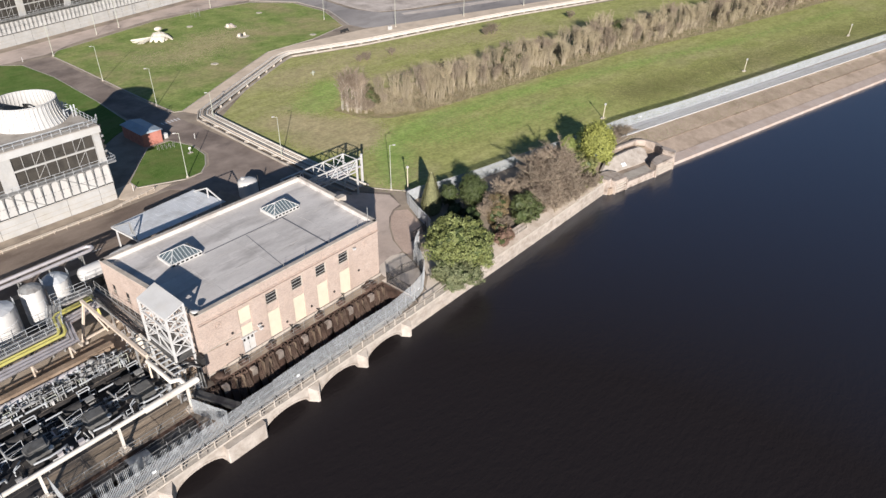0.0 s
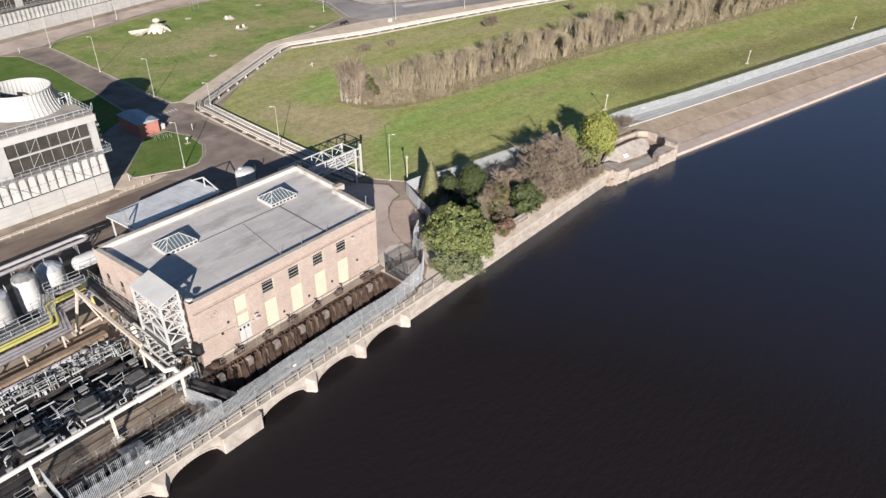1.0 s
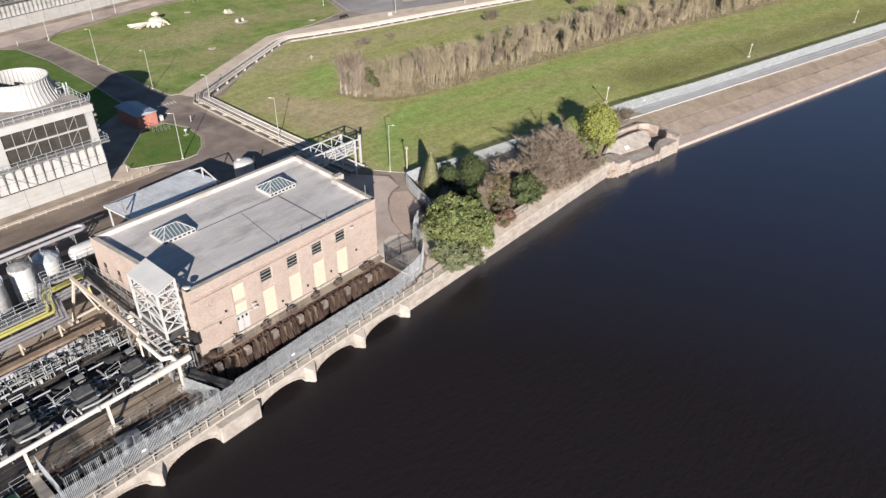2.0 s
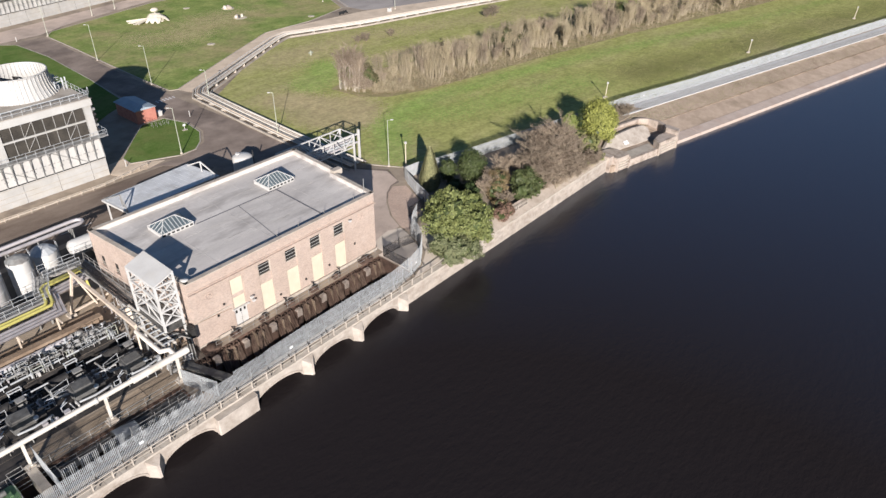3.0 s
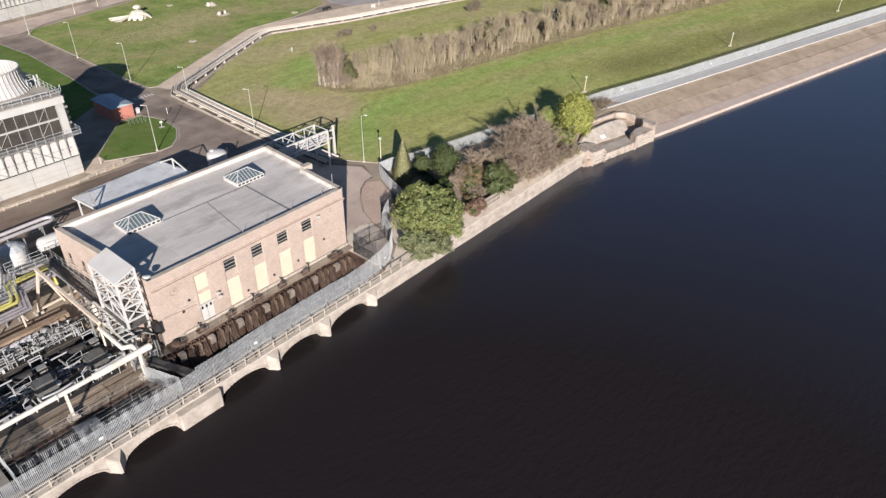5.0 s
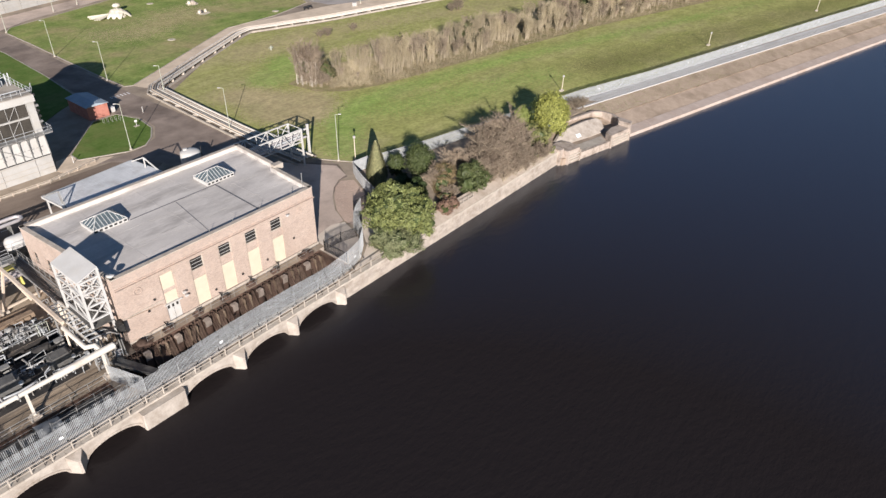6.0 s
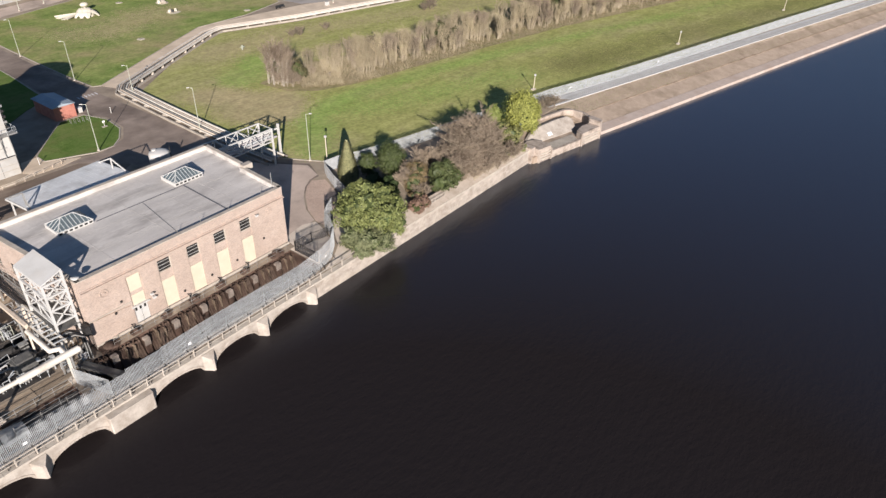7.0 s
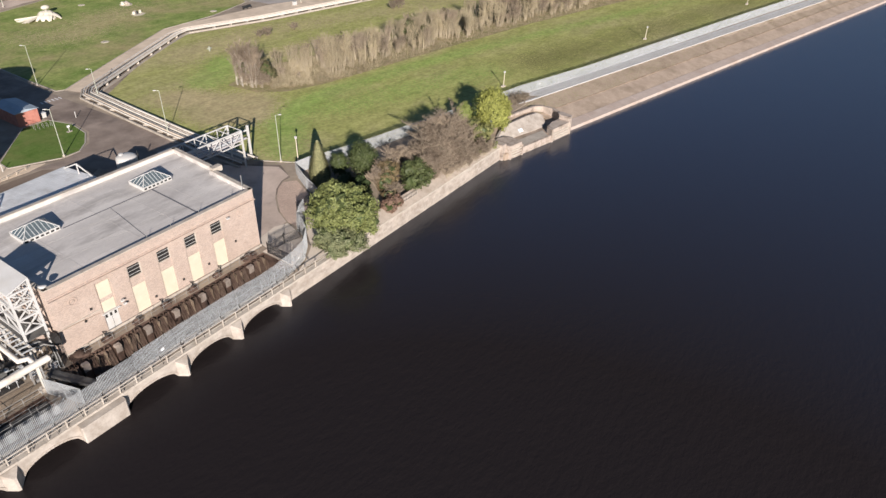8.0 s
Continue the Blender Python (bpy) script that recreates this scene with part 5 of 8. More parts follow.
for i in range(8):
    x = -42 + i * 4.6
    part("support", beam(beam(B(), (x, 13.0 + 0.02 * i, 3.1), (x, 16.9 + 0.02 * i, 3.1), 0.14, 0.18), (x, 15.0, 0), (x, 15.0, 3.05), 0.18), BEIGE, lpipe)
bund = part("bund_wall", box(box(B(), -46, -5.2, 13.4, 14.3, 0, 1.4, None), -46, -5.2, 14.3, 16.5, 0, 0.55), BROWN)
tagged(bund, "brown stained low concrete bund wall", "wall")
gantry = thing("beige_gantry", (-6.0, 17.5, 0), "beige steel gantry frame with a long inclined beam", "gantry")
part("post", beam(B(), (-7.2, 18.2, 0.1), (-5.55, 18.5, 5.6), 0.26), BEIGE, gantry)
part("post", beam(B(), (-3.8, 18.2, 0.1), (-5.5, 18.5, 5.5), 0.2), BEIGE, gantry)
part("girder", beam(B(), (-5.5, 19.2, 5.6), (-5.2, 3.6, 4.9), 0.36, 0.42), BEIGE, gantry, "long beige girder")
part("base_bar", beam(B(), (-7.3, 18.2, 0.45), (-2.0, 18.6, 0.55), 0.26), BEIGE, gantry)
part("brace", beam(B(), (-5.2, 3.8, 4.9), (-5.4, 3.4, 0.1), 0.2), BEIGE, gantry)
part("footing", box(B(), -7.7, -6.7, 17.7, 18.7, 0, 0.32), COPING, gantry)
yt = tagged(part("yellow_tank", lathe(B(), [(0.75, 0.0), (0.8, 0.2), (0.8, 2.0), (0.6, 2.4), (0.0, 2.55)], -2.3, 11.2, 16), BEIGE, smooth=True), "small cream-yellow tank beside the brick wall", "tank")

ladder = thing("ladder_frame", (-4.4, 3, 0), "pale ladder-like steel frame beside the girder", "steel frame")
for x in (-4.75, -3.55):
    part("stringer", beam(B(), (x, 8.5, 4.55), (x + 0.1, -1.6, 4.3), 0.2, 0.26), CREAM, ladder)
for i in range(11):
    y = 8.2 - i * 0.95
    part("rung", beam(B(), (-4.75, y, 4.6), (-3.45, y - 0.05, 4.6), 0.12, 0.1), GALV, ladder)
for y in (8.0, 3.2, -1.4):
    for x in (-4.7, -3.5):
        part("post", beam(B(), (x, y, 0.05), (x, y, 4.4), 0.16), GREY_STEEL, ladder)

# ---- long pale header pipe on posts ----
header_pipe = thing("header_pipe", (-20, -3.3, 0), "long pale cream header pipe carried on posts", "pipe")
part("pipe", rod(B(), (-46, -3.3, 3.9), (-3.0, -3.25, 3.9), 0.27, seg=14), CREAM, header_pipe, smooth=True)
part("sleeve", rod(B(), (-9.6, -3.28, 3.9), (-3.0, -3.25, 3.9), 0.40, seg=16), CREAM, header_pipe, smooth=True)
for x in (-46, -24.6, -13.6, -8.4, -3.05):
    part("flange", rod(B(), (x, -3.3, 3.9), (x + 0.14, -3.3, 3.9), 0.34, seg=14), WHITE, header_pipe)
for x in (-37.5, -29.2, -21.0, -12.7, -4.4):
    p = part("post", beam(B(), (x, -3.2, 0), (x, -3.25, 3.7), 0.28), CREAM, header_pipe)
    part("foot", box(box(B(), x - 0.6, x + 0.6, -3.55, -2.7, 0, 0.3), x - 0.4, x + 0.4, -3.45, -2.8, 0.3, 0.6), COPING, p)
part("branch", pipe(B(), [(-4.4, -3.2, 3.95), (-4.5, -2.2, 4.3), (-5.4, -1.9, 4.4), (-5.4, 3.4, 4.4)], 0.27, 12), CREAM, header_pipe, smooth=True)

# ---- pump deck ----
deck = part("pump_deck", box(B(), -46, -5.2, -0.1, 4.9, 0.0, 0.06), OIL_SHADE)
tagged(deck, "oily black concrete deck under the pumps", "deck", kind="structure")
part("oily_floor", box(B(), -46, -4.6, 9.75, 13.35, -0.04, 0.03), OIL_SHADE).name = "oily_floor"
tagged(bpy.data.objects["oily_floor"], "oily black concrete floor under the pipework", "floor", kind="structure")
plank_me = mesh_of("plank", box(B(), -2.0, 2.0, -0.19, 0.19, 0.0, 0.05), PLANK)
wood = thing("deck_boards", (-14, -1, 0.06), "weathered brown boards laid on the pump deck", "boards")
for i in range(4):
    for j in range(7):
        place("plank", plank_me, wood, at=pose(-18.6 + i * 4.15 + rng.uniform(-0.03, 0.03), -3.2 + j * 0.42, 0.012 + rng.uniform(0, 0.01), 0, 0, rng.uniform(-0.4, 0.4)))


def pump_set():
    p = thing("pump", (0, 0, 0), "dark grey electric pump with pale pipes on a plinth", "pump", "pumps on the deck")
    part("plinth", box(B(), -1.9, 1.7, -1.3, 1.3, 0.0, 0.35), OIL_SHADE, p)
    bm = prism(B(), [(-1.3, -0.9), (0.9, -0.9), (1.15, -0.5), (1.15, 0.6), (0.8, 0.95), (-1.1, 0.95), (-1.4, 0.5)], 0.35, 1.75)
    part("housing", bm, PUMP_GREY, p, "grey slab-topped motor housing")
    part("cover", prism(B(), [(-1.15, -0.7), (0.7, -0.75), (0.85, 0.55), (-1.0, 0.75)], 1.75, 1.95), PUMP_GREY, p)
    part("motor", rod(B(), (1.0, -0.2, 1.0), (2.1, -0.35, 1.0), 0.5, seg=14), DARK_STEEL, p, smooth=True)
    part("valve", lathe(B(), [(0.0, 1.0), (0.22, 1.1), (0.3, 1.3), (0.2, 1.5), (0.0, 1.56)], 1.0, -0.95, 10), GALV, p, smooth=True)
    part("suction_pipe", pipe(B(), [(-1.2, -1.4, 0.8), (0.4, -1.7, 0.85), (1.8, -1.55, 0.85), (2.4, -1.2, 0.7), (2.5, -1.0, 0.0)], 0.12, 8), GALV, p, "pale suction pipe", smooth=True)
    part("delivery_pipe", pipe(B(), [(-1.4, 0.6, 0.9), (-2.4, 0.8, 0.9), (-2.7, 1.6, 0.9), (-2.7, 3.6, 0.9)], 0.13, 8), GREY_STEEL, p, smooth=True)
    bm = B()
    for a, b in (((-2.9, 1.0, 0), (-2.9, 1.0, 2.2)), ((-0.9, 1.5, 0), (-0.9, 1.5, 2.2)), ((-2.9, 1.0, 2.2), (-0.9, 1.5, 2.2)), ((-2.9, 1.0, 1.2), (-0.9, 1.5, 1.2))):
        rod(bm, a, b, 0.035, seg=5)
    part("guard", bm, GALV, p, "thin tubular guard")
    for k in range(6):
        bm = B()
        a = (rng.uniform(1.6, 3.8), rng.uniform(-1.2, 1.4), 0.1)
        pipe(bm, [a, (a[0], a[1], rng.uniform(0.5, 1.2)), (a[0] + rng.uniform(0.4, 1.2), a[1] + rng.uniform(-0.5, 0.5), 0.9)], 0.07, 6)
        part("small_pipe", bm, GALV, p)
    return p


pump = pump_set()
pump.location = (-19.1, 3.0, 0.06)
for x, y, a in ((-12.7, 2.8, 0), (-6.9, 2.7, 4), (-25.5, 3.2, 0), (-32, 3.2, 0)):
    copy_thing(pump, spin(x, y, 0.06, a))


def manifold(seed):
    """A tangle of valves, headers and tubular frames."""
    r = random.Random(seed)
    p = thing("pipe_manifold", (0, 0, 0), "tangle of grey pipes, valves and tubular railings", "pipework", "pipe manifolds")
    for k in range(4):
        y = -1.1 + k * 0.75
        part("header", rod(B(), (-3.0, y, 0.5 + 0.3 * (k % 2)), (3.0, y, 0.5 + 0.3 * (k % 2)), 0.12 + 0.03 * k, seg=8), (GALV, GREY_STEEL, WHITE, GALV)[k], p, smooth=True)
    for k in range(15):
        x, y = r.uniform(-2.8, 2.8), r.uniform(-1.0, 0.8)
        part("riser", pipe(B(), [(x, y, 0.0), (x, y, r.uniform(1.0, 1.8)), (x + r.uniform(-0.7, 0.7), y + r.uniform(0.3, 0.9), r.uniform(0.9, 1.6)), (x, 1.4, 0.5)], r.uniform(0.03, 0.075), 6), (GALV, GREY_STEEL, DARK_STEEL)[k % 3], p)
    for k in range(6):
        x, y = r.uniform(-2.7, 2.7), r.uniform(-1.0, 1.0)
        part("valve_wheel", rod(B(), (x, y, 1.2), (x, y, 1.26), 0.25, seg=10), (DARK_STEEL, WHITE)[k % 2], p)
    for k in range(8):
        x, y, w, h = r.uniform(-3.0, 2.2), r.uniform(-1.4, 0.7), r.uniform(0.5, 1.4), r.uniform(0.9, 2.1)
        bm = B()
        for a, b in (((x, y, 0), (x, y, h)), ((x + w, y, 0), (x + w, y, h)), ((x, y, h), (x + w, y, h)), ((x, y, h * 0.55), (x + w, y, h * 0.55)), ((x, y, h), (x, y + r.uniform(0.4, 1.2), h * 0.8))):
            rod(bm, a, b, r.uniform(0.03, 0.05), seg=5)
        part("tube_frame", bm, (GALV, GREY_STEEL, LAMP_PAINT)[k % 3], p)
    part("vessel", rod(B(), (r.uniform(-2, 0), 0.4, 0.9), (r.uniform(0.8, 2), 0.6, 0.9), 0.35, seg=12), (GREY_STEEL, DARK_STEEL)[seed % 2], p, smooth=True)
    return p


for i, x in enumerate((-8.4, -14.7, -21.0, -27.3, -33.6)):
    m = manifold(20 + i)
    m.location = (x, 11.4, 0)


def clutter(x0, x1, y0, y1, z, seed, n, label):
    """Small pipes, posts, frames and boxes standing close together on a floor."""
    r = random.Random(seed)
    p = thing("pump_pipework", ((x0 + x1) / 2, (y0 + y1) / 2, z), label, "pipework", "small pipework")
    mats = (GALV, GREY_STEEL, WHITE, DARK_STEEL, DARK_STEEL, GREY_STEEL, LILAC)
    for i in range(n):
        x, y = r.uniform(x0, x1), r.uniform(y0, y1)
        k, m = r.random(), mats[r.randrange(7)]
        if k < 0.5:
            dx, dy = (r.uniform(0.6, 2.6), r.uniform(-0.15, 0.15)) if r.random() < 0.7 else (r.uniform(-0.15, 0.15), r.uniform(0.5, 1.6))
            h = r.uniform(0.25, 1.1)
            part("pipe", pipe(B(), [(x, y, z), (x, y, z + h), (x + dx, y + dy, z + h), (x + dx, y + dy, z)], r.uniform(0.035, 0.10), 6), m, p)
        elif k < 0.72:
            w, d, h = r.uniform(0.1, 0.3), r.uniform(0.1, 0.25), r.uniform(0.3, 0.9)
            part("cabinet", box(box(B(), x - w, x + w, y - d, y + d, z, z + h), x - w * 1.1, x + w * 1.1, y - d * 1.1, y + d * 1.1, z + h, z + h + 0.05), m, p)
        elif k < 0.86:
            part("valve", lathe(B(), [(0.10, z), (0.10, z + 0.5), (0.24, z + 0.56), (0.24, z + 0.66), (0.06, z + 0.72), (0.0, z + 0.9)], x, y, 9), m, p)
        else:
            bm = B()
            w, h = r.uniform(0.5, 1.2), r.uniform(0.8, 1.3)
            for a, b in (((x, y, z), (x, y, z + h)), ((x + w, y, z), (x + w, y, z + h)), ((x, y, z + h), (x + w, y, z + h)), ((x, y, z + h * 0.5), (x + w, y, z + h * 0.5))):
                rod(bm, a, b, 0.04, seg=5)
            part("tube_frame", bm, GALV, p)
    return p


clutter(-24, -5.6, 0.2, 1.2, 0.06, 61, 26, "small pale pipes and fittings between the pumps")
clutter(-24, -5.6, 3.6, 4.7, 0.06, 62, 30, "small grey pipes and boxes beside the sump")
clutter(-24, -5.0, 5.3, 9.4, -1.45, 63, 70, "dark oily fittings and pale pipes in the sump")
clutter(-24, -4.6, 9.9, 12.3, 0.0, 64, 70, "crowded pale pipework and valves beside the sump")
clutter(-4.4, -0.9, 6.5, 16.0, 0.0, 65, 45, "small pipes and boxes beside the brick wall")
clutter(-6.8, -1.0, -1.4, 3.0, 0.0, 66, 30, "dark pipework below the steel tower")
clutter(-24, -8.0, 19.4, 23.2, 0.0, 67, 40, "small pipes and fittings before the tanks")
pale = thing("pale_pipe", (-20, 13.0, 0), "pale grey pipe along the bund wall", "pipe")
part("pipe", rod(B(), (-46, 12.75, 0.95), (-9.4, 12.75, 0.95), 0.33, seg=12), LILAC, pale, smooth=True)
part("elbow", lathe(B(), [(0.3, 0.3), (0.55, 0.5), (0.6, 1.0), (0.45, 1.3), (0.0, 1.4)], -8.6, 12.6, 12), GREY_STEEL, pale, smooth=True)
for i in range(9):
    part("saddle", box(B(), -44 + i * 4.2, -43.6 + i * 4.2, 12.4, 13.1, 0.0, 0.65), CONCRETE, pale)
# dark machines standing in the sump
sump_rail = B()
for x0, x1 in ((-44, -4.6),):
    guard_rail(sump_rail, [(x0, 4.75), (x1, 4.75)], 0.06, 1.0, 2.2, 0.03)
tagged(part("sump_railing", sump_rail, GREY_STEEL), "grey tubular railing along the sump", "railing")
for i in range(6):
    x = -7.4 - i * 6.3
    m = thing("sump_machine", (x, 7.4, -1.45), "black oily machine with pale pipes in the sump", "machine", "machines in the sump")
    part("body", prism(B(), [(x - 1.6, 6.3), (x + 1.2, 6.3), (x + 1.5, 7.0), (x + 1.2, 8.4), (x - 1.4, 8.4)], -1.45, -0.1), DARK_STEEL, m)
    part("drum", rod(B(), (x - 1.0, 7.4, 0.1), (x + 1.0, 7.4, 0.1), 0.55, seg=14), DARK_STEEL, m, smooth=True)
    for k in range(3):
        part("pipe", rod(B(), (x - 2.9, 6.0 + k * 0.9, 0.0 + 0.1 * k), (x + 2.9, 6.0 + k * 0.9, 0.0 + 0.1 * k), 0.10, seg=8), (GREY_STEEL, DARK_STEEL, GALV)[k], m)
    part("box", box(B(), x + 1.6, x + 2.6, 7.0, 7.8, -1.45, 0.3), GREY_STEEL, m, "grey control box with a pale frame")
    bm = B()
    for a, b in (((x + 1.5, 8.9, 0.4), (x + 2.9, 8.9, 0.4)), ((x + 1.5, 9.4, 0.4), (x + 2.9, 9.4, 0.4)), ((x + 1.5, 8.9, 0.4), (x + 1.5, 9.4, 0.4)), ((x + 2.9, 8.9, 0.4), (x + 2.9, 9.4, 0.4)), ((x + 1.5, 8.9, -1.4), (x + 1.5, 8.9, 0.4)), ((x + 2.9, 9.4, -1.4), (x + 2.9, 9.4, 0.4))):
        rod(bm, a, b, 0.07, seg=5)
    part("frame", bm, GALV, m)
bm = B()
guard_rail(bm, [(-46, -3.65), (-5.0, -3.65)], 0.06, 1.05, 2.0, 0.03)
guard_rail(bm, [(-46, -4.6), (-5.0, -4.6)], -0.8, 1.05, 2.0, 0.03)
tagged(part("deck_railing", bm, GREY_STEEL), "double tubular railing along the deck edge", "railing")
tr = part("trench_walkway", box(box(B(), -20.2, -5.0, -5.2, -3.72, -0.9, -0.8), -20.2, -5.0, -8.2, -6.2, -1.6, -1.5), PUMP_GREY)
tagged(tr, "dark grey steel walkways in the trench", "walkway", kind="structure")
hoodb = B()
n, rows = 10, []
for i in range(9):
    u = i / 8
    rows.append([hoodb.verts.new((-13.7 + 2.5 * u, -5.5 + math.cos(math.pi * k / n) * 1.0, -0.4 + math.sin(math.pi * k / n) * 1.35 * (1 - 0.35 * u))) for k in range(n + 1)])
for a, b in zip(rows, rows[1:]):
    for k in range(n):
        hoodb.faces.new((a[k], a[k + 1], b[k + 1], b[k]))
bmesh.ops.solidify(hoodb, geom=hoodb.faces[:], thickness=0.04)
hd = tagged(part("arched_hood", hoodb, GALV, smooth=True), "arched pale sheet hood over the trench", "hood")
part("leg", box(box(B(), -13.7, -13.6, -6.5, -6.4, -1.55, -0.4), -13.7, -13.6, -4.6, -4.5, -0.85, -0.4), DARK_STEEL, hd)
palisade("palisade_fence", [(-4.6, -3.8), (-3.0, -8.7)], "short galvanised palisade beside the chute", 0.13, 0)
chute = tagged(part("conveyor_chute", box(box(B(), -0.5, 0.5, -4.2, 4.2, -0.25, 0.25, pose(-0.8, -4.6, -0.7, 12, 0, 30)), -0.7, -0.5, -4.2, 4.2, 0.2, 0.4, pose(-0.8, -4.6, -0.7, 12, 0, 30)), PUMP_GREY), "dark grey steel chute sloping into the pit", "chute")
part("trestle", beam(beam(B(), (-2.2, -1.9, -3.6), (-2.2, -1.9, -0.3), 0.2), (0.6, -6.6, -3.6), (0.6, -6.6, -1.3), 0.2), DARK_STEEL, chute)

# block, cross fence and machine at the end of the boards
foot = thing("concrete_block", (-21.1, -4.8, 0), "stained concrete block with a tubular railing above the pit", "concrete block")
part("body", box(B(), -21.6, -20.7, -6.9, -2.6, -1.5, 0.35), CONCRETE, foot)
bm = B()
guard_rail(bm, [(-21.7, -2.6), (-23.1, -2.6), (-23.1, -7.4)], -0.4, 1.1, 1.3, 0.04)
part("railing", bm, GREY_STEEL, foot, "grey tubular railing")
palisade("palisade_fence", [(-20.3, -2.4), (-20.3, -8.8)], "short galvanised palisade across the trench", 0.15, 0)
part("dark_floor", box(B(), -46, -20.4, -3.65, -0.2, -0.02, 0.04), OIL_SHADE).name = "oily_floor"
tagged(bpy.data.objects["oily_floor.001"], "oily black floor beyond the boards", "floor", kind="structure")
green = thing("green_machine", (-24.4, -5.0, -1.5), "faded green machine standing in the trench", "machine")
part("body", prism(B(), [(-25.8, -6.0), (-23.2, -6.0), (-23.0, -5.6), (-23.0, -4.4), (-23.3, -4.0), (-25.8, -4.0)], -1.5, 0.5), MACHINE_GREEN, green)
part("cover", box(B(), -25.4, -23.6, -5.6, -4.4, 0.5, 0.72), MACHINE_GREEN, green)
part("motor", rod(B(), (-25.0, -5.0, 0.95), (-24.0, -5.0, 0.95), 0.3, seg=12), PUMP_GREY, green, smooth=True)

# ---- white tanks behind the rack ----
def tank(x, y, r, h, cone, label, top_mat=WHITE):
    t = thing("storage_tank", (x, y, 0), label, "tank", "white tanks")
    part("shell", lathe(B(), [(r, 0.0), (r, h), (r * 0.98, h + 0.06)], x, y, 28), WHITE, t, smooth=True)
    part("roof", lathe(B(), [(r * 1.02, h), (r * 1.02, h + 0.12), (r * 0.55, h + cone * 0.75), (0.01, h + cone)], x, y, 12), top_mat, t)
    bm = B()
    for i in range(2):
        rod(bm, (x + r + 0.12, y - 0.25 + i * 0.5, 0), (x + r + 0.12, y - 0.25 + i * 0.5, h + 0.9), 0.035, seg=5)
    for i in range(int(h / 0.3)):
        rod(bm, (x + r + 0.12, y - 0.25, 0.3 + i * 0.3), (x + r + 0.12, y + 0.25, 0.3 + i * 0.3), 0.02, seg=4)
    part("ladder", bm, GALV, t)
    for z in (h * 0.33, h * 0.66):
        part("hoop", lathe(B(), [(r + 0.005, z), (r + 0.04, z + 0.03), (r + 0.04, z + 0.07), (r + 0.005, z + 0.1)], x, y, 28), SHEET, t)
    return t


# near-black sheet: the shadow round the tanks is put into the floor colour
tankyard = part("tank_floor", box(B(), -46, 4.5, 24.2, 34.9, -0.03, 0.02), OIL_SHADE)
tagged(tankyard, "black floor under the white tanks, standing in for bund shadow", "floor", kind="structure")
tank(-13.6, 25.6, 2.1, 5.4, 0.5, "white vertical storage tank with hoops", SHEET)
# grey top material stands in for the shaded facets of the cone
tank(-8.6, 27.6, 1.45, 5.2, 0.7, "tall white tank with its conical top greyed for shade", GREY_STEEL)
tank(-19.5, 25.6, 2.1, 5.4, 0.5, "white vertical storage tank with hoops", SHEET)
tank(-4.6, 30.4, 1.75, 3.4, 1.0, "white tank with a grey faceted cone roof", GALV)
ht = thing("horizontal_tank", (0.6, 30.6, 0), "white horizontal tank with rounded ends", "tank")
bm = B()
prof = [(0.0, -2.3), (0.7, -2.15), (1.1, -1.8), (1.2, -1.3), (1.2, 1.3), (1.1, 1.8), (0.7, 2.15), (0.0, 2.3)]
rings = [[bm.verts.new((0.9 + z, 30.8 + r * math.cos(a), 1.9 + r * math.sin(a))) for a in (2 * math.pi * i / 20 for i in range(20))] for r, z in prof]
for a, b in zip(rings, rings[1:]):
    for i in range(20):
        bm.faces.new((a[i], a[(i + 1) % 20], b[(i + 1) % 20], b[i]))
bmesh.ops.remove_doubles(bm, verts=bm.verts, dist=0.001)
part("shell", bm, WHITE, ht, smooth=True)
for dx in (-1.2, 1.2):
    part("saddle", box(B(), 0.9 + dx - 0.2, 0.9 + dx + 0.2, 29.9, 31.7, 0, 1.1), CONCRETE, ht)
ht2 = copy_thing(ht, spin(5.6, 31.2, 0, 10))
loop_pipe = thing("loop_pipe", (-5, 35.0, 0), "pair of pale pipes with a hairpin bend on trestles", "pipe")
part("pipe", pipe(B(), [(-46, 34.3, 3.4), (1.6, 35.6, 3.4), (2.5, 35.5, 3.4), (3.0, 35.0, 3.4), (2.9, 34.4, 3.4), (2.2, 34.1, 3.4), (-46, 32.9, 3.4)], 0.27, 10), LILAC, loop_pipe, smooth=True)
part("pipe", pipe(B(), [(-46, 33.6, 3.0), (1.0, 34.8, 3.0), (1.1, 34.8, 0.0)], 0.16, 8), GREY_STEEL, loop_pipe, smooth=True)
for i in range(11):
    x, y = -44 + i * 4.5, 33.62 + 0.027 * i * 4.5
    part("trestle", beam(beam(beam(B(), (x, y - 1.0, 2.95), (x, y + 1.0, 2.95), 0.16, 0.2), (x, y - 0.8, 0), (x, y - 0.8, 2.9), 0.14), (x, y + 0.8, 0), (x, y + 0.8, 2.9), 0.14), GREY_STEEL, loop_pipe)
vp = thing("valve_pipework", (-6.8, 27.6, 0), "cream valves and pipework between the tanks", "pipework")
for k in range(10):
    x = -7.4 + rng.uniform(-0.8, 0.9)
    y = 25.0 + k * 0.6
    part("pipe", pipe(B(), [(x, y, 0), (x, y, rng.uniform(1.5, 4)), (x + rng.uniform(-0.9, 0.9), y + rng.uniform(-0.8, 0.8), rng.uniform(1.5, 4)), (x + 0.9, y, 0.3)], rng.uniform(0.06, 0.16), 7), (BEIGE, WHITE, GALV)[k % 3], vp)

bm = B()
guard_rail(bm, [(-44, 49.2), (13, 49.2), (22, 51.2)], 0.0, 0.75, 2.0, 0.05)
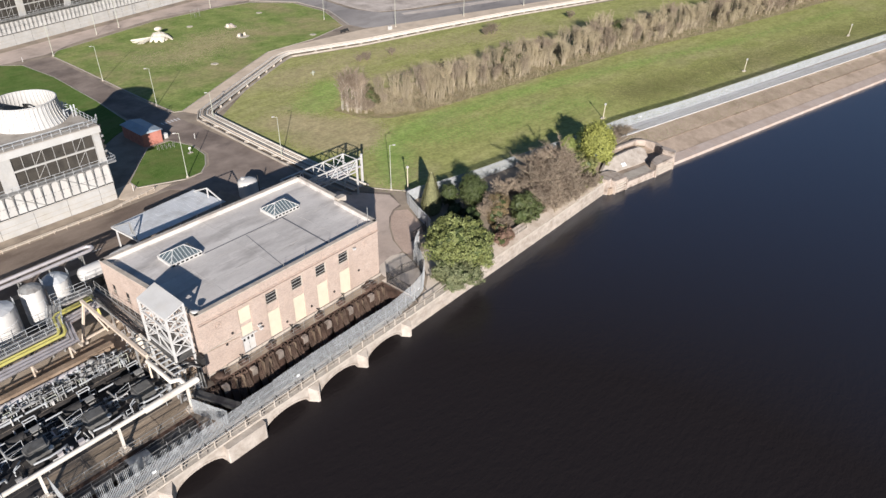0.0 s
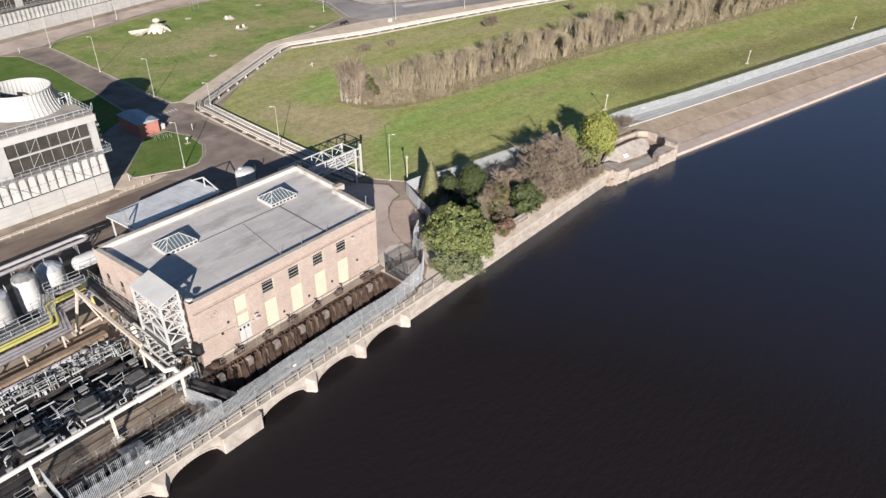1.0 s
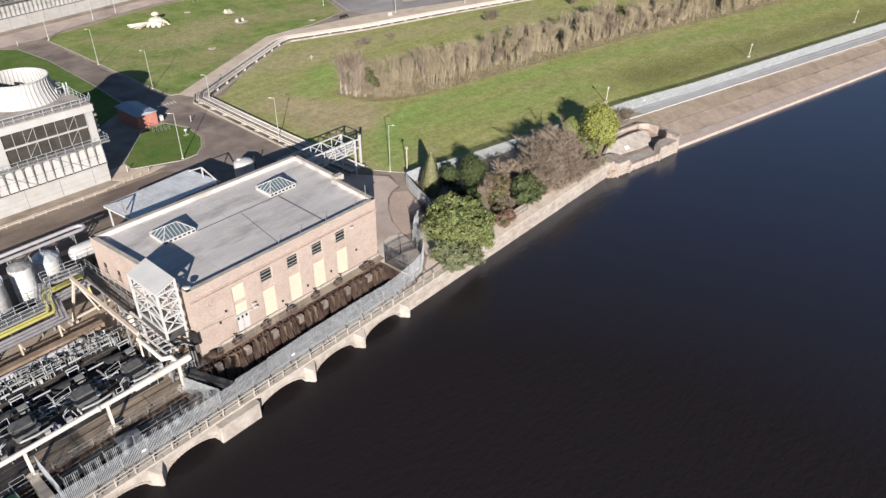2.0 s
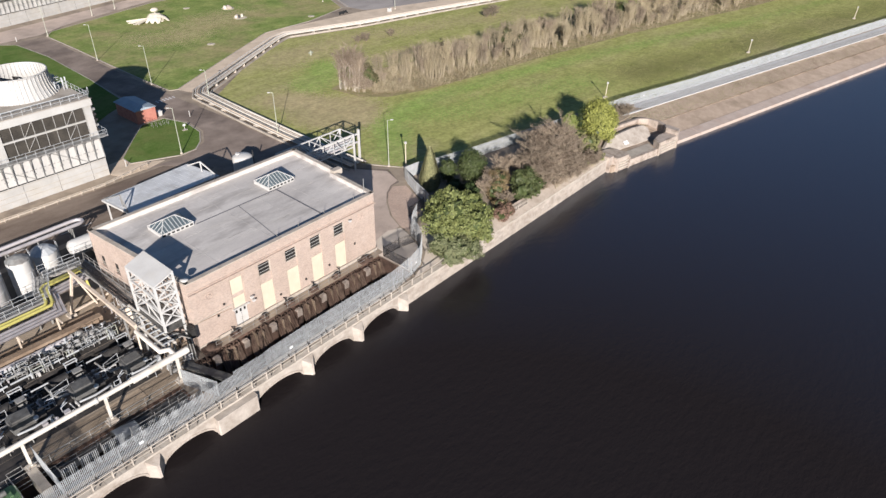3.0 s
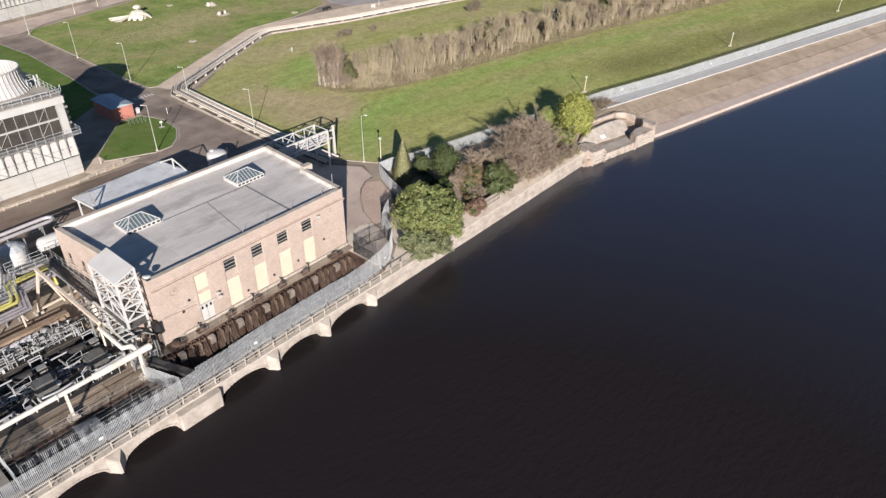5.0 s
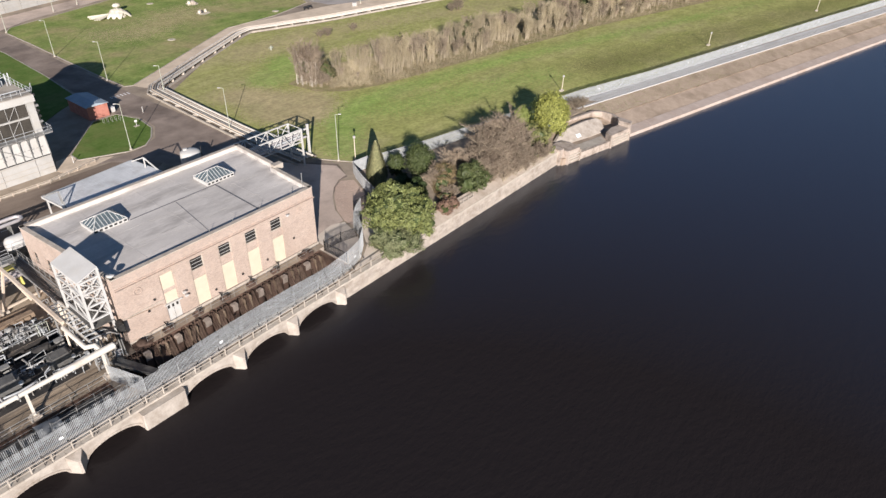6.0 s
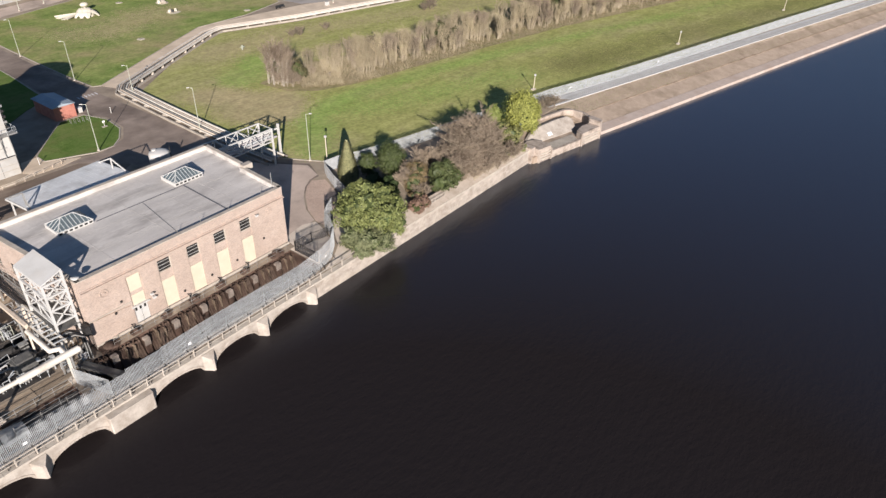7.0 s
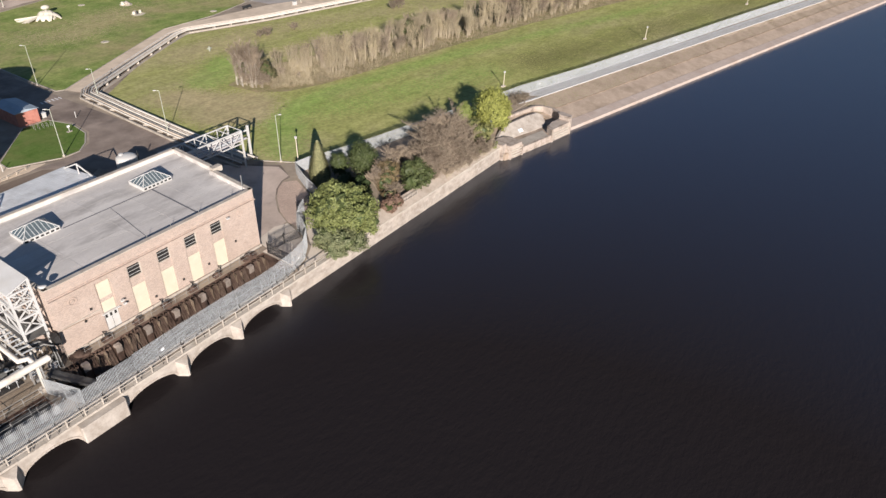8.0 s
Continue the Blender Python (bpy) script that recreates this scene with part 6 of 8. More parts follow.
tagged(part("road_barrier", bm, BEIGE), "low tan steel barrier along the road", "barrier")

# ---- canopy behind the pump house ----
can = thing("canopy", (14, 31, 0), "long pale sheet-roofed canopy on steel posts", "canopy")
poly = [(6.6, 34.9), (22.0, 36.3), (23.1, 28.7), (7.3, 27.9)]
part("roof", prism(B(), poly, 5.25, 5.37), SHEET, can, "pale grey flat roof sheets")
bm = B()
for i in range(16):
    u = (i + 0.5) / 16
    a, b = Vector(poly[0]).lerp(Vector(poly[1]), u), Vector(poly[3]).lerp(Vector(poly[2]), u)
    beam(bm, (a.x, a.y, 5.39), (b.x, b.y, 5.375), 0.02, 0.012)
part("roof_rib", bm, SHEET, can, kind="stuff")
for x, y in ((7.1, 34.6), (14.2, 35.1), (21.3, 35.8), (22.4, 29.2), (14.8, 28.7), (7.7, 28.4)):
    part("post", beam(B(), (x, y, 0), (x, y, 5.25), 0.2), WHITE, can)
for a, b in (((22.0, 32.0, 5.3), (22.0, 32.0, 7.1)), ((21.7, 35.8, 5.3), (22.0, 32.0, 7.1)), ((22.0, 32.0, 7.1), (22.7, 29.0, 5.4)), ((7.6, 30.4, 5.3), (7.6, 30.4, 7.4)), ((7.6, 30.4, 7.4), (7.3, 28.4, 5.4)), ((7.6, 30.4, 7.4), (6.9, 34.6, 5.4))):
    part("stay", beam(B(), a, b, 0.16), WHITE if a[0] > 10 else GREY_STEEL, can)
part("fascia", beam(beam(B(), (6.6, 34.9, 5.2), (22.0, 36.3, 5.2), 0.1, 0.34), (6.6, 34.9, 5.2), (7.3, 27.9, 5.2), 0.1, 0.34), WHITE, can)
wt = thing("white_tank", (32.7, 36.6, 0), "short white upright tank with a dark ladder behind the pump house", "tank")
part("shell", lathe(B(), [(1.8, 0.0), (1.8, 2.7), (1.7, 2.95), (1.25, 3.2), (0.5, 3.35), (0.0, 3.38)], 32.7, 36.6, 28), WHITE, wt, smooth=True)
bm = B()
for a0 in (-0.62, -0.40):
    rod(bm, (32.7 + 1.9 * math.cos(a0), 36.6 + 1.9 * math.sin(a0), 0), (32.7 + 1.9 * math.cos(a0), 36.6 + 1.9 * math.sin(a0), 3.7), 0.06, seg=5)
for k in range(9):
    rod(bm, (32.7 + 1.9 * math.cos(-0.62), 36.6 + 1.9 * math.sin(-0.62), 0.4 + 0.36 * k), (32.7 + 1.9 * math.cos(-0.40), 36.6 + 1.9 * math.sin(-0.40), 0.4 + 0.36 * k), 0.03, seg=4)
part("ladder", bm, DARK_STEEL, wt, "dark steel ladder")
part("manhole", lathe(B(), [(0.4, 3.2), (0.4, 3.5), (0.0, 3.55)], 32.2, 37.2, 12), WHITE, wt)
part("pipe", pipe(B(), [(34.4, 36.2, 0.5), (35.4, 36.0, 0.5), (35.6, 35.6, 0.5), (35.6, 35.0, 0.0)], 0.12, 8), GALV, wt, smooth=True)

# ---- pipe bridge ----
br = thing("pipe_bridge", (40, 23.4, 0), "white steel truss pipe bridge on a portal frame", "pipe bridge")
X0, X1 = 32.0, 46.3
for y in (21.7, 25.3):
    for z in (7.05, 4.7):
        part("chord", beam(B(), (X0, y, z), (X1, y, z), 0.18), WHITE, br)
    n = 6
    for i in range(n + 1):
        x = X0 + (X1 - X0) * i / n
        part("upright", beam(B(), (x, y, 4.7), (x, y, 7.05), 0.12), WHITE, br)
        if i < n:
            x2 = X0 + (X1 - X0) * (i + 1) / n
            part("diagonal", beam(B(), (x, y, 4.7 if i % 2 else 7.05), (x2, y, 7.05 if i % 2 else 4.7), 0.12), WHITE, br)
n = 6
for i in range(n + 1):
    x = X0 + (X1 - X0) * i / n
    for z in (4.7, 7.05):
        part("cross_beam", beam(B(), (x, 21.7, z), (x, 25.3, z), 0.12), WHITE, br)
for k in range(4):
    part("pipe", rod(B(), (X0, 22.2 + k * 0.85, 5.05), (X1 + 1.2, 22.2 + k * 0.85, 5.05), 0.18 + 0.04 * (k % 2), seg=10), (LILAC, GALV, LILAC, WHITE)[k], br)
for x, y in ((46.2, 21.7), (46.2, 25.3)):
    part("leg", beam(B(), (x, y, 0), (x, y, 7.0), 0.26), WHITE, br)
part("leg", beam(B(), (49.4, 23.9, 0), (49.4, 23.9, 6.4), 0.34), WHITE, br)
part("portal_beam", beam(B(), (46.2, 23.9, 5.6), (49.4, 23.9, 5.6), 0.26), WHITE, br)

# ---- pipe track at the edge of the lawn ----
track = thing("pipe_track", (70, 90, 0), "bank of cream and grey pipes on low concrete sleepers", "pipe track")
LINE = [(330, 38), (215.8, 69.3), (176, 80.2), (142, 87.8), (116, 92.9), (92.5, 100.0), (88.0, 98.8), (68.7, 88.0), (50.8, 77.8), (48.9, 75.2), (48.0, 58), (47.4, 43), (47.2, 31), (47.4, 22.5)]
for k, off in enumerate((-1.5, -0.95, -0.35, 0.25, 0.8, 1.4)):
    pts = offset_line(LINE, off)
    part("pipe", pipe(B(), [(x, y, 0.75 + 0.05 * (k % 2)) for x, y in pts], (0.16, 0.2, 0.13, 0.2, 0.16, 0.22)[k], 8), (CREAM, BEIGE, GREY_STEEL, CREAM, BEIGE, CREAM)[k], track, smooth=True)
slp = mesh_of("sleeper", box(B(), -0.15, 0.15, -1.95, 1.7, 0.0, 0.6), COPING)
for a, b in zip(LINE[1:], LINE[2:]):
    span = (Vector(b) - Vector(a)).length
    turn = math.degrees(math.atan2(b[1] - a[1], b[0] - a[0]))
    for i in range(int(span / 5.0)):
        p = along(a, b, i * 5.0 + 1.5)
        place("sleeper", slp, track, at=spin(p.x, p.y, 0.0, turn))
for off, w in ((2.2, 0.3), (-2.2, 0.3)):
    bm = B()
    pts = offset_line(LINE, off)
    for a, b in zip(pts, pts[1:]):
        beam(bm, (*a, 0.2), (*b, 0.2), w, 0.42)
    part("side_wall", bm, CONCRETE, track, "pale concrete side wall")

# ---- hut ----
hut = thing("hut", (33, 74.8, 0), "small red hut with a blue-grey flat roof", "hut")
HX, HY = (30.9, 35.2), (70.6, 79.0)
bm = B()
for x in (HX[0], HX[1] - 0.2):
    box(bm, x, x + 0.2, HY[0], HY[1], 0, 2.8)
for y in (HY[0], HY[1] - 0.2):
    box(bm, HX[0] + 0.2, HX[1] - 0.2, y, y + 0.2, 0, 2.8)
part("wall", bm, HUT_RED, hut)
bm = B()
vs = [bm.verts.new(c) for c in ((HX[0] - 0.3, HY[0] - 0.3, 2.8), (HX[1] + 0.3, HY[0] - 0.3, 2.8), (HX[1] + 0.3, HY[1] + 0.3, 2.8), (HX[0] - 0.3, HY[1] + 0.3, 2.8), (33.05, HY[0] - 0.3, 3.25), (33.05, HY[1] + 0.3, 3.25))]
for f in ((0, 4, 5, 3), (4, 1, 2, 5), (0, 1, 4), (3, 5, 2), (0, 3, 2, 1)):
    bm.faces.new([vs[i] for i in f])
part("roof", bm, HUT_ROOF, hut)
part("door", box(B(), 33.6, 34.5, HY[0] - 0.03, HY[0] + 0.02, 0.05, 2.05), HUT_RED, hut, "red door")
part("window", box(B(), 31.6, 32.7, HY[0] - 0.03, HY[0] + 0.02, 1.1, 2.0), HUT_RED, hut)
bn = tagged(part("bin", lathe(B(), [(0.4, 0), (0.45, 0.9), (0.3, 1.1), (0.0, 1.15)], 36.6, 72.2, 12), WHITE, smooth=True), "white bin beside the hut", "bin")

rack2 = thing("cycle_rack", (33.6, 66.7, 0.07), "row of grey tubular hoops on the lawn beside the hut", "cycle rack")
for k in range(5):
    x, y = 32.1 + k * 0.75, 67.1 - k * 0.2
    part("hoop", pipe(B(), [(x, y - 0.35, 0.05), (x, y - 0.35, 0.8), (x + 0.1, y - 0.2, 0.95), (x + 0.1, y + 0.2, 0.95), (x, y + 0.35, 0.8), (x, y + 0.35, 0.05)], 0.035, 6), GREY_STEEL, rack2)
notice = thing("notice_post", (35.7, 60.9, 0.07), "small white notice board on a short post", "sign")
part("post", rod(B(), (35.7, 60.9, 0.05), (35.7, 60.9, 1.3), 0.06, seg=8), WHITE, notice)
part("board", box(B(), 35.45, 35.95, 60.86, 60.94, 0.95, 1.35), SIGN, notice, "blank white board")
part("foot", box(B(), 35.2, 36.2, 60.6, 61.2, 0.05, 0.16), CONCRETE, notice)
bin_box = thing("white_cabinet", (36.5, 71.8, 0), "small white cabinet beside the red hut", "cabinet")
part("body", box(B(), 36.1, 36.9, 71.4, 72.2, 0.08, 1.0), WHITE, bin_box)
part("roof", box(B(), 36.05, 36.95, 71.35, 72.25, 1.0, 1.06), SHEET, bin_box)
part("plinth", box(B(), 36.15, 36.85, 71.45, 72.15, 0.0, 0.08), CONCRETE, bin_box)

# ---- lamp posts ----
def lamp(h, turn_out):
    p = thing("street_lamp", (0, 0, 0), "tall slim pale lamp post with a short arm", "street lamp", "lamp posts")
    part("post", rod(rod(B(), (0, 0, 0), (0, 0, 1.4), 0.11, 0.10, 8), (0, 0, 1.4), (0, 0, h), 0.075, 0.05, 8), LAMP_PAINT, p)
    part("arm", rod(B(), (0, 0, h - 0.05), (0.7, 0, h + 0.05), 0.035, 0.03, 6), LAMP_PAINT, p)
    part("lantern", box(B(), 0.55, 1.05, -0.1, 0.1, h + 0.0, h + 0.12), WHITE, p, "flat pale lantern")
    part("base", box(B(), -0.22, 0.22, -0.22, 0.22, 0, 0.25), COPING, p)
    return p


first = lamp(9.06, 0)
first.location = (29.1, 51.4, 0.07)
first.rotation_euler = (0, 0, radians(140))
for x, y, a in ((46.4, 44.4, 140), (51.4, 18.3, -45), (45.6, 117.6, 160), (45.4, 90.7, 140), (46.7, 148.8, 120), (74.7, 164.6, -60), (65.8, 161.6, -60), (126.7, 123.4, 30),
                (136.3, 98.8, 60), (162.9, 91.2, 60), (190, 84.5, 60), (110, 166, -60)):
    copy_thing(first, spin(x, y, 0.05, a))


short = lamp(6.4, 0)
short.location, short.rotation_euler = (49.4, 73.0, 0.05), (0, 0, radians(140))


def bank_post(x, y, h, lean):
    p = thing("short_post", (x, y, 0), "short cream post with a bracket beside the fence", "post", "short posts")
    part("post", rod(B(), (x, y, 0), (x + lean, y - lean, h), 0.10, 0.08, 8), BOARD, p)
    part("head", box(B(), x + lean - 0.16, x + lean + 0.16, y - lean - 0.16, y - lean + 0.16, h - 0.1, h + 0.3), WHITE, p)
    part("base", box(B(), x - 0.5, x + 0.5, y - 0.35, y + 0.35, 0, 0.4), COPING, p)


for x, y, h, l in ((109.9, 6.3, 3.5, 0.1), (167.4, -5.6, 3.4, 0.1), (227.4, -17.6, 3.6, 0.1), (53.1, 15.6, 4.9, 0.0)):
    bank_post(x, y, h, l)

# ---- pale sculptures and stones on the lawn ----
sculpt = B()
for ring, n in ((0, 13), (1, 9)):
    for i in range(n):
        a = 2 * math.pi * (i + 0.5 * ring) / n
        ln = rng.uniform(3.0, 4.4) * (1 - 0.3 * ring)
        way = Vector((math.cos(a), math.sin(a), 0))
        rows = []
        for k in range(7):
            u = k / 6
            w = 1.25 * math.sin(math.pi * min(1, u * 0.85 + 0.12))
            c = Vector((76.4, 142.4, 0.5)) + way * ln * u + Vector((0, 0, (2.6 + 0.5 * ring) * math.sin(math.pi * (0.25 + u * 0.62)) - 1.6))
            side = Vector((-way.y, way.x, 0)) * w
            rows.append([sculpt.verts.new(c + side * t + Vector((0, 0, h))) for t, h in ((-1, -0.2), (0, 0.12), (1, -0.2), (0, -0.45))])
        for p, q in zip(rows, rows[1:]):
            for k in range(4):
                sculpt.faces.new((p[k], p[(k + 1) % 4], q[(k + 1) % 4], q[k]))
        sculpt.faces.new(rows[-1])
        sculpt.faces.new(rows[0][::-1])
bmesh.ops.create_icosphere(sculpt, subdivisions=2, radius=1.5, matrix=Matrix.Translation((76.4, 142.4, 0.8)))
for i in range(9):
    a = radians(150 + i * 8)
    rod(sculpt, (74.5, 143, 0.8), (74.5 + 6.5 * math.cos(a), 143 + 6.5 * math.sin(a), 0.5 + 0.1 * (i % 3)), 0.32, 0.14, 6)
rod(sculpt, (77.6, 144.6, 0.4), (78.0, 145.6, 2.0), 0.3, 0.25, 8)
bmesh.ops.create_icosphere(sculpt, subdivisions=2, radius=0.9, matrix=Matrix.Translation((78.0, 145.6, 2.3)) @ Matrix.Diagonal((1.4, 1.0, 0.75, 1)))
tagged(part("lawn_sculpture", sculpt, SCULPT), "large cream flower-like sculpture on the lawn", "sculpture")
for cx, cy in ((99.6, 138.8), (95.4, 126.2)):
    st = thing("stone_group", (cx, cy, 0.05), "group of pale stones on a sandy patch in the lawn", "stones", "stone groups")
    part("sand_patch", prism(B(), [(cx + 2.2 * math.cos(a) * rng.uniform(0.8, 1.1), cy + 2.2 * math.sin(a) * rng.uniform(0.8, 1.1)) for a in (k * 0.6283 for k in range(10))], 0.0, 0.1), BOARD, st)
    for k in range(5):
        bm = B()
        bmesh.ops.create_icosphere(bm, subdivisions=2, radius=rng.uniform(0.4, 0.8), matrix=Matrix.Translation((cx + rng.uniform(-1.3, 1.3), cy + rng.uniform(-1.3, 1.3), 0.4)))
        for v in bm.verts:
            v.co += Vector(noise.noise_vector(v.co * 1.7)) * 0.25
        part("stone", bm, (SCULPT, STONE, DARK_STEEL)[k % 3], st)
for x, y in ((73.3, 108.5), (111.6, 111.5), (117.2, 147.1), (90.6, 148.6)):
    cover = tagged(part("inspection_cover", lathe(B(), [(1.1, 0.05), (1.05, 0.12), (0.7, 0.14), (0.01, 0.14)], x, y, 14), BOARD), "pale round inspection cover in the lawn", "cover", "inspection covers")
    part("lid", lathe(B(), [(0.5, 0.15), (0.48, 0.19), (0.01, 0.2)], x, y, 10), CONCRETE, cover)
for x, y in ((97.2, 158.0), (99.4, 158.5)):
    fr = thing("goal_frame", (x, y, 0), "slim grey tubular frame at the edge of the lawn", "frame", "tubular frames")
    part("frame", pipe(B(), [(x, y, 0.05), (x, y, 2.6), (x + 1.4, y, 2.6), (x + 1.4, y, 0.05)], 0.05, 6), GREY_STEEL, fr)
    part("crossbar", rod(B(), (x, y, 1.3), (x + 1.4, y, 1.3), 0.04), GREY_STEEL, fr)
stump = thing("marker_post", (85.3, 80.5, 0.05), "short grey-green marker post on the lawn", "post")
part("post", box(B(), 85.15, 85.45, 80.35, 80.65, 0.05, 1.3), LAMP_PAINT, stump)
part("arm", box(B(), 84.6, 86.0, 80.42, 80.58, 0.7, 0.9), LAMP_PAINT, stump)
for x, y in ((119.6, 106.2), (121.4, 106.4)):
    bs = thing("bench", (x, y, 0), "dark slatted bench beside the footway", "bench", "benches")
    for k in range(3):
        part("slat", box(B(), x - 0.9, x + 0.9, y - 0.25 + k * 0.18, y - 0.12 + k * 0.18, 0.42, 0.46), DARK_STEEL, bs)
    part("backrest", box(B(), x - 0.9, x + 0.9, y + 0.3, y + 0.35, 0.55, 0.95), DARK_STEEL, bs)
    for dx in (-0.75, 0.75):
        part("leg", box(B(), x + dx - 0.05, x + dx + 0.05, y - 0.25, y + 0.33, 0.0, 0.42), DARK_STEEL, bs)
wb = thing("white_cabinet", (132.6, 97.6, 0), "plain white metal roadside cabinet", "cabinet")
part("body", box(B(), 132.0, 133.2, 97.3, 98.1, 0.1, 1.1), WHITE, wb)
part("roof", box(B(), 131.95, 133.25, 97.25, 98.15, 1.1, 1.16), WHITE, wb)
part("plinth", box(B(), 131.8, 133.4, 97.2, 98.2, 0, 0.1), CONCRETE, wb)
for x, y in ((38.6, 149.6), (36.4, 73.4), (40.4, 66.6), (19.4, 54.0)):
    bo = thing("bollard", (x, y, 0), "short white bollard beside the road", "bollard", "bollards")
    part("shaft", rod(B(), (x, y, 0.03), (x, y, 1.15), 0.08, 0.07, 8), WHITE, bo)
    part("cap", lathe(B(), [(0.12, 1.15), (0.13, 1.25), (0.0, 1.33)], x, y, 8), WHITE, bo)

# ---- cooling towers ----
def cooling_tower(length, base, turn, stacks, label, depth=16.0):
    """Front face on the local line y = 0 from x = -length to 0."""
    ct = thing("cooling_tower", base, label, "cooling tower", "cooling towers")
    t = spin(base[0], base[1], base[2], turn)
    L = length

    def P(name, bm, mat, parent=ct, lab="", smooth=False, kind=""):
        bm.transform(t)
        return part(name, bm, mat, parent, lab, smooth, kind)
    P("basin", box(B(), -L, 0, 0, depth, -0.2, 3.3), CLADDING, lab="pale concrete basin wall")
    bm = B()
    for z in (1.0, 1.9, 3.1):
        box(bm, -L, 0.03, -0.03, depth, z, z + 0.07)
    P("basin_groove", bm, CONCRETE)
    n = int(L / 5.6)
    bm = B()
    for i in range(n):
        box(bm, -i * 5.6 - 2.8, -i * 5.6 - 2.76, -0.02, 0.0, 0.05, 3.3)
    P("basin_joint", bm, DARK_STEEL, kind="stuff")
    P("dark_joint", box(B(), -L, 0.01, 0.05, depth, 3.3, 3.5), BLACK)
    P("cladding_core", box(B(), -L, -0.1, 0.55, depth - 0.3, 3.5, 13.0), SLAT, lab="dark inner fill of the tower")
    n = int(L / 1.47)
    for i in range(n):
        x = -(i + 1) * 1.47
        bm = B()
        vs = [bm.verts.new(c) for c in ((x + 0.03, 0.02, 3.5), (x + 1.44, 0.02, 3.5), (x + 1.44, 0.42, 7.3), (x + 0.03, 0.42, 7.3), (x + 0.03, 0.1, 3.5), (x + 1.44, 0.1, 3.5), (x + 1.44, 0.52, 7.3), (x + 0.03, 0.52, 7.3))]
        for f in ((0, 1, 2, 3), (7, 6, 5, 4), (0, 3, 7, 4), (1, 5, 6, 2), (3, 2, 6, 7), (0, 4, 5, 1)):
            bm.faces.new([vs[k] for k in f])
        P("cladding_panel", bm, PANEL)
    for i in range(n + 1):
        x = -i * 1.47
        P("cladding_post", beam(B(), (x, -0.12, 3.4), (x, 0.28, 7.4), 0.10, 0.12), GREY_STEEL)
        if i % 6 == 2:
            P("brace", beam(B(), (x, 0.0, 3.6), (x - 5.88, 0.3, 7.2), 0.10, 0.12), GREY_STEEL)
        if i:
            bm2 = B()
            for a, b, z in ((-0.5, 0.0, 5.2), (-0.22, 0.0, 4.5)):
                beam(bm2, (x + a, -0.14, z - b), (x - a, -0.1, z + b), 0.07, 0.08)
            beam(bm2, (x, -0.12, 4.3), (x, -0.04, 7.2), 0.07, 0.08)
            beam(bm2, (x - 0.45, -0.05, 7.15), (x, 0.0, 6.75), 0.05, 0.07)
            beam(bm2, (x + 0.45, -0.05, 7.15), (x, 0.0, 6.75), 0.05, 0.07)
            P("cladding_bracket", bm2, GREY_STEEL)
    P("walkway", box(B(), -L, 1.1, -1.1, 0.6, 7.45, 7.6), GREY_STEEL, lab="grey walkway along the tower")
    P("walkway_railing", guard_rail(B(), [(-L, -1.05), (1.05, -1.05), (1.05, 4)], 7.6, 1.05, 1.5, 0.035), GALV)
    # dark slatted openings between pale pillars
    x = -1.3
    while x > -L + 4:
        w = min(13.3, x + L - 1)
        nb = 8
        for k in range(nb):
            for z0, z1 in ((8.3, 10.42), (10.7, 13.0)):
                bm = B()
                xa, xb = x - w * (k + 1) / nb + 0.06, x - w * k / nb - 0.06
                box(bm, xa, xb, 0.35, 0.5, z0, z1)
                for j in range(7):
                    z = z0 + 0.1 + j * (z1 - z0 - 0.1) / 7
                    beam(bm, (xa, 0.30, z), (xb, 0.30, z), 0.14, 0.04)
                P("slat_panel", bm, SLAT)
        for k in range(nb + 1):
            P("mullion", beam(B(), (x - w * k / nb, 0.22, 8.2), (x - w * k / nb, 0.22, 13.05), 0.07), CLADDING)
        for k in (1, 5):
            P("brace", beam(B(), (x - w * k / nb, 0.16, 13.0), (x - w * (k + 1) / nb, 0.16, 10.6), 0.06), CLADDING)
            P("brace", beam(B(), (x - w * k / nb, 0.16, 10.5), (x - w * (k + 1) / nb, 0.16, 8.3), 0.06), CLADDING)
        P("mid_beam", box(B(), x - w, x, 0.1, 0.4, 10.42, 10.7), CLADDING)
        P("pillar", box(B(), x - w - 2.2, x - w, 0.1, 0.9, 7.6, 13.05), CLADDING)
        x -= w + 2.2
    P("pillar", box(B(), -1.2, 0.0, 0.1, 0.9, 7.6, 13.05), CLADDING)
    P("end_wall", box(B(), -0.1, 0.0, 0.6, depth, 3.5, 13.05), CLADDING)
    P("fascia", box(B(), -L, 0.2, -0.25, depth + 0.2, 13.05, 14.2), PANEL, lab="deep pale fascia beam")
    P("deck", box(B(), -L, 0.1, -0.1, depth, 14.2, 14.3), CONCRETE, lab="grey roof deck")
    P("deck_railing", guard_rail(guard_rail(B(), [(-L, 0.1), (0.0, 0.1), (0.0, depth)], 14.3, 1.05, 1.5, 0.035), [(-L, 1.6), (-1.5, 1.6)], 14.3, 0.6, 2.0, 0.035), GALV)
    bm = B()
    for k in range(7):
        y, z = depth * 0.15 + k * 1.5, 14.3 - k * 1.9
        if z > 2:
            beam(bm, (0.7, y, z), (0.7, y + 1.5, z - 1.9), 0.9, 0.12)
            rod(bm, (1.15, y, z + 1.0), (1.15, y + 1.5, z - 0.9), 0.05, seg=5)
            rod(bm, (1.15, y, z), (1.15, y, z + 1.0), 0.05, seg=5)
    for y in (0.3, 0.75):
        P("cable_tray", beam(B(), (0.2, y, 14.2), (0.25, y, 7.7), 0.16, 0.12), DARK_STEEL)
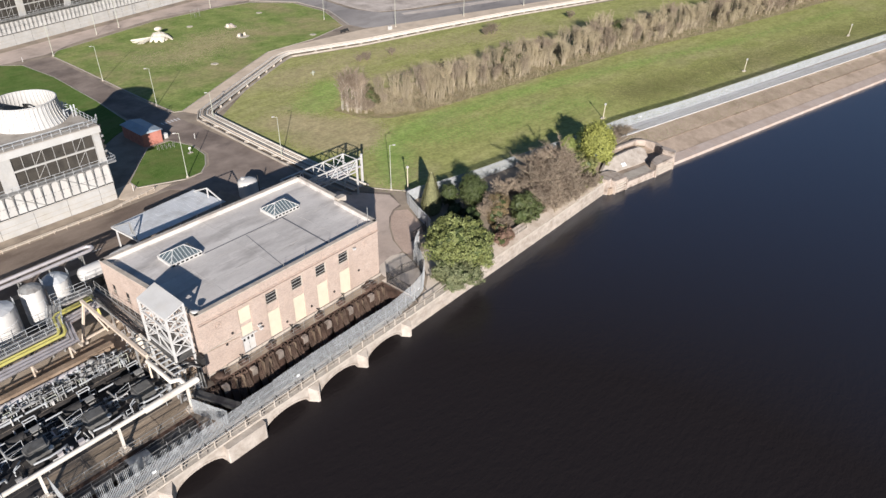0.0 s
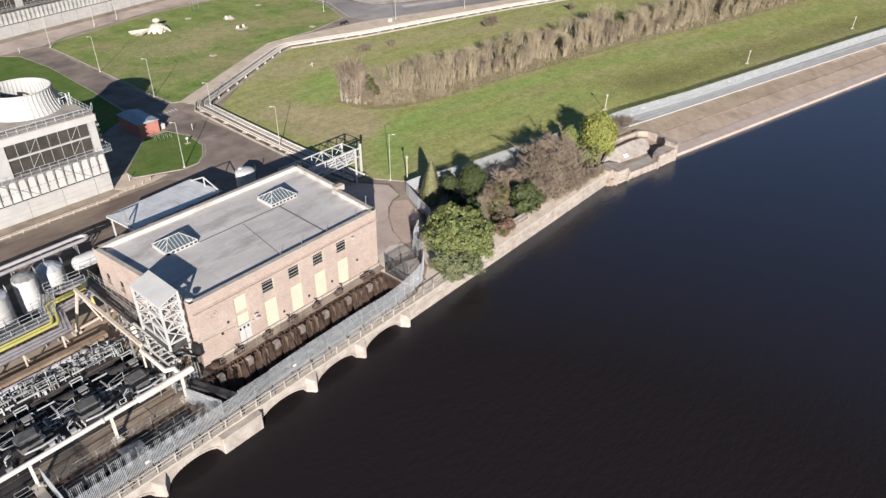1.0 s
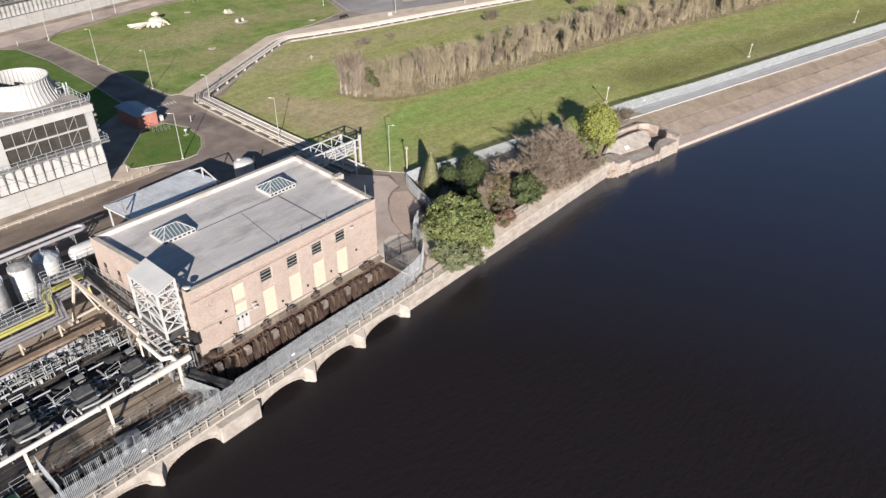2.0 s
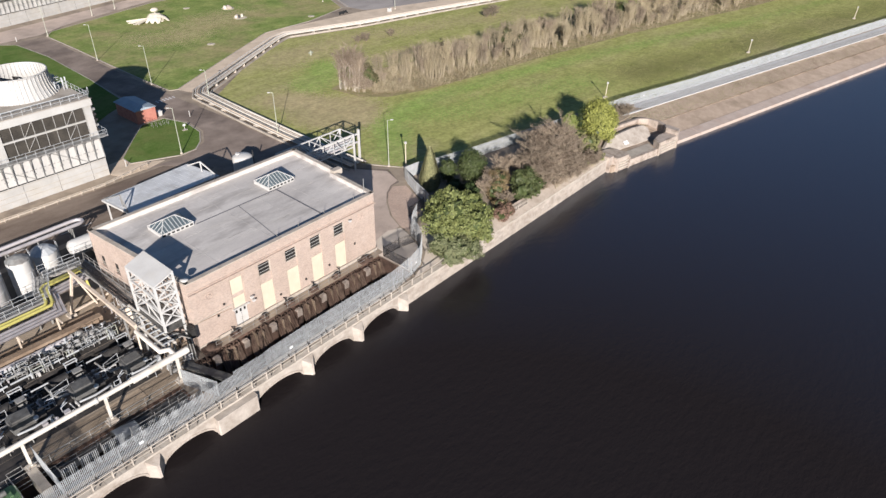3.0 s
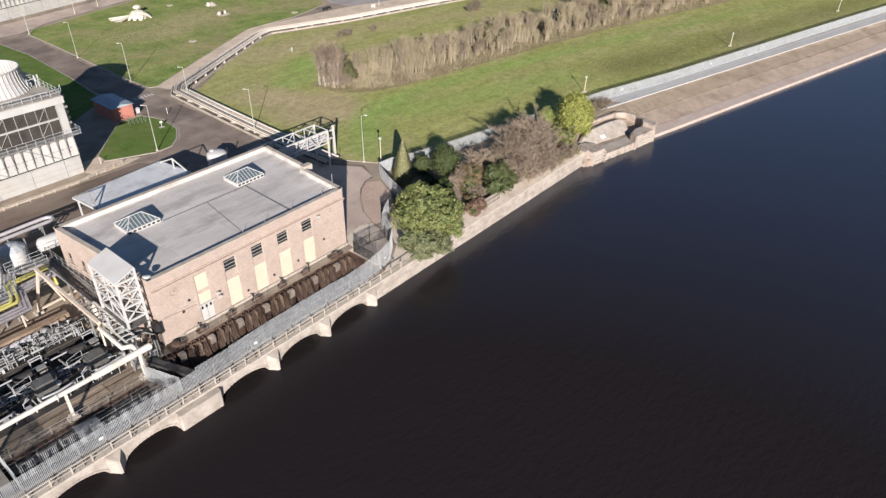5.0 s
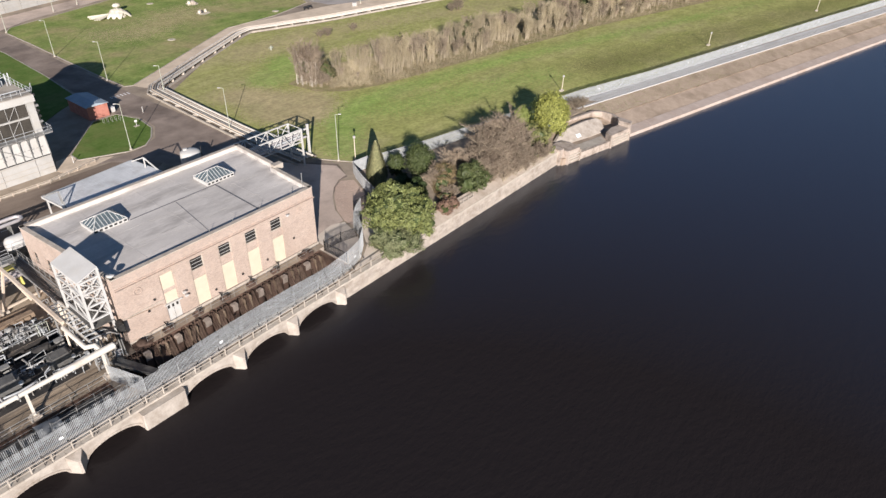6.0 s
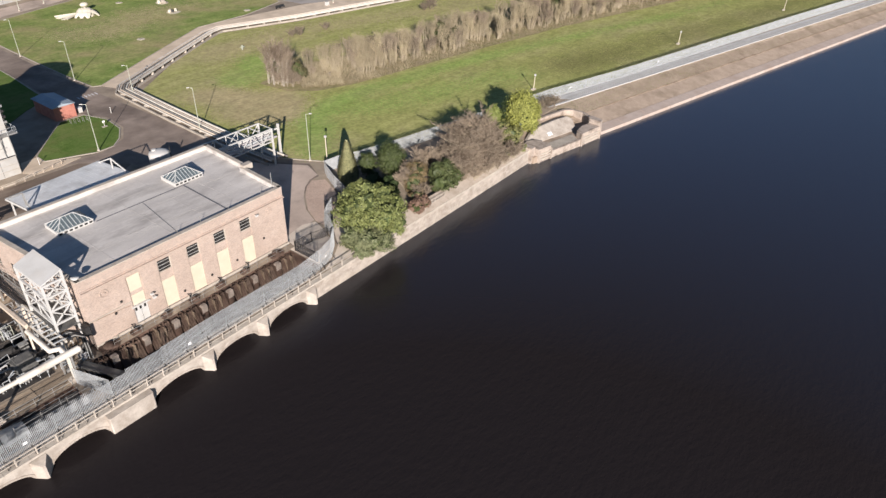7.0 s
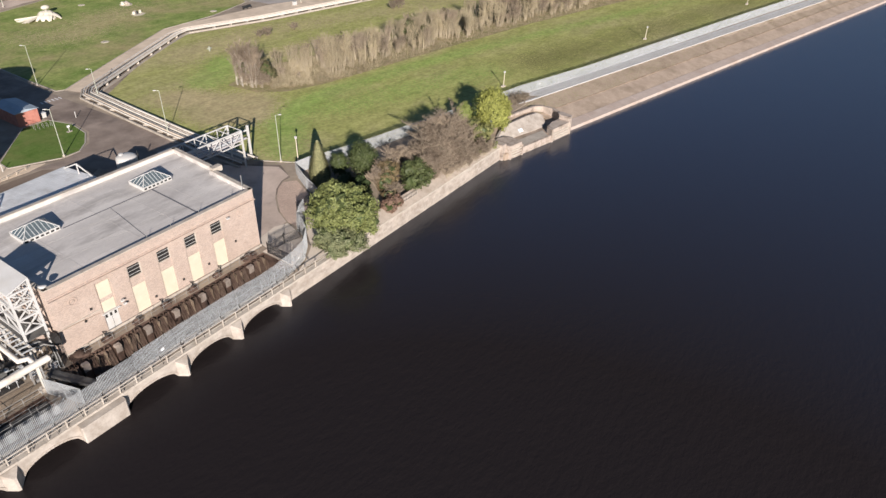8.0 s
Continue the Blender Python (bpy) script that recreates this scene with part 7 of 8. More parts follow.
    for k in range(7):
        z = 8.2 + k * 0.95
        P("junction_box", box(B(), 0.1, 0.55, 0.05 + 0.1 * (k % 2), 0.5 + 0.12 * (k % 3), z, z + 0.35), (DARK_STEEL, GREY_STEEL, DARK_STEEL)[k % 3])
    P("stair", bm, GALV, lab="galvanised stair on the end wall")
    bm = B()
    for k in range(22):
        a, y = rng.uniform(-2.4, -0.3), depth * 0.55 + rng.uniform(-2.5, 3)
        pipe(bm, [(a, y, 14.3), (a, y, 14.3 + rng.uniform(0.8, 2.2)), (a + rng.uniform(-1, 1), y + rng.uniform(-1, 1), 14.3 + rng.uniform(0.8, 2.0))], 0.06, 6)
    P("deck_pipes", bm, GALV)
    for sx, sy in stacks:
        prof = []
        for i in range(13):
            u = i / 12
            z = 14.3 + 3.7 * u
            prof.append((5.05 + 1.0 * (1 - u) ** 2.2, z))
        bm = lathe(B(), prof + [(5.15, 18.0), (5.15, 18.08), (4.9, 18.08)] + [(r - 0.12, z) for r, z in prof[::-1]], sx, sy, 64)
        if prof:
            for f in [f for f in bm.faces if len(f.verts) > 4]:
                bm.faces.remove(f)
        st = P("fan_shroud", bm, WHITE, lab="white ribbed fan stack", smooth=True)
        for i in range(48):
            ribs = B()
            a = 2 * math.pi * i / 48
            for (r0, z0), (r1, z1) in zip(prof[::3], prof[3::3]):
                for dr in (0.03, -0.17):
                    beam(ribs, (sx + (r0 + dr) * math.cos(a), sy + (r0 + dr) * math.sin(a), z0), (sx + (r1 + dr) * math.cos(a), sy + (r1 + dr) * math.sin(a), z1), 0.12, 0.10)
            P("rib", ribs, CLADDING, st)
        fan = B()
        for i in range(6):
            a = radians(60 * i + 12)
            w = Vector((-math.sin(a), math.cos(a), 0)) * 0.45
            d = Vector((math.cos(a), math.sin(a), 0))
            c = Vector((sx, sy, 15.7))
            fan.faces.new([fan.verts.new(v) for v in (c + d * 0.5 - w * 0.6, c + d * 4.6 - w, c + d * 4.6 + w + Vector((0, 0, 0.25)), c + d * 0.5 + w * 0.6 + Vector((0, 0, 0.2)))])
        bmesh.ops.solidify(fan, geom=fan.faces[:], thickness=0.06)
        lathe(fan, [(0.8, 15.3), (0.8, 15.9), (0.4, 16.2), (0.0, 16.25)], sx, sy, 14)
        P("fan", fan, DARK_STEEL, st, "dark fan blades at rest")
        P("fan_floor", lathe(B(), [(0.01, 14.6), (5.6, 14.62)], sx, sy, 32), BLACK, st)
    return ct


cooling_tower(60, (15.9, 53.2, 0), 0, [(-6.7, 10.6)], "white clad cooling tower with a ribbed fan stack")
cooling_tower(125, (140, 189.8, 0), 12.75, [], "long white clad cooling tower with dark slatted openings")
# ---- concrete landing by the river ----
land = thing("river_landing", (93, -9, -3), "weathered concrete river landing with low curved walls", "landing", kind="structure")
part("floor", prism(B(), [(82, -11.2), (86, -11.9), (97, -14.2), (101.4, -15.1), (102.8, -12), (102.8, -4.0), (86.5, -3.5), (82, -6.5)], -6, -1.6), PITCHING, land)
part("apron", prism(B(), [(87.1, -11.6), (95.2, -13.4), (96.6, -11.4), (88.6, -9.6)], -1.6, -1.5), CONCRETE, land, "worn concrete apron")
# bank behind, rising to the garden level
bm = B()
vs = [bm.verts.new(c) for c in ((82, -6.5, 0.05), (86.5, -3.5, 0.05), (102.8, -4.0, 0.05), (102.8, -8.4, -1.5), (97, -7.6, -1.5), (88, -8.2, -1.5))]
bm.faces.new(vs)
part("bank", bm, PITCHING, land)
# hump-backed slab whose worn face slopes down to the recess
bm = B()
back = ((85.9, -7.1, -0.35), (88.6, -6.4, 0.12), (91.8, -6.2, 0.25), (97.6, -6.9, 0.25), (100.6, -7.8, 0.2), (101.0, -8.9, -0.2))
face = ((86.4, -7.7, -1.0), (88.9, -8.2, -1.42), (91.8, -8.9, -1.5), (95.4, -9.9, -1.5), (98.6, -10.6, -1.5), (100.2, -10.2, -1.45))
rows = [[bm.verts.new(c) for c in line] for line in (face, back, [(x, y + 0.55, z - 0.12) for x, y, z in back], [(x, y + 0.7, -1.7) for x, y, z in back], [(x, y, -1.7) for x, y, z in face])]
for r0, r1 in zip(rows, rows[1:] + rows[:1]):
    for k in range(5):
        bm.faces.new((r0[k], r0[k + 1], r1[k + 1], r1[k]))
for k in (0, 5):
    bm.faces.new([row[k] for row in rows])
part("slab", bm, STONE, land, "pale thick concrete slab with a sloping worn face")
part("plate", box(B(), -0.6, 0.6, -0.02, 0.02, -0.4, 0.4, pose(92.6, -8.4, -0.92, -52, 0, -14)), SIGN, land, "blank white plate")
part("return_wall", box(B(), 81.6, 82.9, -10.75, -6.4, -6, 0.3), LANDING, land)
part("corner_block", prism(B(), [(82.9, -11.6), (86.3, -12.3), (87.0, -11.2), (86.6, -8.4), (85.0, -7.6), (82.9, -7.8)], -6, -0.1), LANDING, land)
part("low_wall", prism(B(), [(86.2, -12.25), (95.4, -14.2), (95.4, -13.6), (86.6, -11.7)], -6, -1.45), LANDING, land)
part("end_block", prism(B(), [(95.2, -14.25), (101.4, -15.25), (101.4, -12.7), (99.1, -12.2), (96.2, -12.6)], -6, -0.2), LANDING, land)
part("end_pier", prism(B(), [(101.3, -15.3), (102.7, -15.0), (103.2, -12.2), (102.2, -11.9), (101.4, -12.6)], -6, 0.75), LANDING, land)
bm = B()
curve = [(95.5, -3.9), (99.5, -4.7), (103.4, -5.6), (104.6, -7.2), (104.6, -9.6), (103.3, -11.8)]
for p, q in zip(curve, curve[1:]):
    beam(bm, (*p, -0.6), (*q, -0.6), 0.6, 1.9)
part("rear_wall", bm, LANDING, land, "low curved rear wall")
for a, b in (((83.0, -11.72), (86.2, -12.38)), ((95.3, -14.36), (101.2, -15.32))):
    for z in (-2.35, -1.8, -1.2):
        part("fender_rail", beam(B(), along(a, b, 0, 0.02, z), along(a, b, (Vector(b) - Vector(a)).length, 0.02, z), 0.16, 0.2), CONCRETE, land)
for x, y in ((83.0, -11.8), (86.3, -12.5), (95.3, -14.45), (101.3, -15.4)):
    part("fender_post", box(B(), x - 0.11, x + 0.11, y - 0.12, y + 0.14, -6, -0.5), LANDING, land)
for line, h, step, rad in (([(70.0, -9.2), (76.0, -8.9), (81.4, -7.6)], 0.9, 1.5, 0.03), ([(52.2, -9.3), (56.2, -9.3)], 1.0, 1.4, 0.045)):
    rail_ob = part("garden_railing", guard_rail(B(), line, 0.05, h, step, rad), CONCRETE)
    tagged(rail_ob, "pale wooden railing by the river wall", "railing", "garden railings")

# ---- trees ----


def leaves(bm, centres, count, size, r, flat=0.75):
    """Small folded leaves in clumps on the outer shell of overlapping crowns."""
    total = sum(c[3] * c[4] for c in centres)
    for cx, cy, cz, rx, rz in centres:
        n = int(count * rx * rz / total)
        clumps = []
        for _ in range(max(20, n // 26)):
            a, b = r.uniform(0, 2 * math.pi), math.asin(r.uniform(-0.75, 1))
            k = r.uniform(0.72, 1.06) * (1 + 0.16 * math.sin(3 * a + cx) * math.cos(2 * b + cy))
            clumps.append(Vector((cx + rx * k * math.cos(a) * math.cos(b), cy + rx * k * math.sin(a) * math.cos(b), cz + rz * k * math.sin(b))))
        for i in range(n):
            c = clumps[i % len(clumps)]
            p = c + Vector((r.gauss(0, 1), r.gauss(0, 1), r.gauss(0, 0.7))) * 0.055 * (rx + rz)
            if p.z < 0.1:
                p.z = 0.1 + r.random() * 0.4
            out = (p - Vector((cx, cy, cz))).normalized() + Vector((r.uniform(-1, 1), r.uniform(-1, 1), r.uniform(-0.6, 1))) * 0.8
            out.normalize()
            u = out.orthogonal().normalized()
            u.rotate(Matrix.Rotation(r.uniform(0, 6.28), 3, out))
            w = out.cross(u)
            s = size * r.uniform(0.6, 1.4)
            bm.faces.new([bm.verts.new(q) for q in (p - u * s, p - w * s * 0.45, p + u * s + out * s * 0.25, p + w * s * 0.45)])
    return bm


def limbs(bm, base, height, r, spread, forks, thick, seg=5):
    base = Vector(base)
    top = base + Vector((r.uniform(-0.3, 0.3), r.uniform(-0.3, 0.3), height))
    rod(bm, base, top, thick, thick * 0.45, seg, cap=False)
    for i in range(forks):
        u = r.uniform(0.25, 0.95)
        p = base.lerp(top, u)
        a = r.uniform(0, 6.28)
        q = p + Vector((math.cos(a) * spread, math.sin(a) * spread, height * r.uniform(0.1, 0.4)))
        rod(bm, p, q, thick * 0.45, thick * 0.12, 4, cap=False)
    return bm


def leafy_tree(name, base, centres, count, size, mat, label, trunk, seed, category="tree"):
    r = random.Random(seed)
    t = thing(name, base, label, category)
    part("trunk", limbs(B(), base, trunk, r, centres[0][3] * 0.6, 9, 0.22), BARK, t)
    # solid dark core: its colour gives the shade seen between the outer leaves
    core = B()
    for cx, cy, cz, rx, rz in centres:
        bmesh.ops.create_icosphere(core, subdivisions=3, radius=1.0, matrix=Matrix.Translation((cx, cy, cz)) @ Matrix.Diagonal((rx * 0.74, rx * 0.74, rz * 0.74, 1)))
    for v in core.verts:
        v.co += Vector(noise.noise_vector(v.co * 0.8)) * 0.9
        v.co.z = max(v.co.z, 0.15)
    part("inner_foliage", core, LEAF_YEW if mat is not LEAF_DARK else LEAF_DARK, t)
    part("crown", leaves(B(), centres, count, size, r), mat, t)
    return t


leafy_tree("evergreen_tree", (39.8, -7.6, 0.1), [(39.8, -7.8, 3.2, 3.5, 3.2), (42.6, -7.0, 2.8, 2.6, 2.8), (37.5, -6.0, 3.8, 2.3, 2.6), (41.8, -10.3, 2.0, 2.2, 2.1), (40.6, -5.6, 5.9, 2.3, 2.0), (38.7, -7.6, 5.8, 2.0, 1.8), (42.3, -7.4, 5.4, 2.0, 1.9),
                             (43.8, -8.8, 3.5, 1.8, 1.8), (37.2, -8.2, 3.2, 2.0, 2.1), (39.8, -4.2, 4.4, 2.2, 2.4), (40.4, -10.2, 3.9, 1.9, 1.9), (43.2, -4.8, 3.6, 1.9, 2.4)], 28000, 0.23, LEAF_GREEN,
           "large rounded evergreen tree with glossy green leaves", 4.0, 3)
leafy_tree("grey_bush", (36.4, -9.4, 0.1), [(36.2, -10.2, 1.5, 2.4, 2.2), (38.5, -11.0, 0.7, 2.0, 1.9), (35.4, -8.2, 1.9, 1.7, 2.1), (34.9, -10.6, 0.8, 1.4, 1.4)], 10000, 0.17, LEAF_GREY, "grey-green bush leaning over the river wall", 1.6, 4, "bush")
# yew leaf colour is darkened to hold the shade lying on these trees
leafy_tree("yew_tree", (56.6, 3.6, 0.1), [(57.2, 3.5, 2.8, 2.2, 2.9), (54.4, 6.6, 2.0, 1.4, 2.0)], 12000, 0.16, LEAF_YEW, "rounded yew trees with shade darkened into their leaves", 2.5, 5)
leafy_tree("ivy_bush", (58.6, -6.8, 0.1), [(57.4, -7.3, 1.4, 1.6, 1.5), (60.2, -6.2, 2.2, 1.7, 2.2), (58.6, -5.6, 2.8, 1.4, 1.6), (61.4, -7.4, 1.3, 1.4, 1.3), (59.4, -7.8, 1.2, 1.4, 1.3)], 9000, 0.17, LEAF_IVY, "dark green ivy-covered bush by the river wall", 1.8, 6, "bush")
# low shrubs added over bare soil; near-black leaves double as shadow there
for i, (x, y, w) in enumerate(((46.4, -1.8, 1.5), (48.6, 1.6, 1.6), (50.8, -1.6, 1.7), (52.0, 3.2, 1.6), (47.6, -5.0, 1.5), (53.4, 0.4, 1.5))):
    leafy_tree("low_evergreen", (x, y, 0.1), [(x, y, 0.8, w, 1.1), (x + 0.9, y + 0.7, 0.6, w * 0.8, 0.8)], 2200, 0.17, LEAF_DARK, "low evergreen shrub, leaves dark to stand in for garden shade", 0.8, 40 + i, "shrub")
leafy_tree("russet_bush", (50.0, -8.4, 0.1), [(49.4, -8.8, 1.0, 1.3, 1.2), (51.2, -8.4, 1.1, 1.2, 1.2)], 4200, 0.14, LEAF_RED, "russet bush with withered leaves", 1.4, 8, "bush")
leafy_tree("tan_bush", (55.6, -3.4, 0.1), [(54.2, -4.4, 1.8, 1.7, 1.9), (56.8, -2.6, 2.2, 1.9, 2.2), (52.0, -6.6, 1.2, 1.3, 1.2)], 6500, 0.13, LEAF_TAN, "tan bush with thin withered leaves", 2.0, 18, "bush")
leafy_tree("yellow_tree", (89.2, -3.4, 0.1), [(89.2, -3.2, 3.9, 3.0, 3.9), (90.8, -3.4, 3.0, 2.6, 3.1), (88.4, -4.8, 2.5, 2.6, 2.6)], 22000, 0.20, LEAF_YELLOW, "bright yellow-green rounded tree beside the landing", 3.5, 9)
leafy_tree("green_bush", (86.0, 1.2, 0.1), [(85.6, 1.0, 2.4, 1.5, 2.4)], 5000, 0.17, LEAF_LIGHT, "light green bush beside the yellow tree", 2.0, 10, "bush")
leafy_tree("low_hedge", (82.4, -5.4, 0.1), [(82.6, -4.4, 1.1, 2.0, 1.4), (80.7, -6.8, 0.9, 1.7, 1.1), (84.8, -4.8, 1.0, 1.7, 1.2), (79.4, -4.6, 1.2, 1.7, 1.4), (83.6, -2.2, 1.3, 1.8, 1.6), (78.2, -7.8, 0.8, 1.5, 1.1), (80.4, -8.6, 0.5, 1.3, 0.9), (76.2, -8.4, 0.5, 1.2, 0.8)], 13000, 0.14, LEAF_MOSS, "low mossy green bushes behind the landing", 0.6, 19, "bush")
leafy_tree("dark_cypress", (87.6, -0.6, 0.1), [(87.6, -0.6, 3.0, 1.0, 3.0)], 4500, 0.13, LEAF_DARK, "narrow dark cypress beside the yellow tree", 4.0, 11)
# spindle-shaped conifer
r = random.Random(12)
con = thing("conifer", (49.7, 6.7, 0.1), "narrow pointed olive-green conifer", "tree")
part("trunk", rod(B(), (49.7, 6.7, 0.0), (49.7, 6.7, 6.5), 0.2, 0.04), BARK, con)
# dark cone inside, coloured as the shade within the crown
part("inner_foliage", lathe(B(), [(1.0, 0.2), (1.4, 1.6), (1.15, 3.6), (0.6, 5.6), (0.02, 7.0)], 49.7, 6.7, 14), LEAF_DARK, con)
bm = B()
for i in range(9000):
    z = 0.3 + 7.3 * r.random() ** 1.3
    u = z / 7.7
    rad = 1.95 * (1 - u) ** 0.75 * min(1, 0.55 + 2.2 * u) * r.uniform(0.7, 1.16)
    a = r.uniform(0, 6.28)
    p = Vector((49.7 + rad * math.cos(a), 6.7 + rad * math.sin(a), z))
    up = Vector((math.cos(a) * 0.4, math.sin(a) * 0.4, 1)).normalized()
    w = Vector((-math.sin(a), math.cos(a), 0)) * 0.13
    s = r.uniform(0.25, 0.6)
    bm.faces.new([bm.verts.new(q) for q in (p - w, p + w, p + up * s)])
part("crown", bm, LEAF_CONIFER, con)


def bare_mesh(seed, height, spread, stems, twigs, trunk_mat, twig_mat, kinds=("trunk", "twigs")):
    """A leafless tree at the origin: stems that fork upwards and a haze of fine twigs."""
    r = random.Random(seed)
    wood, fine = B(), B()
    tips = []
    for s in range(stems):
        a0 = r.uniform(0, 6.28)
        lean = r.uniform(0.1, 0.5) * spread
        b = Vector((r.uniform(-0.35, 0.35), r.uniform(-0.35, 0.35), 0)) * spread * 0.5
        t = b + Vector((math.cos(a0) * lean, math.sin(a0) * lean, height * r.uniform(0.65, 0.95)))
        rod(wood, b, t, 0.012 * height, 0.006 * height, 5, cap=False)
        tips.append((b.lerp(t, 0.6), t))
        for i in range(7):
            u = r.uniform(0.2, 0.95)
            p = b.lerp(t, u)
            a = r.uniform(0, 6.28)
            ln = height * r.uniform(0.18, 0.40)
            q = p + Vector((math.cos(a) * ln * 0.75 * spread / 2.4, math.sin(a) * ln * 0.75 * spread / 2.4, ln * r.uniform(0.5, 0.9)))
            rod(wood, p, q, 0.006 * height, 0.002 * height, 4, cap=False)
            tips.append((p, q))
    for i in range(twigs):
        p0, q0 = tips[i % len(tips)]
        p = p0.lerp(q0, r.uniform(0.15, 1.0))
        a = r.uniform(0, 6.28)
        ln = height * r.uniform(0.06, 0.17)
        q = p + Vector((math.cos(a) * ln * 0.8, math.sin(a) * ln * 0.8, ln * r.uniform(0.1, 1.1)))
        w = (q - p).cross(Vector((r.uniform(-1, 1), r.uniform(-1, 1), r.uniform(-1, 1)))).normalized() * r.uniform(0.014, 0.032)
        fine.faces.new([fine.verts.new(v) for v in (p - w, p + w, q)])
    return mesh_of("trunk", wood, trunk_mat), mesh_of("crown", fine, twig_mat)


def bare_tree(meshes, x, y, z, s, turn, label, group, name="bare_tree", category="tree"):
    t = thing(name, (0, 0, 0), label, category, group)
    for nm, me in zip(("trunk", "crown"), meshes):
        ob = new(nm, me)
        ob.parent = t
    t.matrix_basis = spin(x, y, z, turn)
    t.scale = (s, s, s)
    return t


def fan_mesh(seed, height, spread, stems, twigs, trunk_mat, twig_mat, thick=1.0, foot=1.5):
    """A leafless coppiced tree at the origin: many slim pale stems rising close together, with upright twigs."""
    r = random.Random(seed)
    wood, fine = B(), B()
    lines = []
    for s in range(stems):
        a0, lean = r.uniform(0, 6.28), spread * r.uniform(0.05, 0.6)
        a1, out = r.uniform(0, 6.28), foot * math.sqrt(r.random())
        b = Vector((math.cos(a1) * out, math.sin(a1) * out, 0))
        m = b + Vector((math.cos(a0) * lean * 0.35, math.sin(a0) * lean * 0.35, height * r.uniform(0.38, 0.5)))
        t = m + Vector((math.cos(a0) * lean * 0.6, math.sin(a0) * lean * 0.6, height * r.uniform(0.28, 0.5)))
        k = r.uniform(0.7, 1.3) * thick
        rod(wood, b, m, 0.075 * k, 0.055 * k, 4, cap=False)
        rod(wood, m, t, 0.055 * k, 0.015 * k, 4, cap=False)
        lines += [(b.lerp(m, 0.5), m), (m, t), (m, t)]
        for i in range(4):
            p = (m.lerp(t, r.uniform(0, 0.7)) if i else b.lerp(m, r.uniform(0.4, 0.9)))
            a, ln = r.uniform(0, 6.28), height * r.uniform(0.2, 0.36)
            q = p + Vector((math.cos(a) * ln * 0.55, math.sin(a) * ln * 0.55, ln * 0.9))
            rod(wood, p, q, 0.026, 0.008, 3, cap=False)
            lines.append((p, q))
    for i in range(twigs):
        p0, q0 = lines[i % len(lines)]
        p = p0.lerp(q0, r.uniform(0.1, 1.0))
        a, ln = r.uniform(0, 6.28), height * r.uniform(0.08, 0.2)
        q = p + Vector((math.cos(a) * ln * r.uniform(0.2, 0.95), math.sin(a) * ln * r.uniform(0.2, 0.95), ln * r.uniform(0.25, 1.0)))
        w = (q - p).cross(Vector((r.uniform(-1, 1), r.uniform(-1, 1), r.uniform(-0.3, 0.3)))).normalized() * r.uniform(0.009, 0.018)
        fine.faces.new([fine.verts.new(v) for v in (p - w, p + w, q)])
    return mesh_of("trunk", wood, trunk_mat), mesh_of("crown", fine, twig_mat)


KINDS = [fan_mesh(30 + i, 8.0, (3.2, 4.2, 2.8, 3.6, 4.6, 3.4)[i], (9, 13, 8, 11, 14, 10)[i], (2100, 2600, 1900, 2300, 2800, 2200)[i], BARK, (TAN_TWIG, TWIG, TAN_TWIG, TAN_TWIG, TWIG, TAN_TWIG)[i], 1.25) for i in range(6)]
r = random.Random(77)
LOW = [(78, 50.5), (86, 45.0), (95, 42.0), (108, 40.7), (128.6, 37.0), (162.7, 31.0), (187.4, 24.5), (215.9, 17), (272, 5.5), (340, -12.5)]
for a, b in zip(LOW, LOW[1:]):
    span = (Vector(b) - Vector(a)).length
    n = max(1, int(span / 2.5))
    for i in range(n):
        for row in range(4):
            if r.random() < 0.12:
                continue
            p = along(a, b, (i + r.random()) * span / n, 0.8 + row * 2.9 + r.uniform(-1.3, 1.3))
            bump = 0.84 + 0.24 * math.sin(p.x * 0.31) * math.sin(p.x * 0.113 + 1.0)
            bare_tree(KINDS[r.randrange(6)], p.x, p.y, 0.12, r.uniform(0.58, 1.14) * bump * (1.0 if row else 0.72) * (0.42 if p.x < 85.5 else 1.0), r.uniform(0, 360),
                      "leafless tree with pale upright stems and fine twigs", "belt of bare trees")
under = B()
for _ in range(46000):
    k = min(int(r.random() ** 1.5 * (len(LOW) - 1)), len(LOW) - 2)
    a, b = LOW[k], LOW[k + 1]
    span = (Vector(b) - Vector(a)).length
    p = along(a, b, r.random() * span, r.uniform(-4.2, 12.5), r.uniform(0.1, 0.7))
    c = r.uniform(0, 6.28)
    d = Vector((math.cos(c), math.sin(c), r.uniform(0.2, 1.4))) * r.uniform(0.3, 0.8)
    w = Vector((-d.y, d.x, 0)).normalized() * r.uniform(0.018, 0.045)
    under.faces.new([under.verts.new(v) for v in (p - w, p + w, p + d)])
tagged(part("undergrowth", under, TAN_TWIG), "dry brambles and tan undergrowth below the bare trees", "undergrowth", kind="stuff")
for i, (x, y, s) in enumerate(((103.5, 50.5, 1.0), (112, 49.5, 0.8), (124, 45.0, 1.1), (127, 41.5, 0.8), (141, 45.0, 1.0), (157, 40.5, 1.0), (171, 36.0, 1.1), (78.4, 51.6, 0.95), (196, 31.0, 1.0))):
    leafy_tree("dark_shrub", (x, y, 0.1), [(x, y, 3.0 * s, 1.5 * s, 2.8 * s), (x + 1.2, y - 0.6, 2.0 * s, 1.2 * s, 1.9 * s)], 2200, 0.2, LEAF_SHADE, "dark olive ivy-clad shrub among the bare trees", 2.0, 90 + i, "shrub")
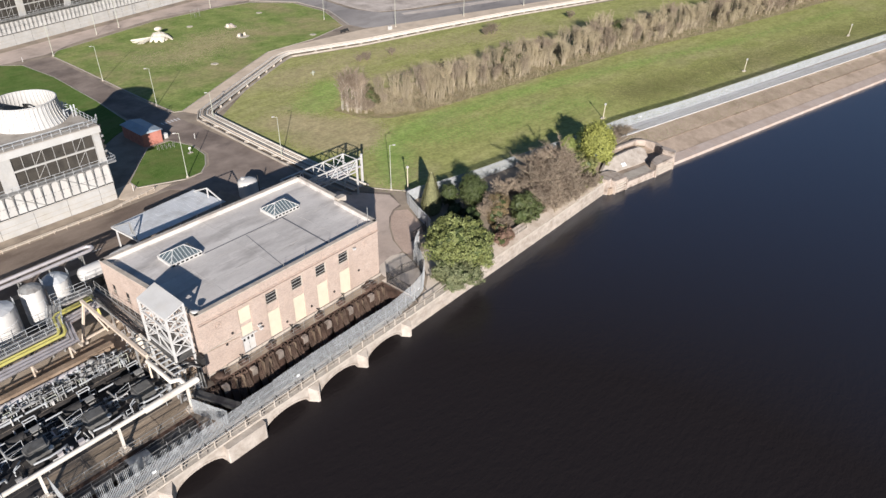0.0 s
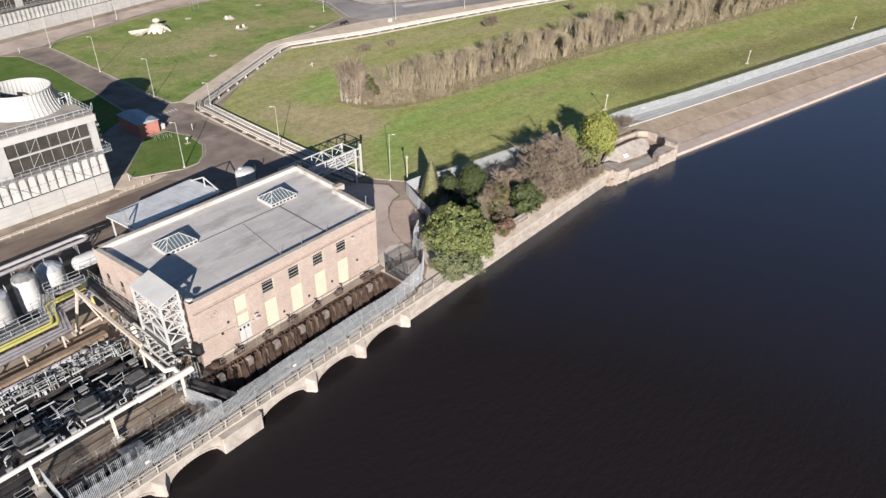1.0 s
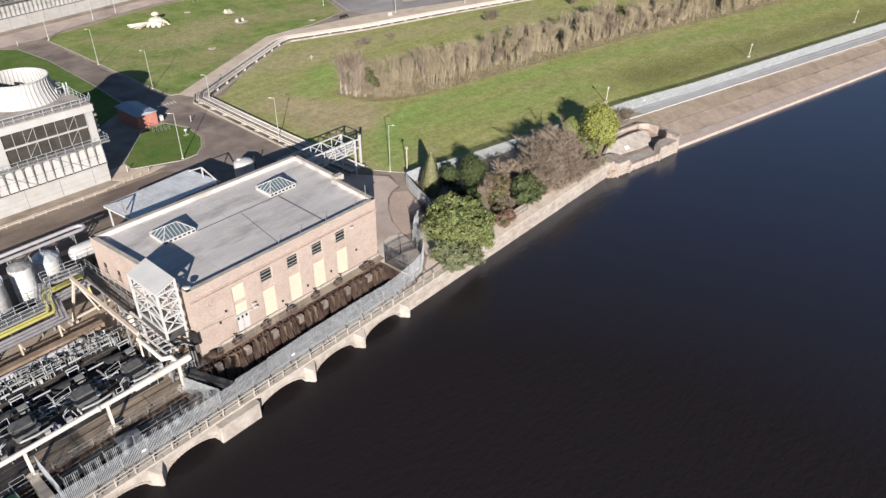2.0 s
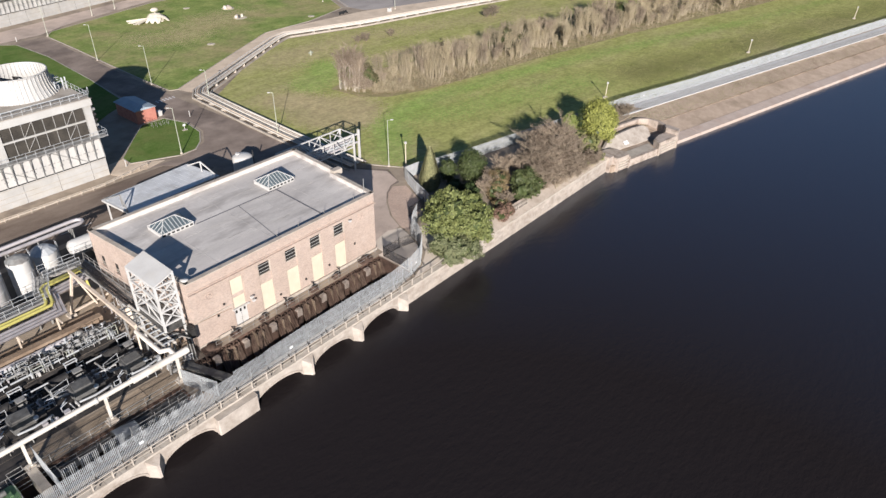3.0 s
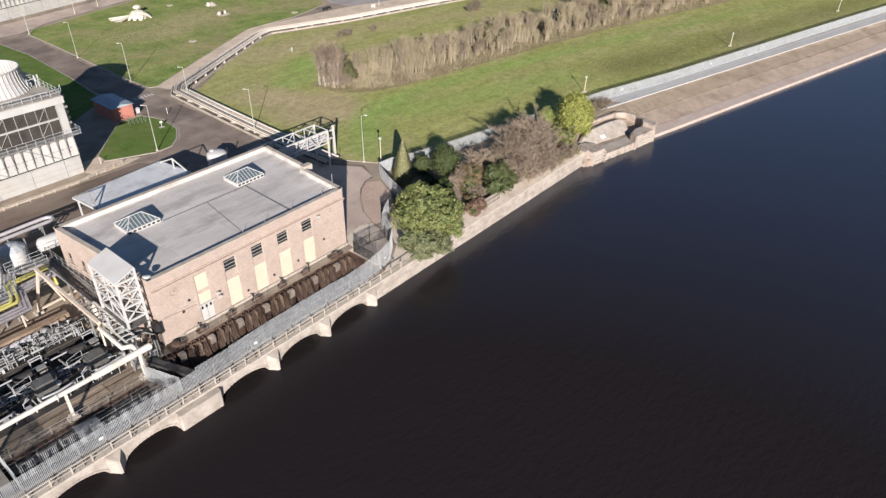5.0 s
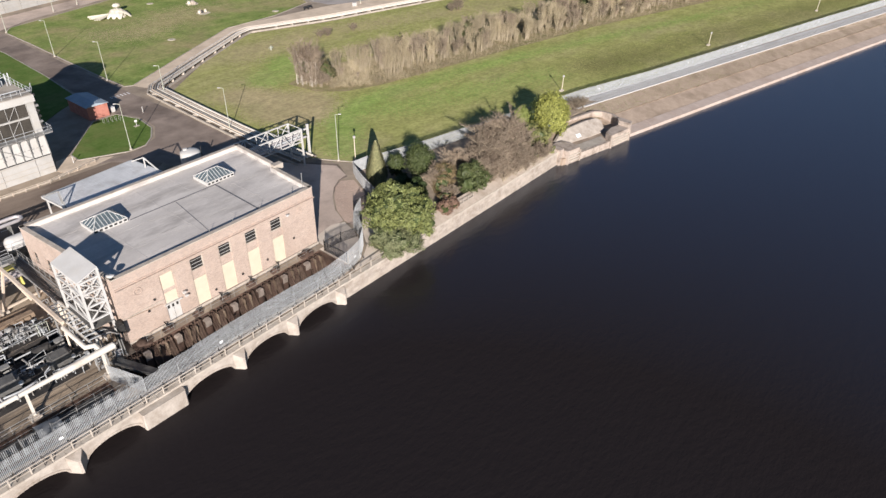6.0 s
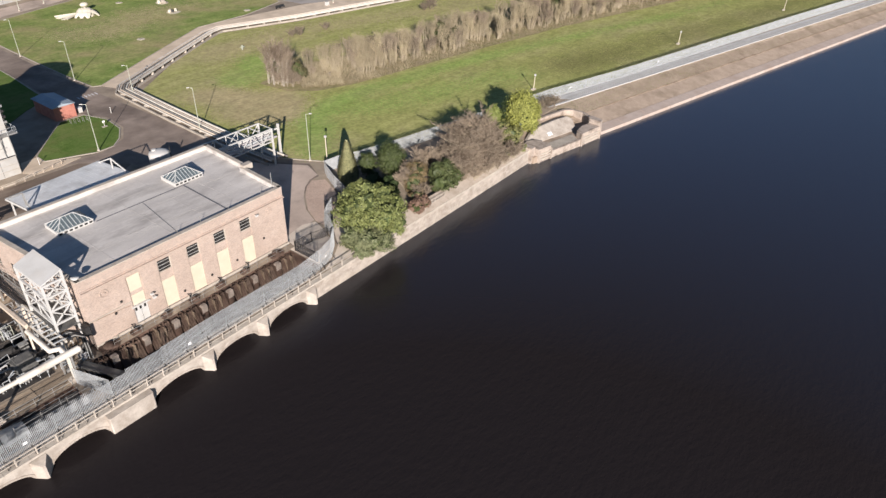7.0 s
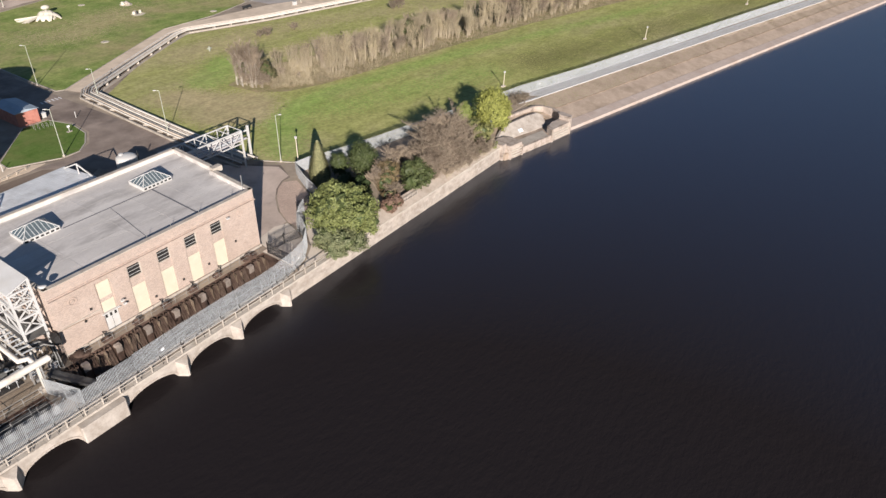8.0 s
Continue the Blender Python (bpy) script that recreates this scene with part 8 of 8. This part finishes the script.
# leafless shrubs of the garden strip
BIG = bare_mesh(51, 5.3, 4.2, 14, 6500, BARK, TWIG)
BRAMBLE = bare_mesh(53, 4.2, 4.6, 14, 5200, DARK_TWIG, DARK_TWIG)
WIDE = bare_mesh(52, 3.9, 3.8, 12, 4800, BARK, TWIG)
CLUMP = fan_mesh(60, 8.2, 1.8, 4, 2600, BIRCH, TWIG, 0.6, 0.6)
for x, y, s, turn in ((73.6, 53.6, 1.35, 0), (74.6, 51.2, 1.3, 60), (73.4, 55.6, 1.1, 120), (75.6, 53.4, 1.25, 200), (76.4, 51.6, 1.0, 280)):
    bare_tree(CLUMP, x, y, 0.1, s, turn, "dense clump of leafless birch stems with dark twigs", "bare birches")
    bare_tree(WIDE, x + 0.8, y - 1.4, 0.1, s * 0.62, turn + 50, "low leafless thicket at the foot of the birches", "birch thickets", "thicket", "shrub")
for x, y, s, turn in ((73.4, -2.6, 1.38, 10), (70.0, -1.8, 1.2, 120), (66.6, -3.4, 1.05, 300), (71.5, -5.4, 1.15, 33), (76.6, -2.2, 1.1, 77), (68.2, -5.8, 1.05, 140), (75.4, -5.6, 0.95, 220), (66.2, -7.6, 0.85, 70), (70.6, -8.0, 0.8, 160), (63.4, -6.6, 0.8, 250)):
    bare_tree(BIG, x, y, 0.1, s, turn, "wide leafless shrub with reddish-brown twigs", "garden shrubs", "bare_shrub", "shrub")
for x, y, s, turn in ((61.5, -0.6, 1.15, 30), (57.6, -1.2, 1.0, 80), (60.0, -6.2, 0.75, 210), (54.5, -2.4, 0.95, 260), (64.5, -7.2, 0.85, 20), (70.5, -7.6, 0.75, 99),
                      (63.0, -3.8, 1.0, 190), (53.0, -6.6, 0.7, 44), (66.4, -0.8, 0.9, 250), (75.0, -7.4, 0.7, 310), (73.2, -8.9, 0.75, 75), (77.0, -8.9, 0.7, 130), (67.5, -9.4, 0.8, 5), (64.6, -9.6, 0.7, 50), (70.0, -9.5, 0.7, 260), (62.2, -8.5, 0.5, 66), (70.2, -8.9, 0.7, 170), (76.2, -9.9, 0.55, 20), (73.4, -10.0, 0.5, 200), (79.0, -9.6, 0.5, 100), (70.8, -10.0, 0.5, 300)):
    bare_tree(WIDE, x, y, 0.1, s, turn, "leafless tan shrub with dense fine twigs", "garden shrubs", "bare_shrub", "shrub")
for x, y, s in ((95.0, -0.6, 0.5), (98.5, -1.2, 0.62), (101.8, -1.9, 0.66), (104.4, -2.3, 0.55), (92.0, -0.2, 0.45)):
    bare_tree(BRAMBLE, x, y, 0.1, s, 70 * x, "low dark leafless brambles by the landing", "brambles", "bramble", "bramble")
for x, y, s in ((151.0, 69.6, 0.85), (148.6, 70.4, 0.6), (112.7, 77.7, 0.5), (104.0, 79.1, 0.6), (101.6, 79.6, 0.5), (186, 62.0, 0.6)):
    bare_tree(BRAMBLE, x, y, 0.1, s, 33 * x, "small low leafless bush on the lawn", "lawn bushes", "lawn_bush", "bush")
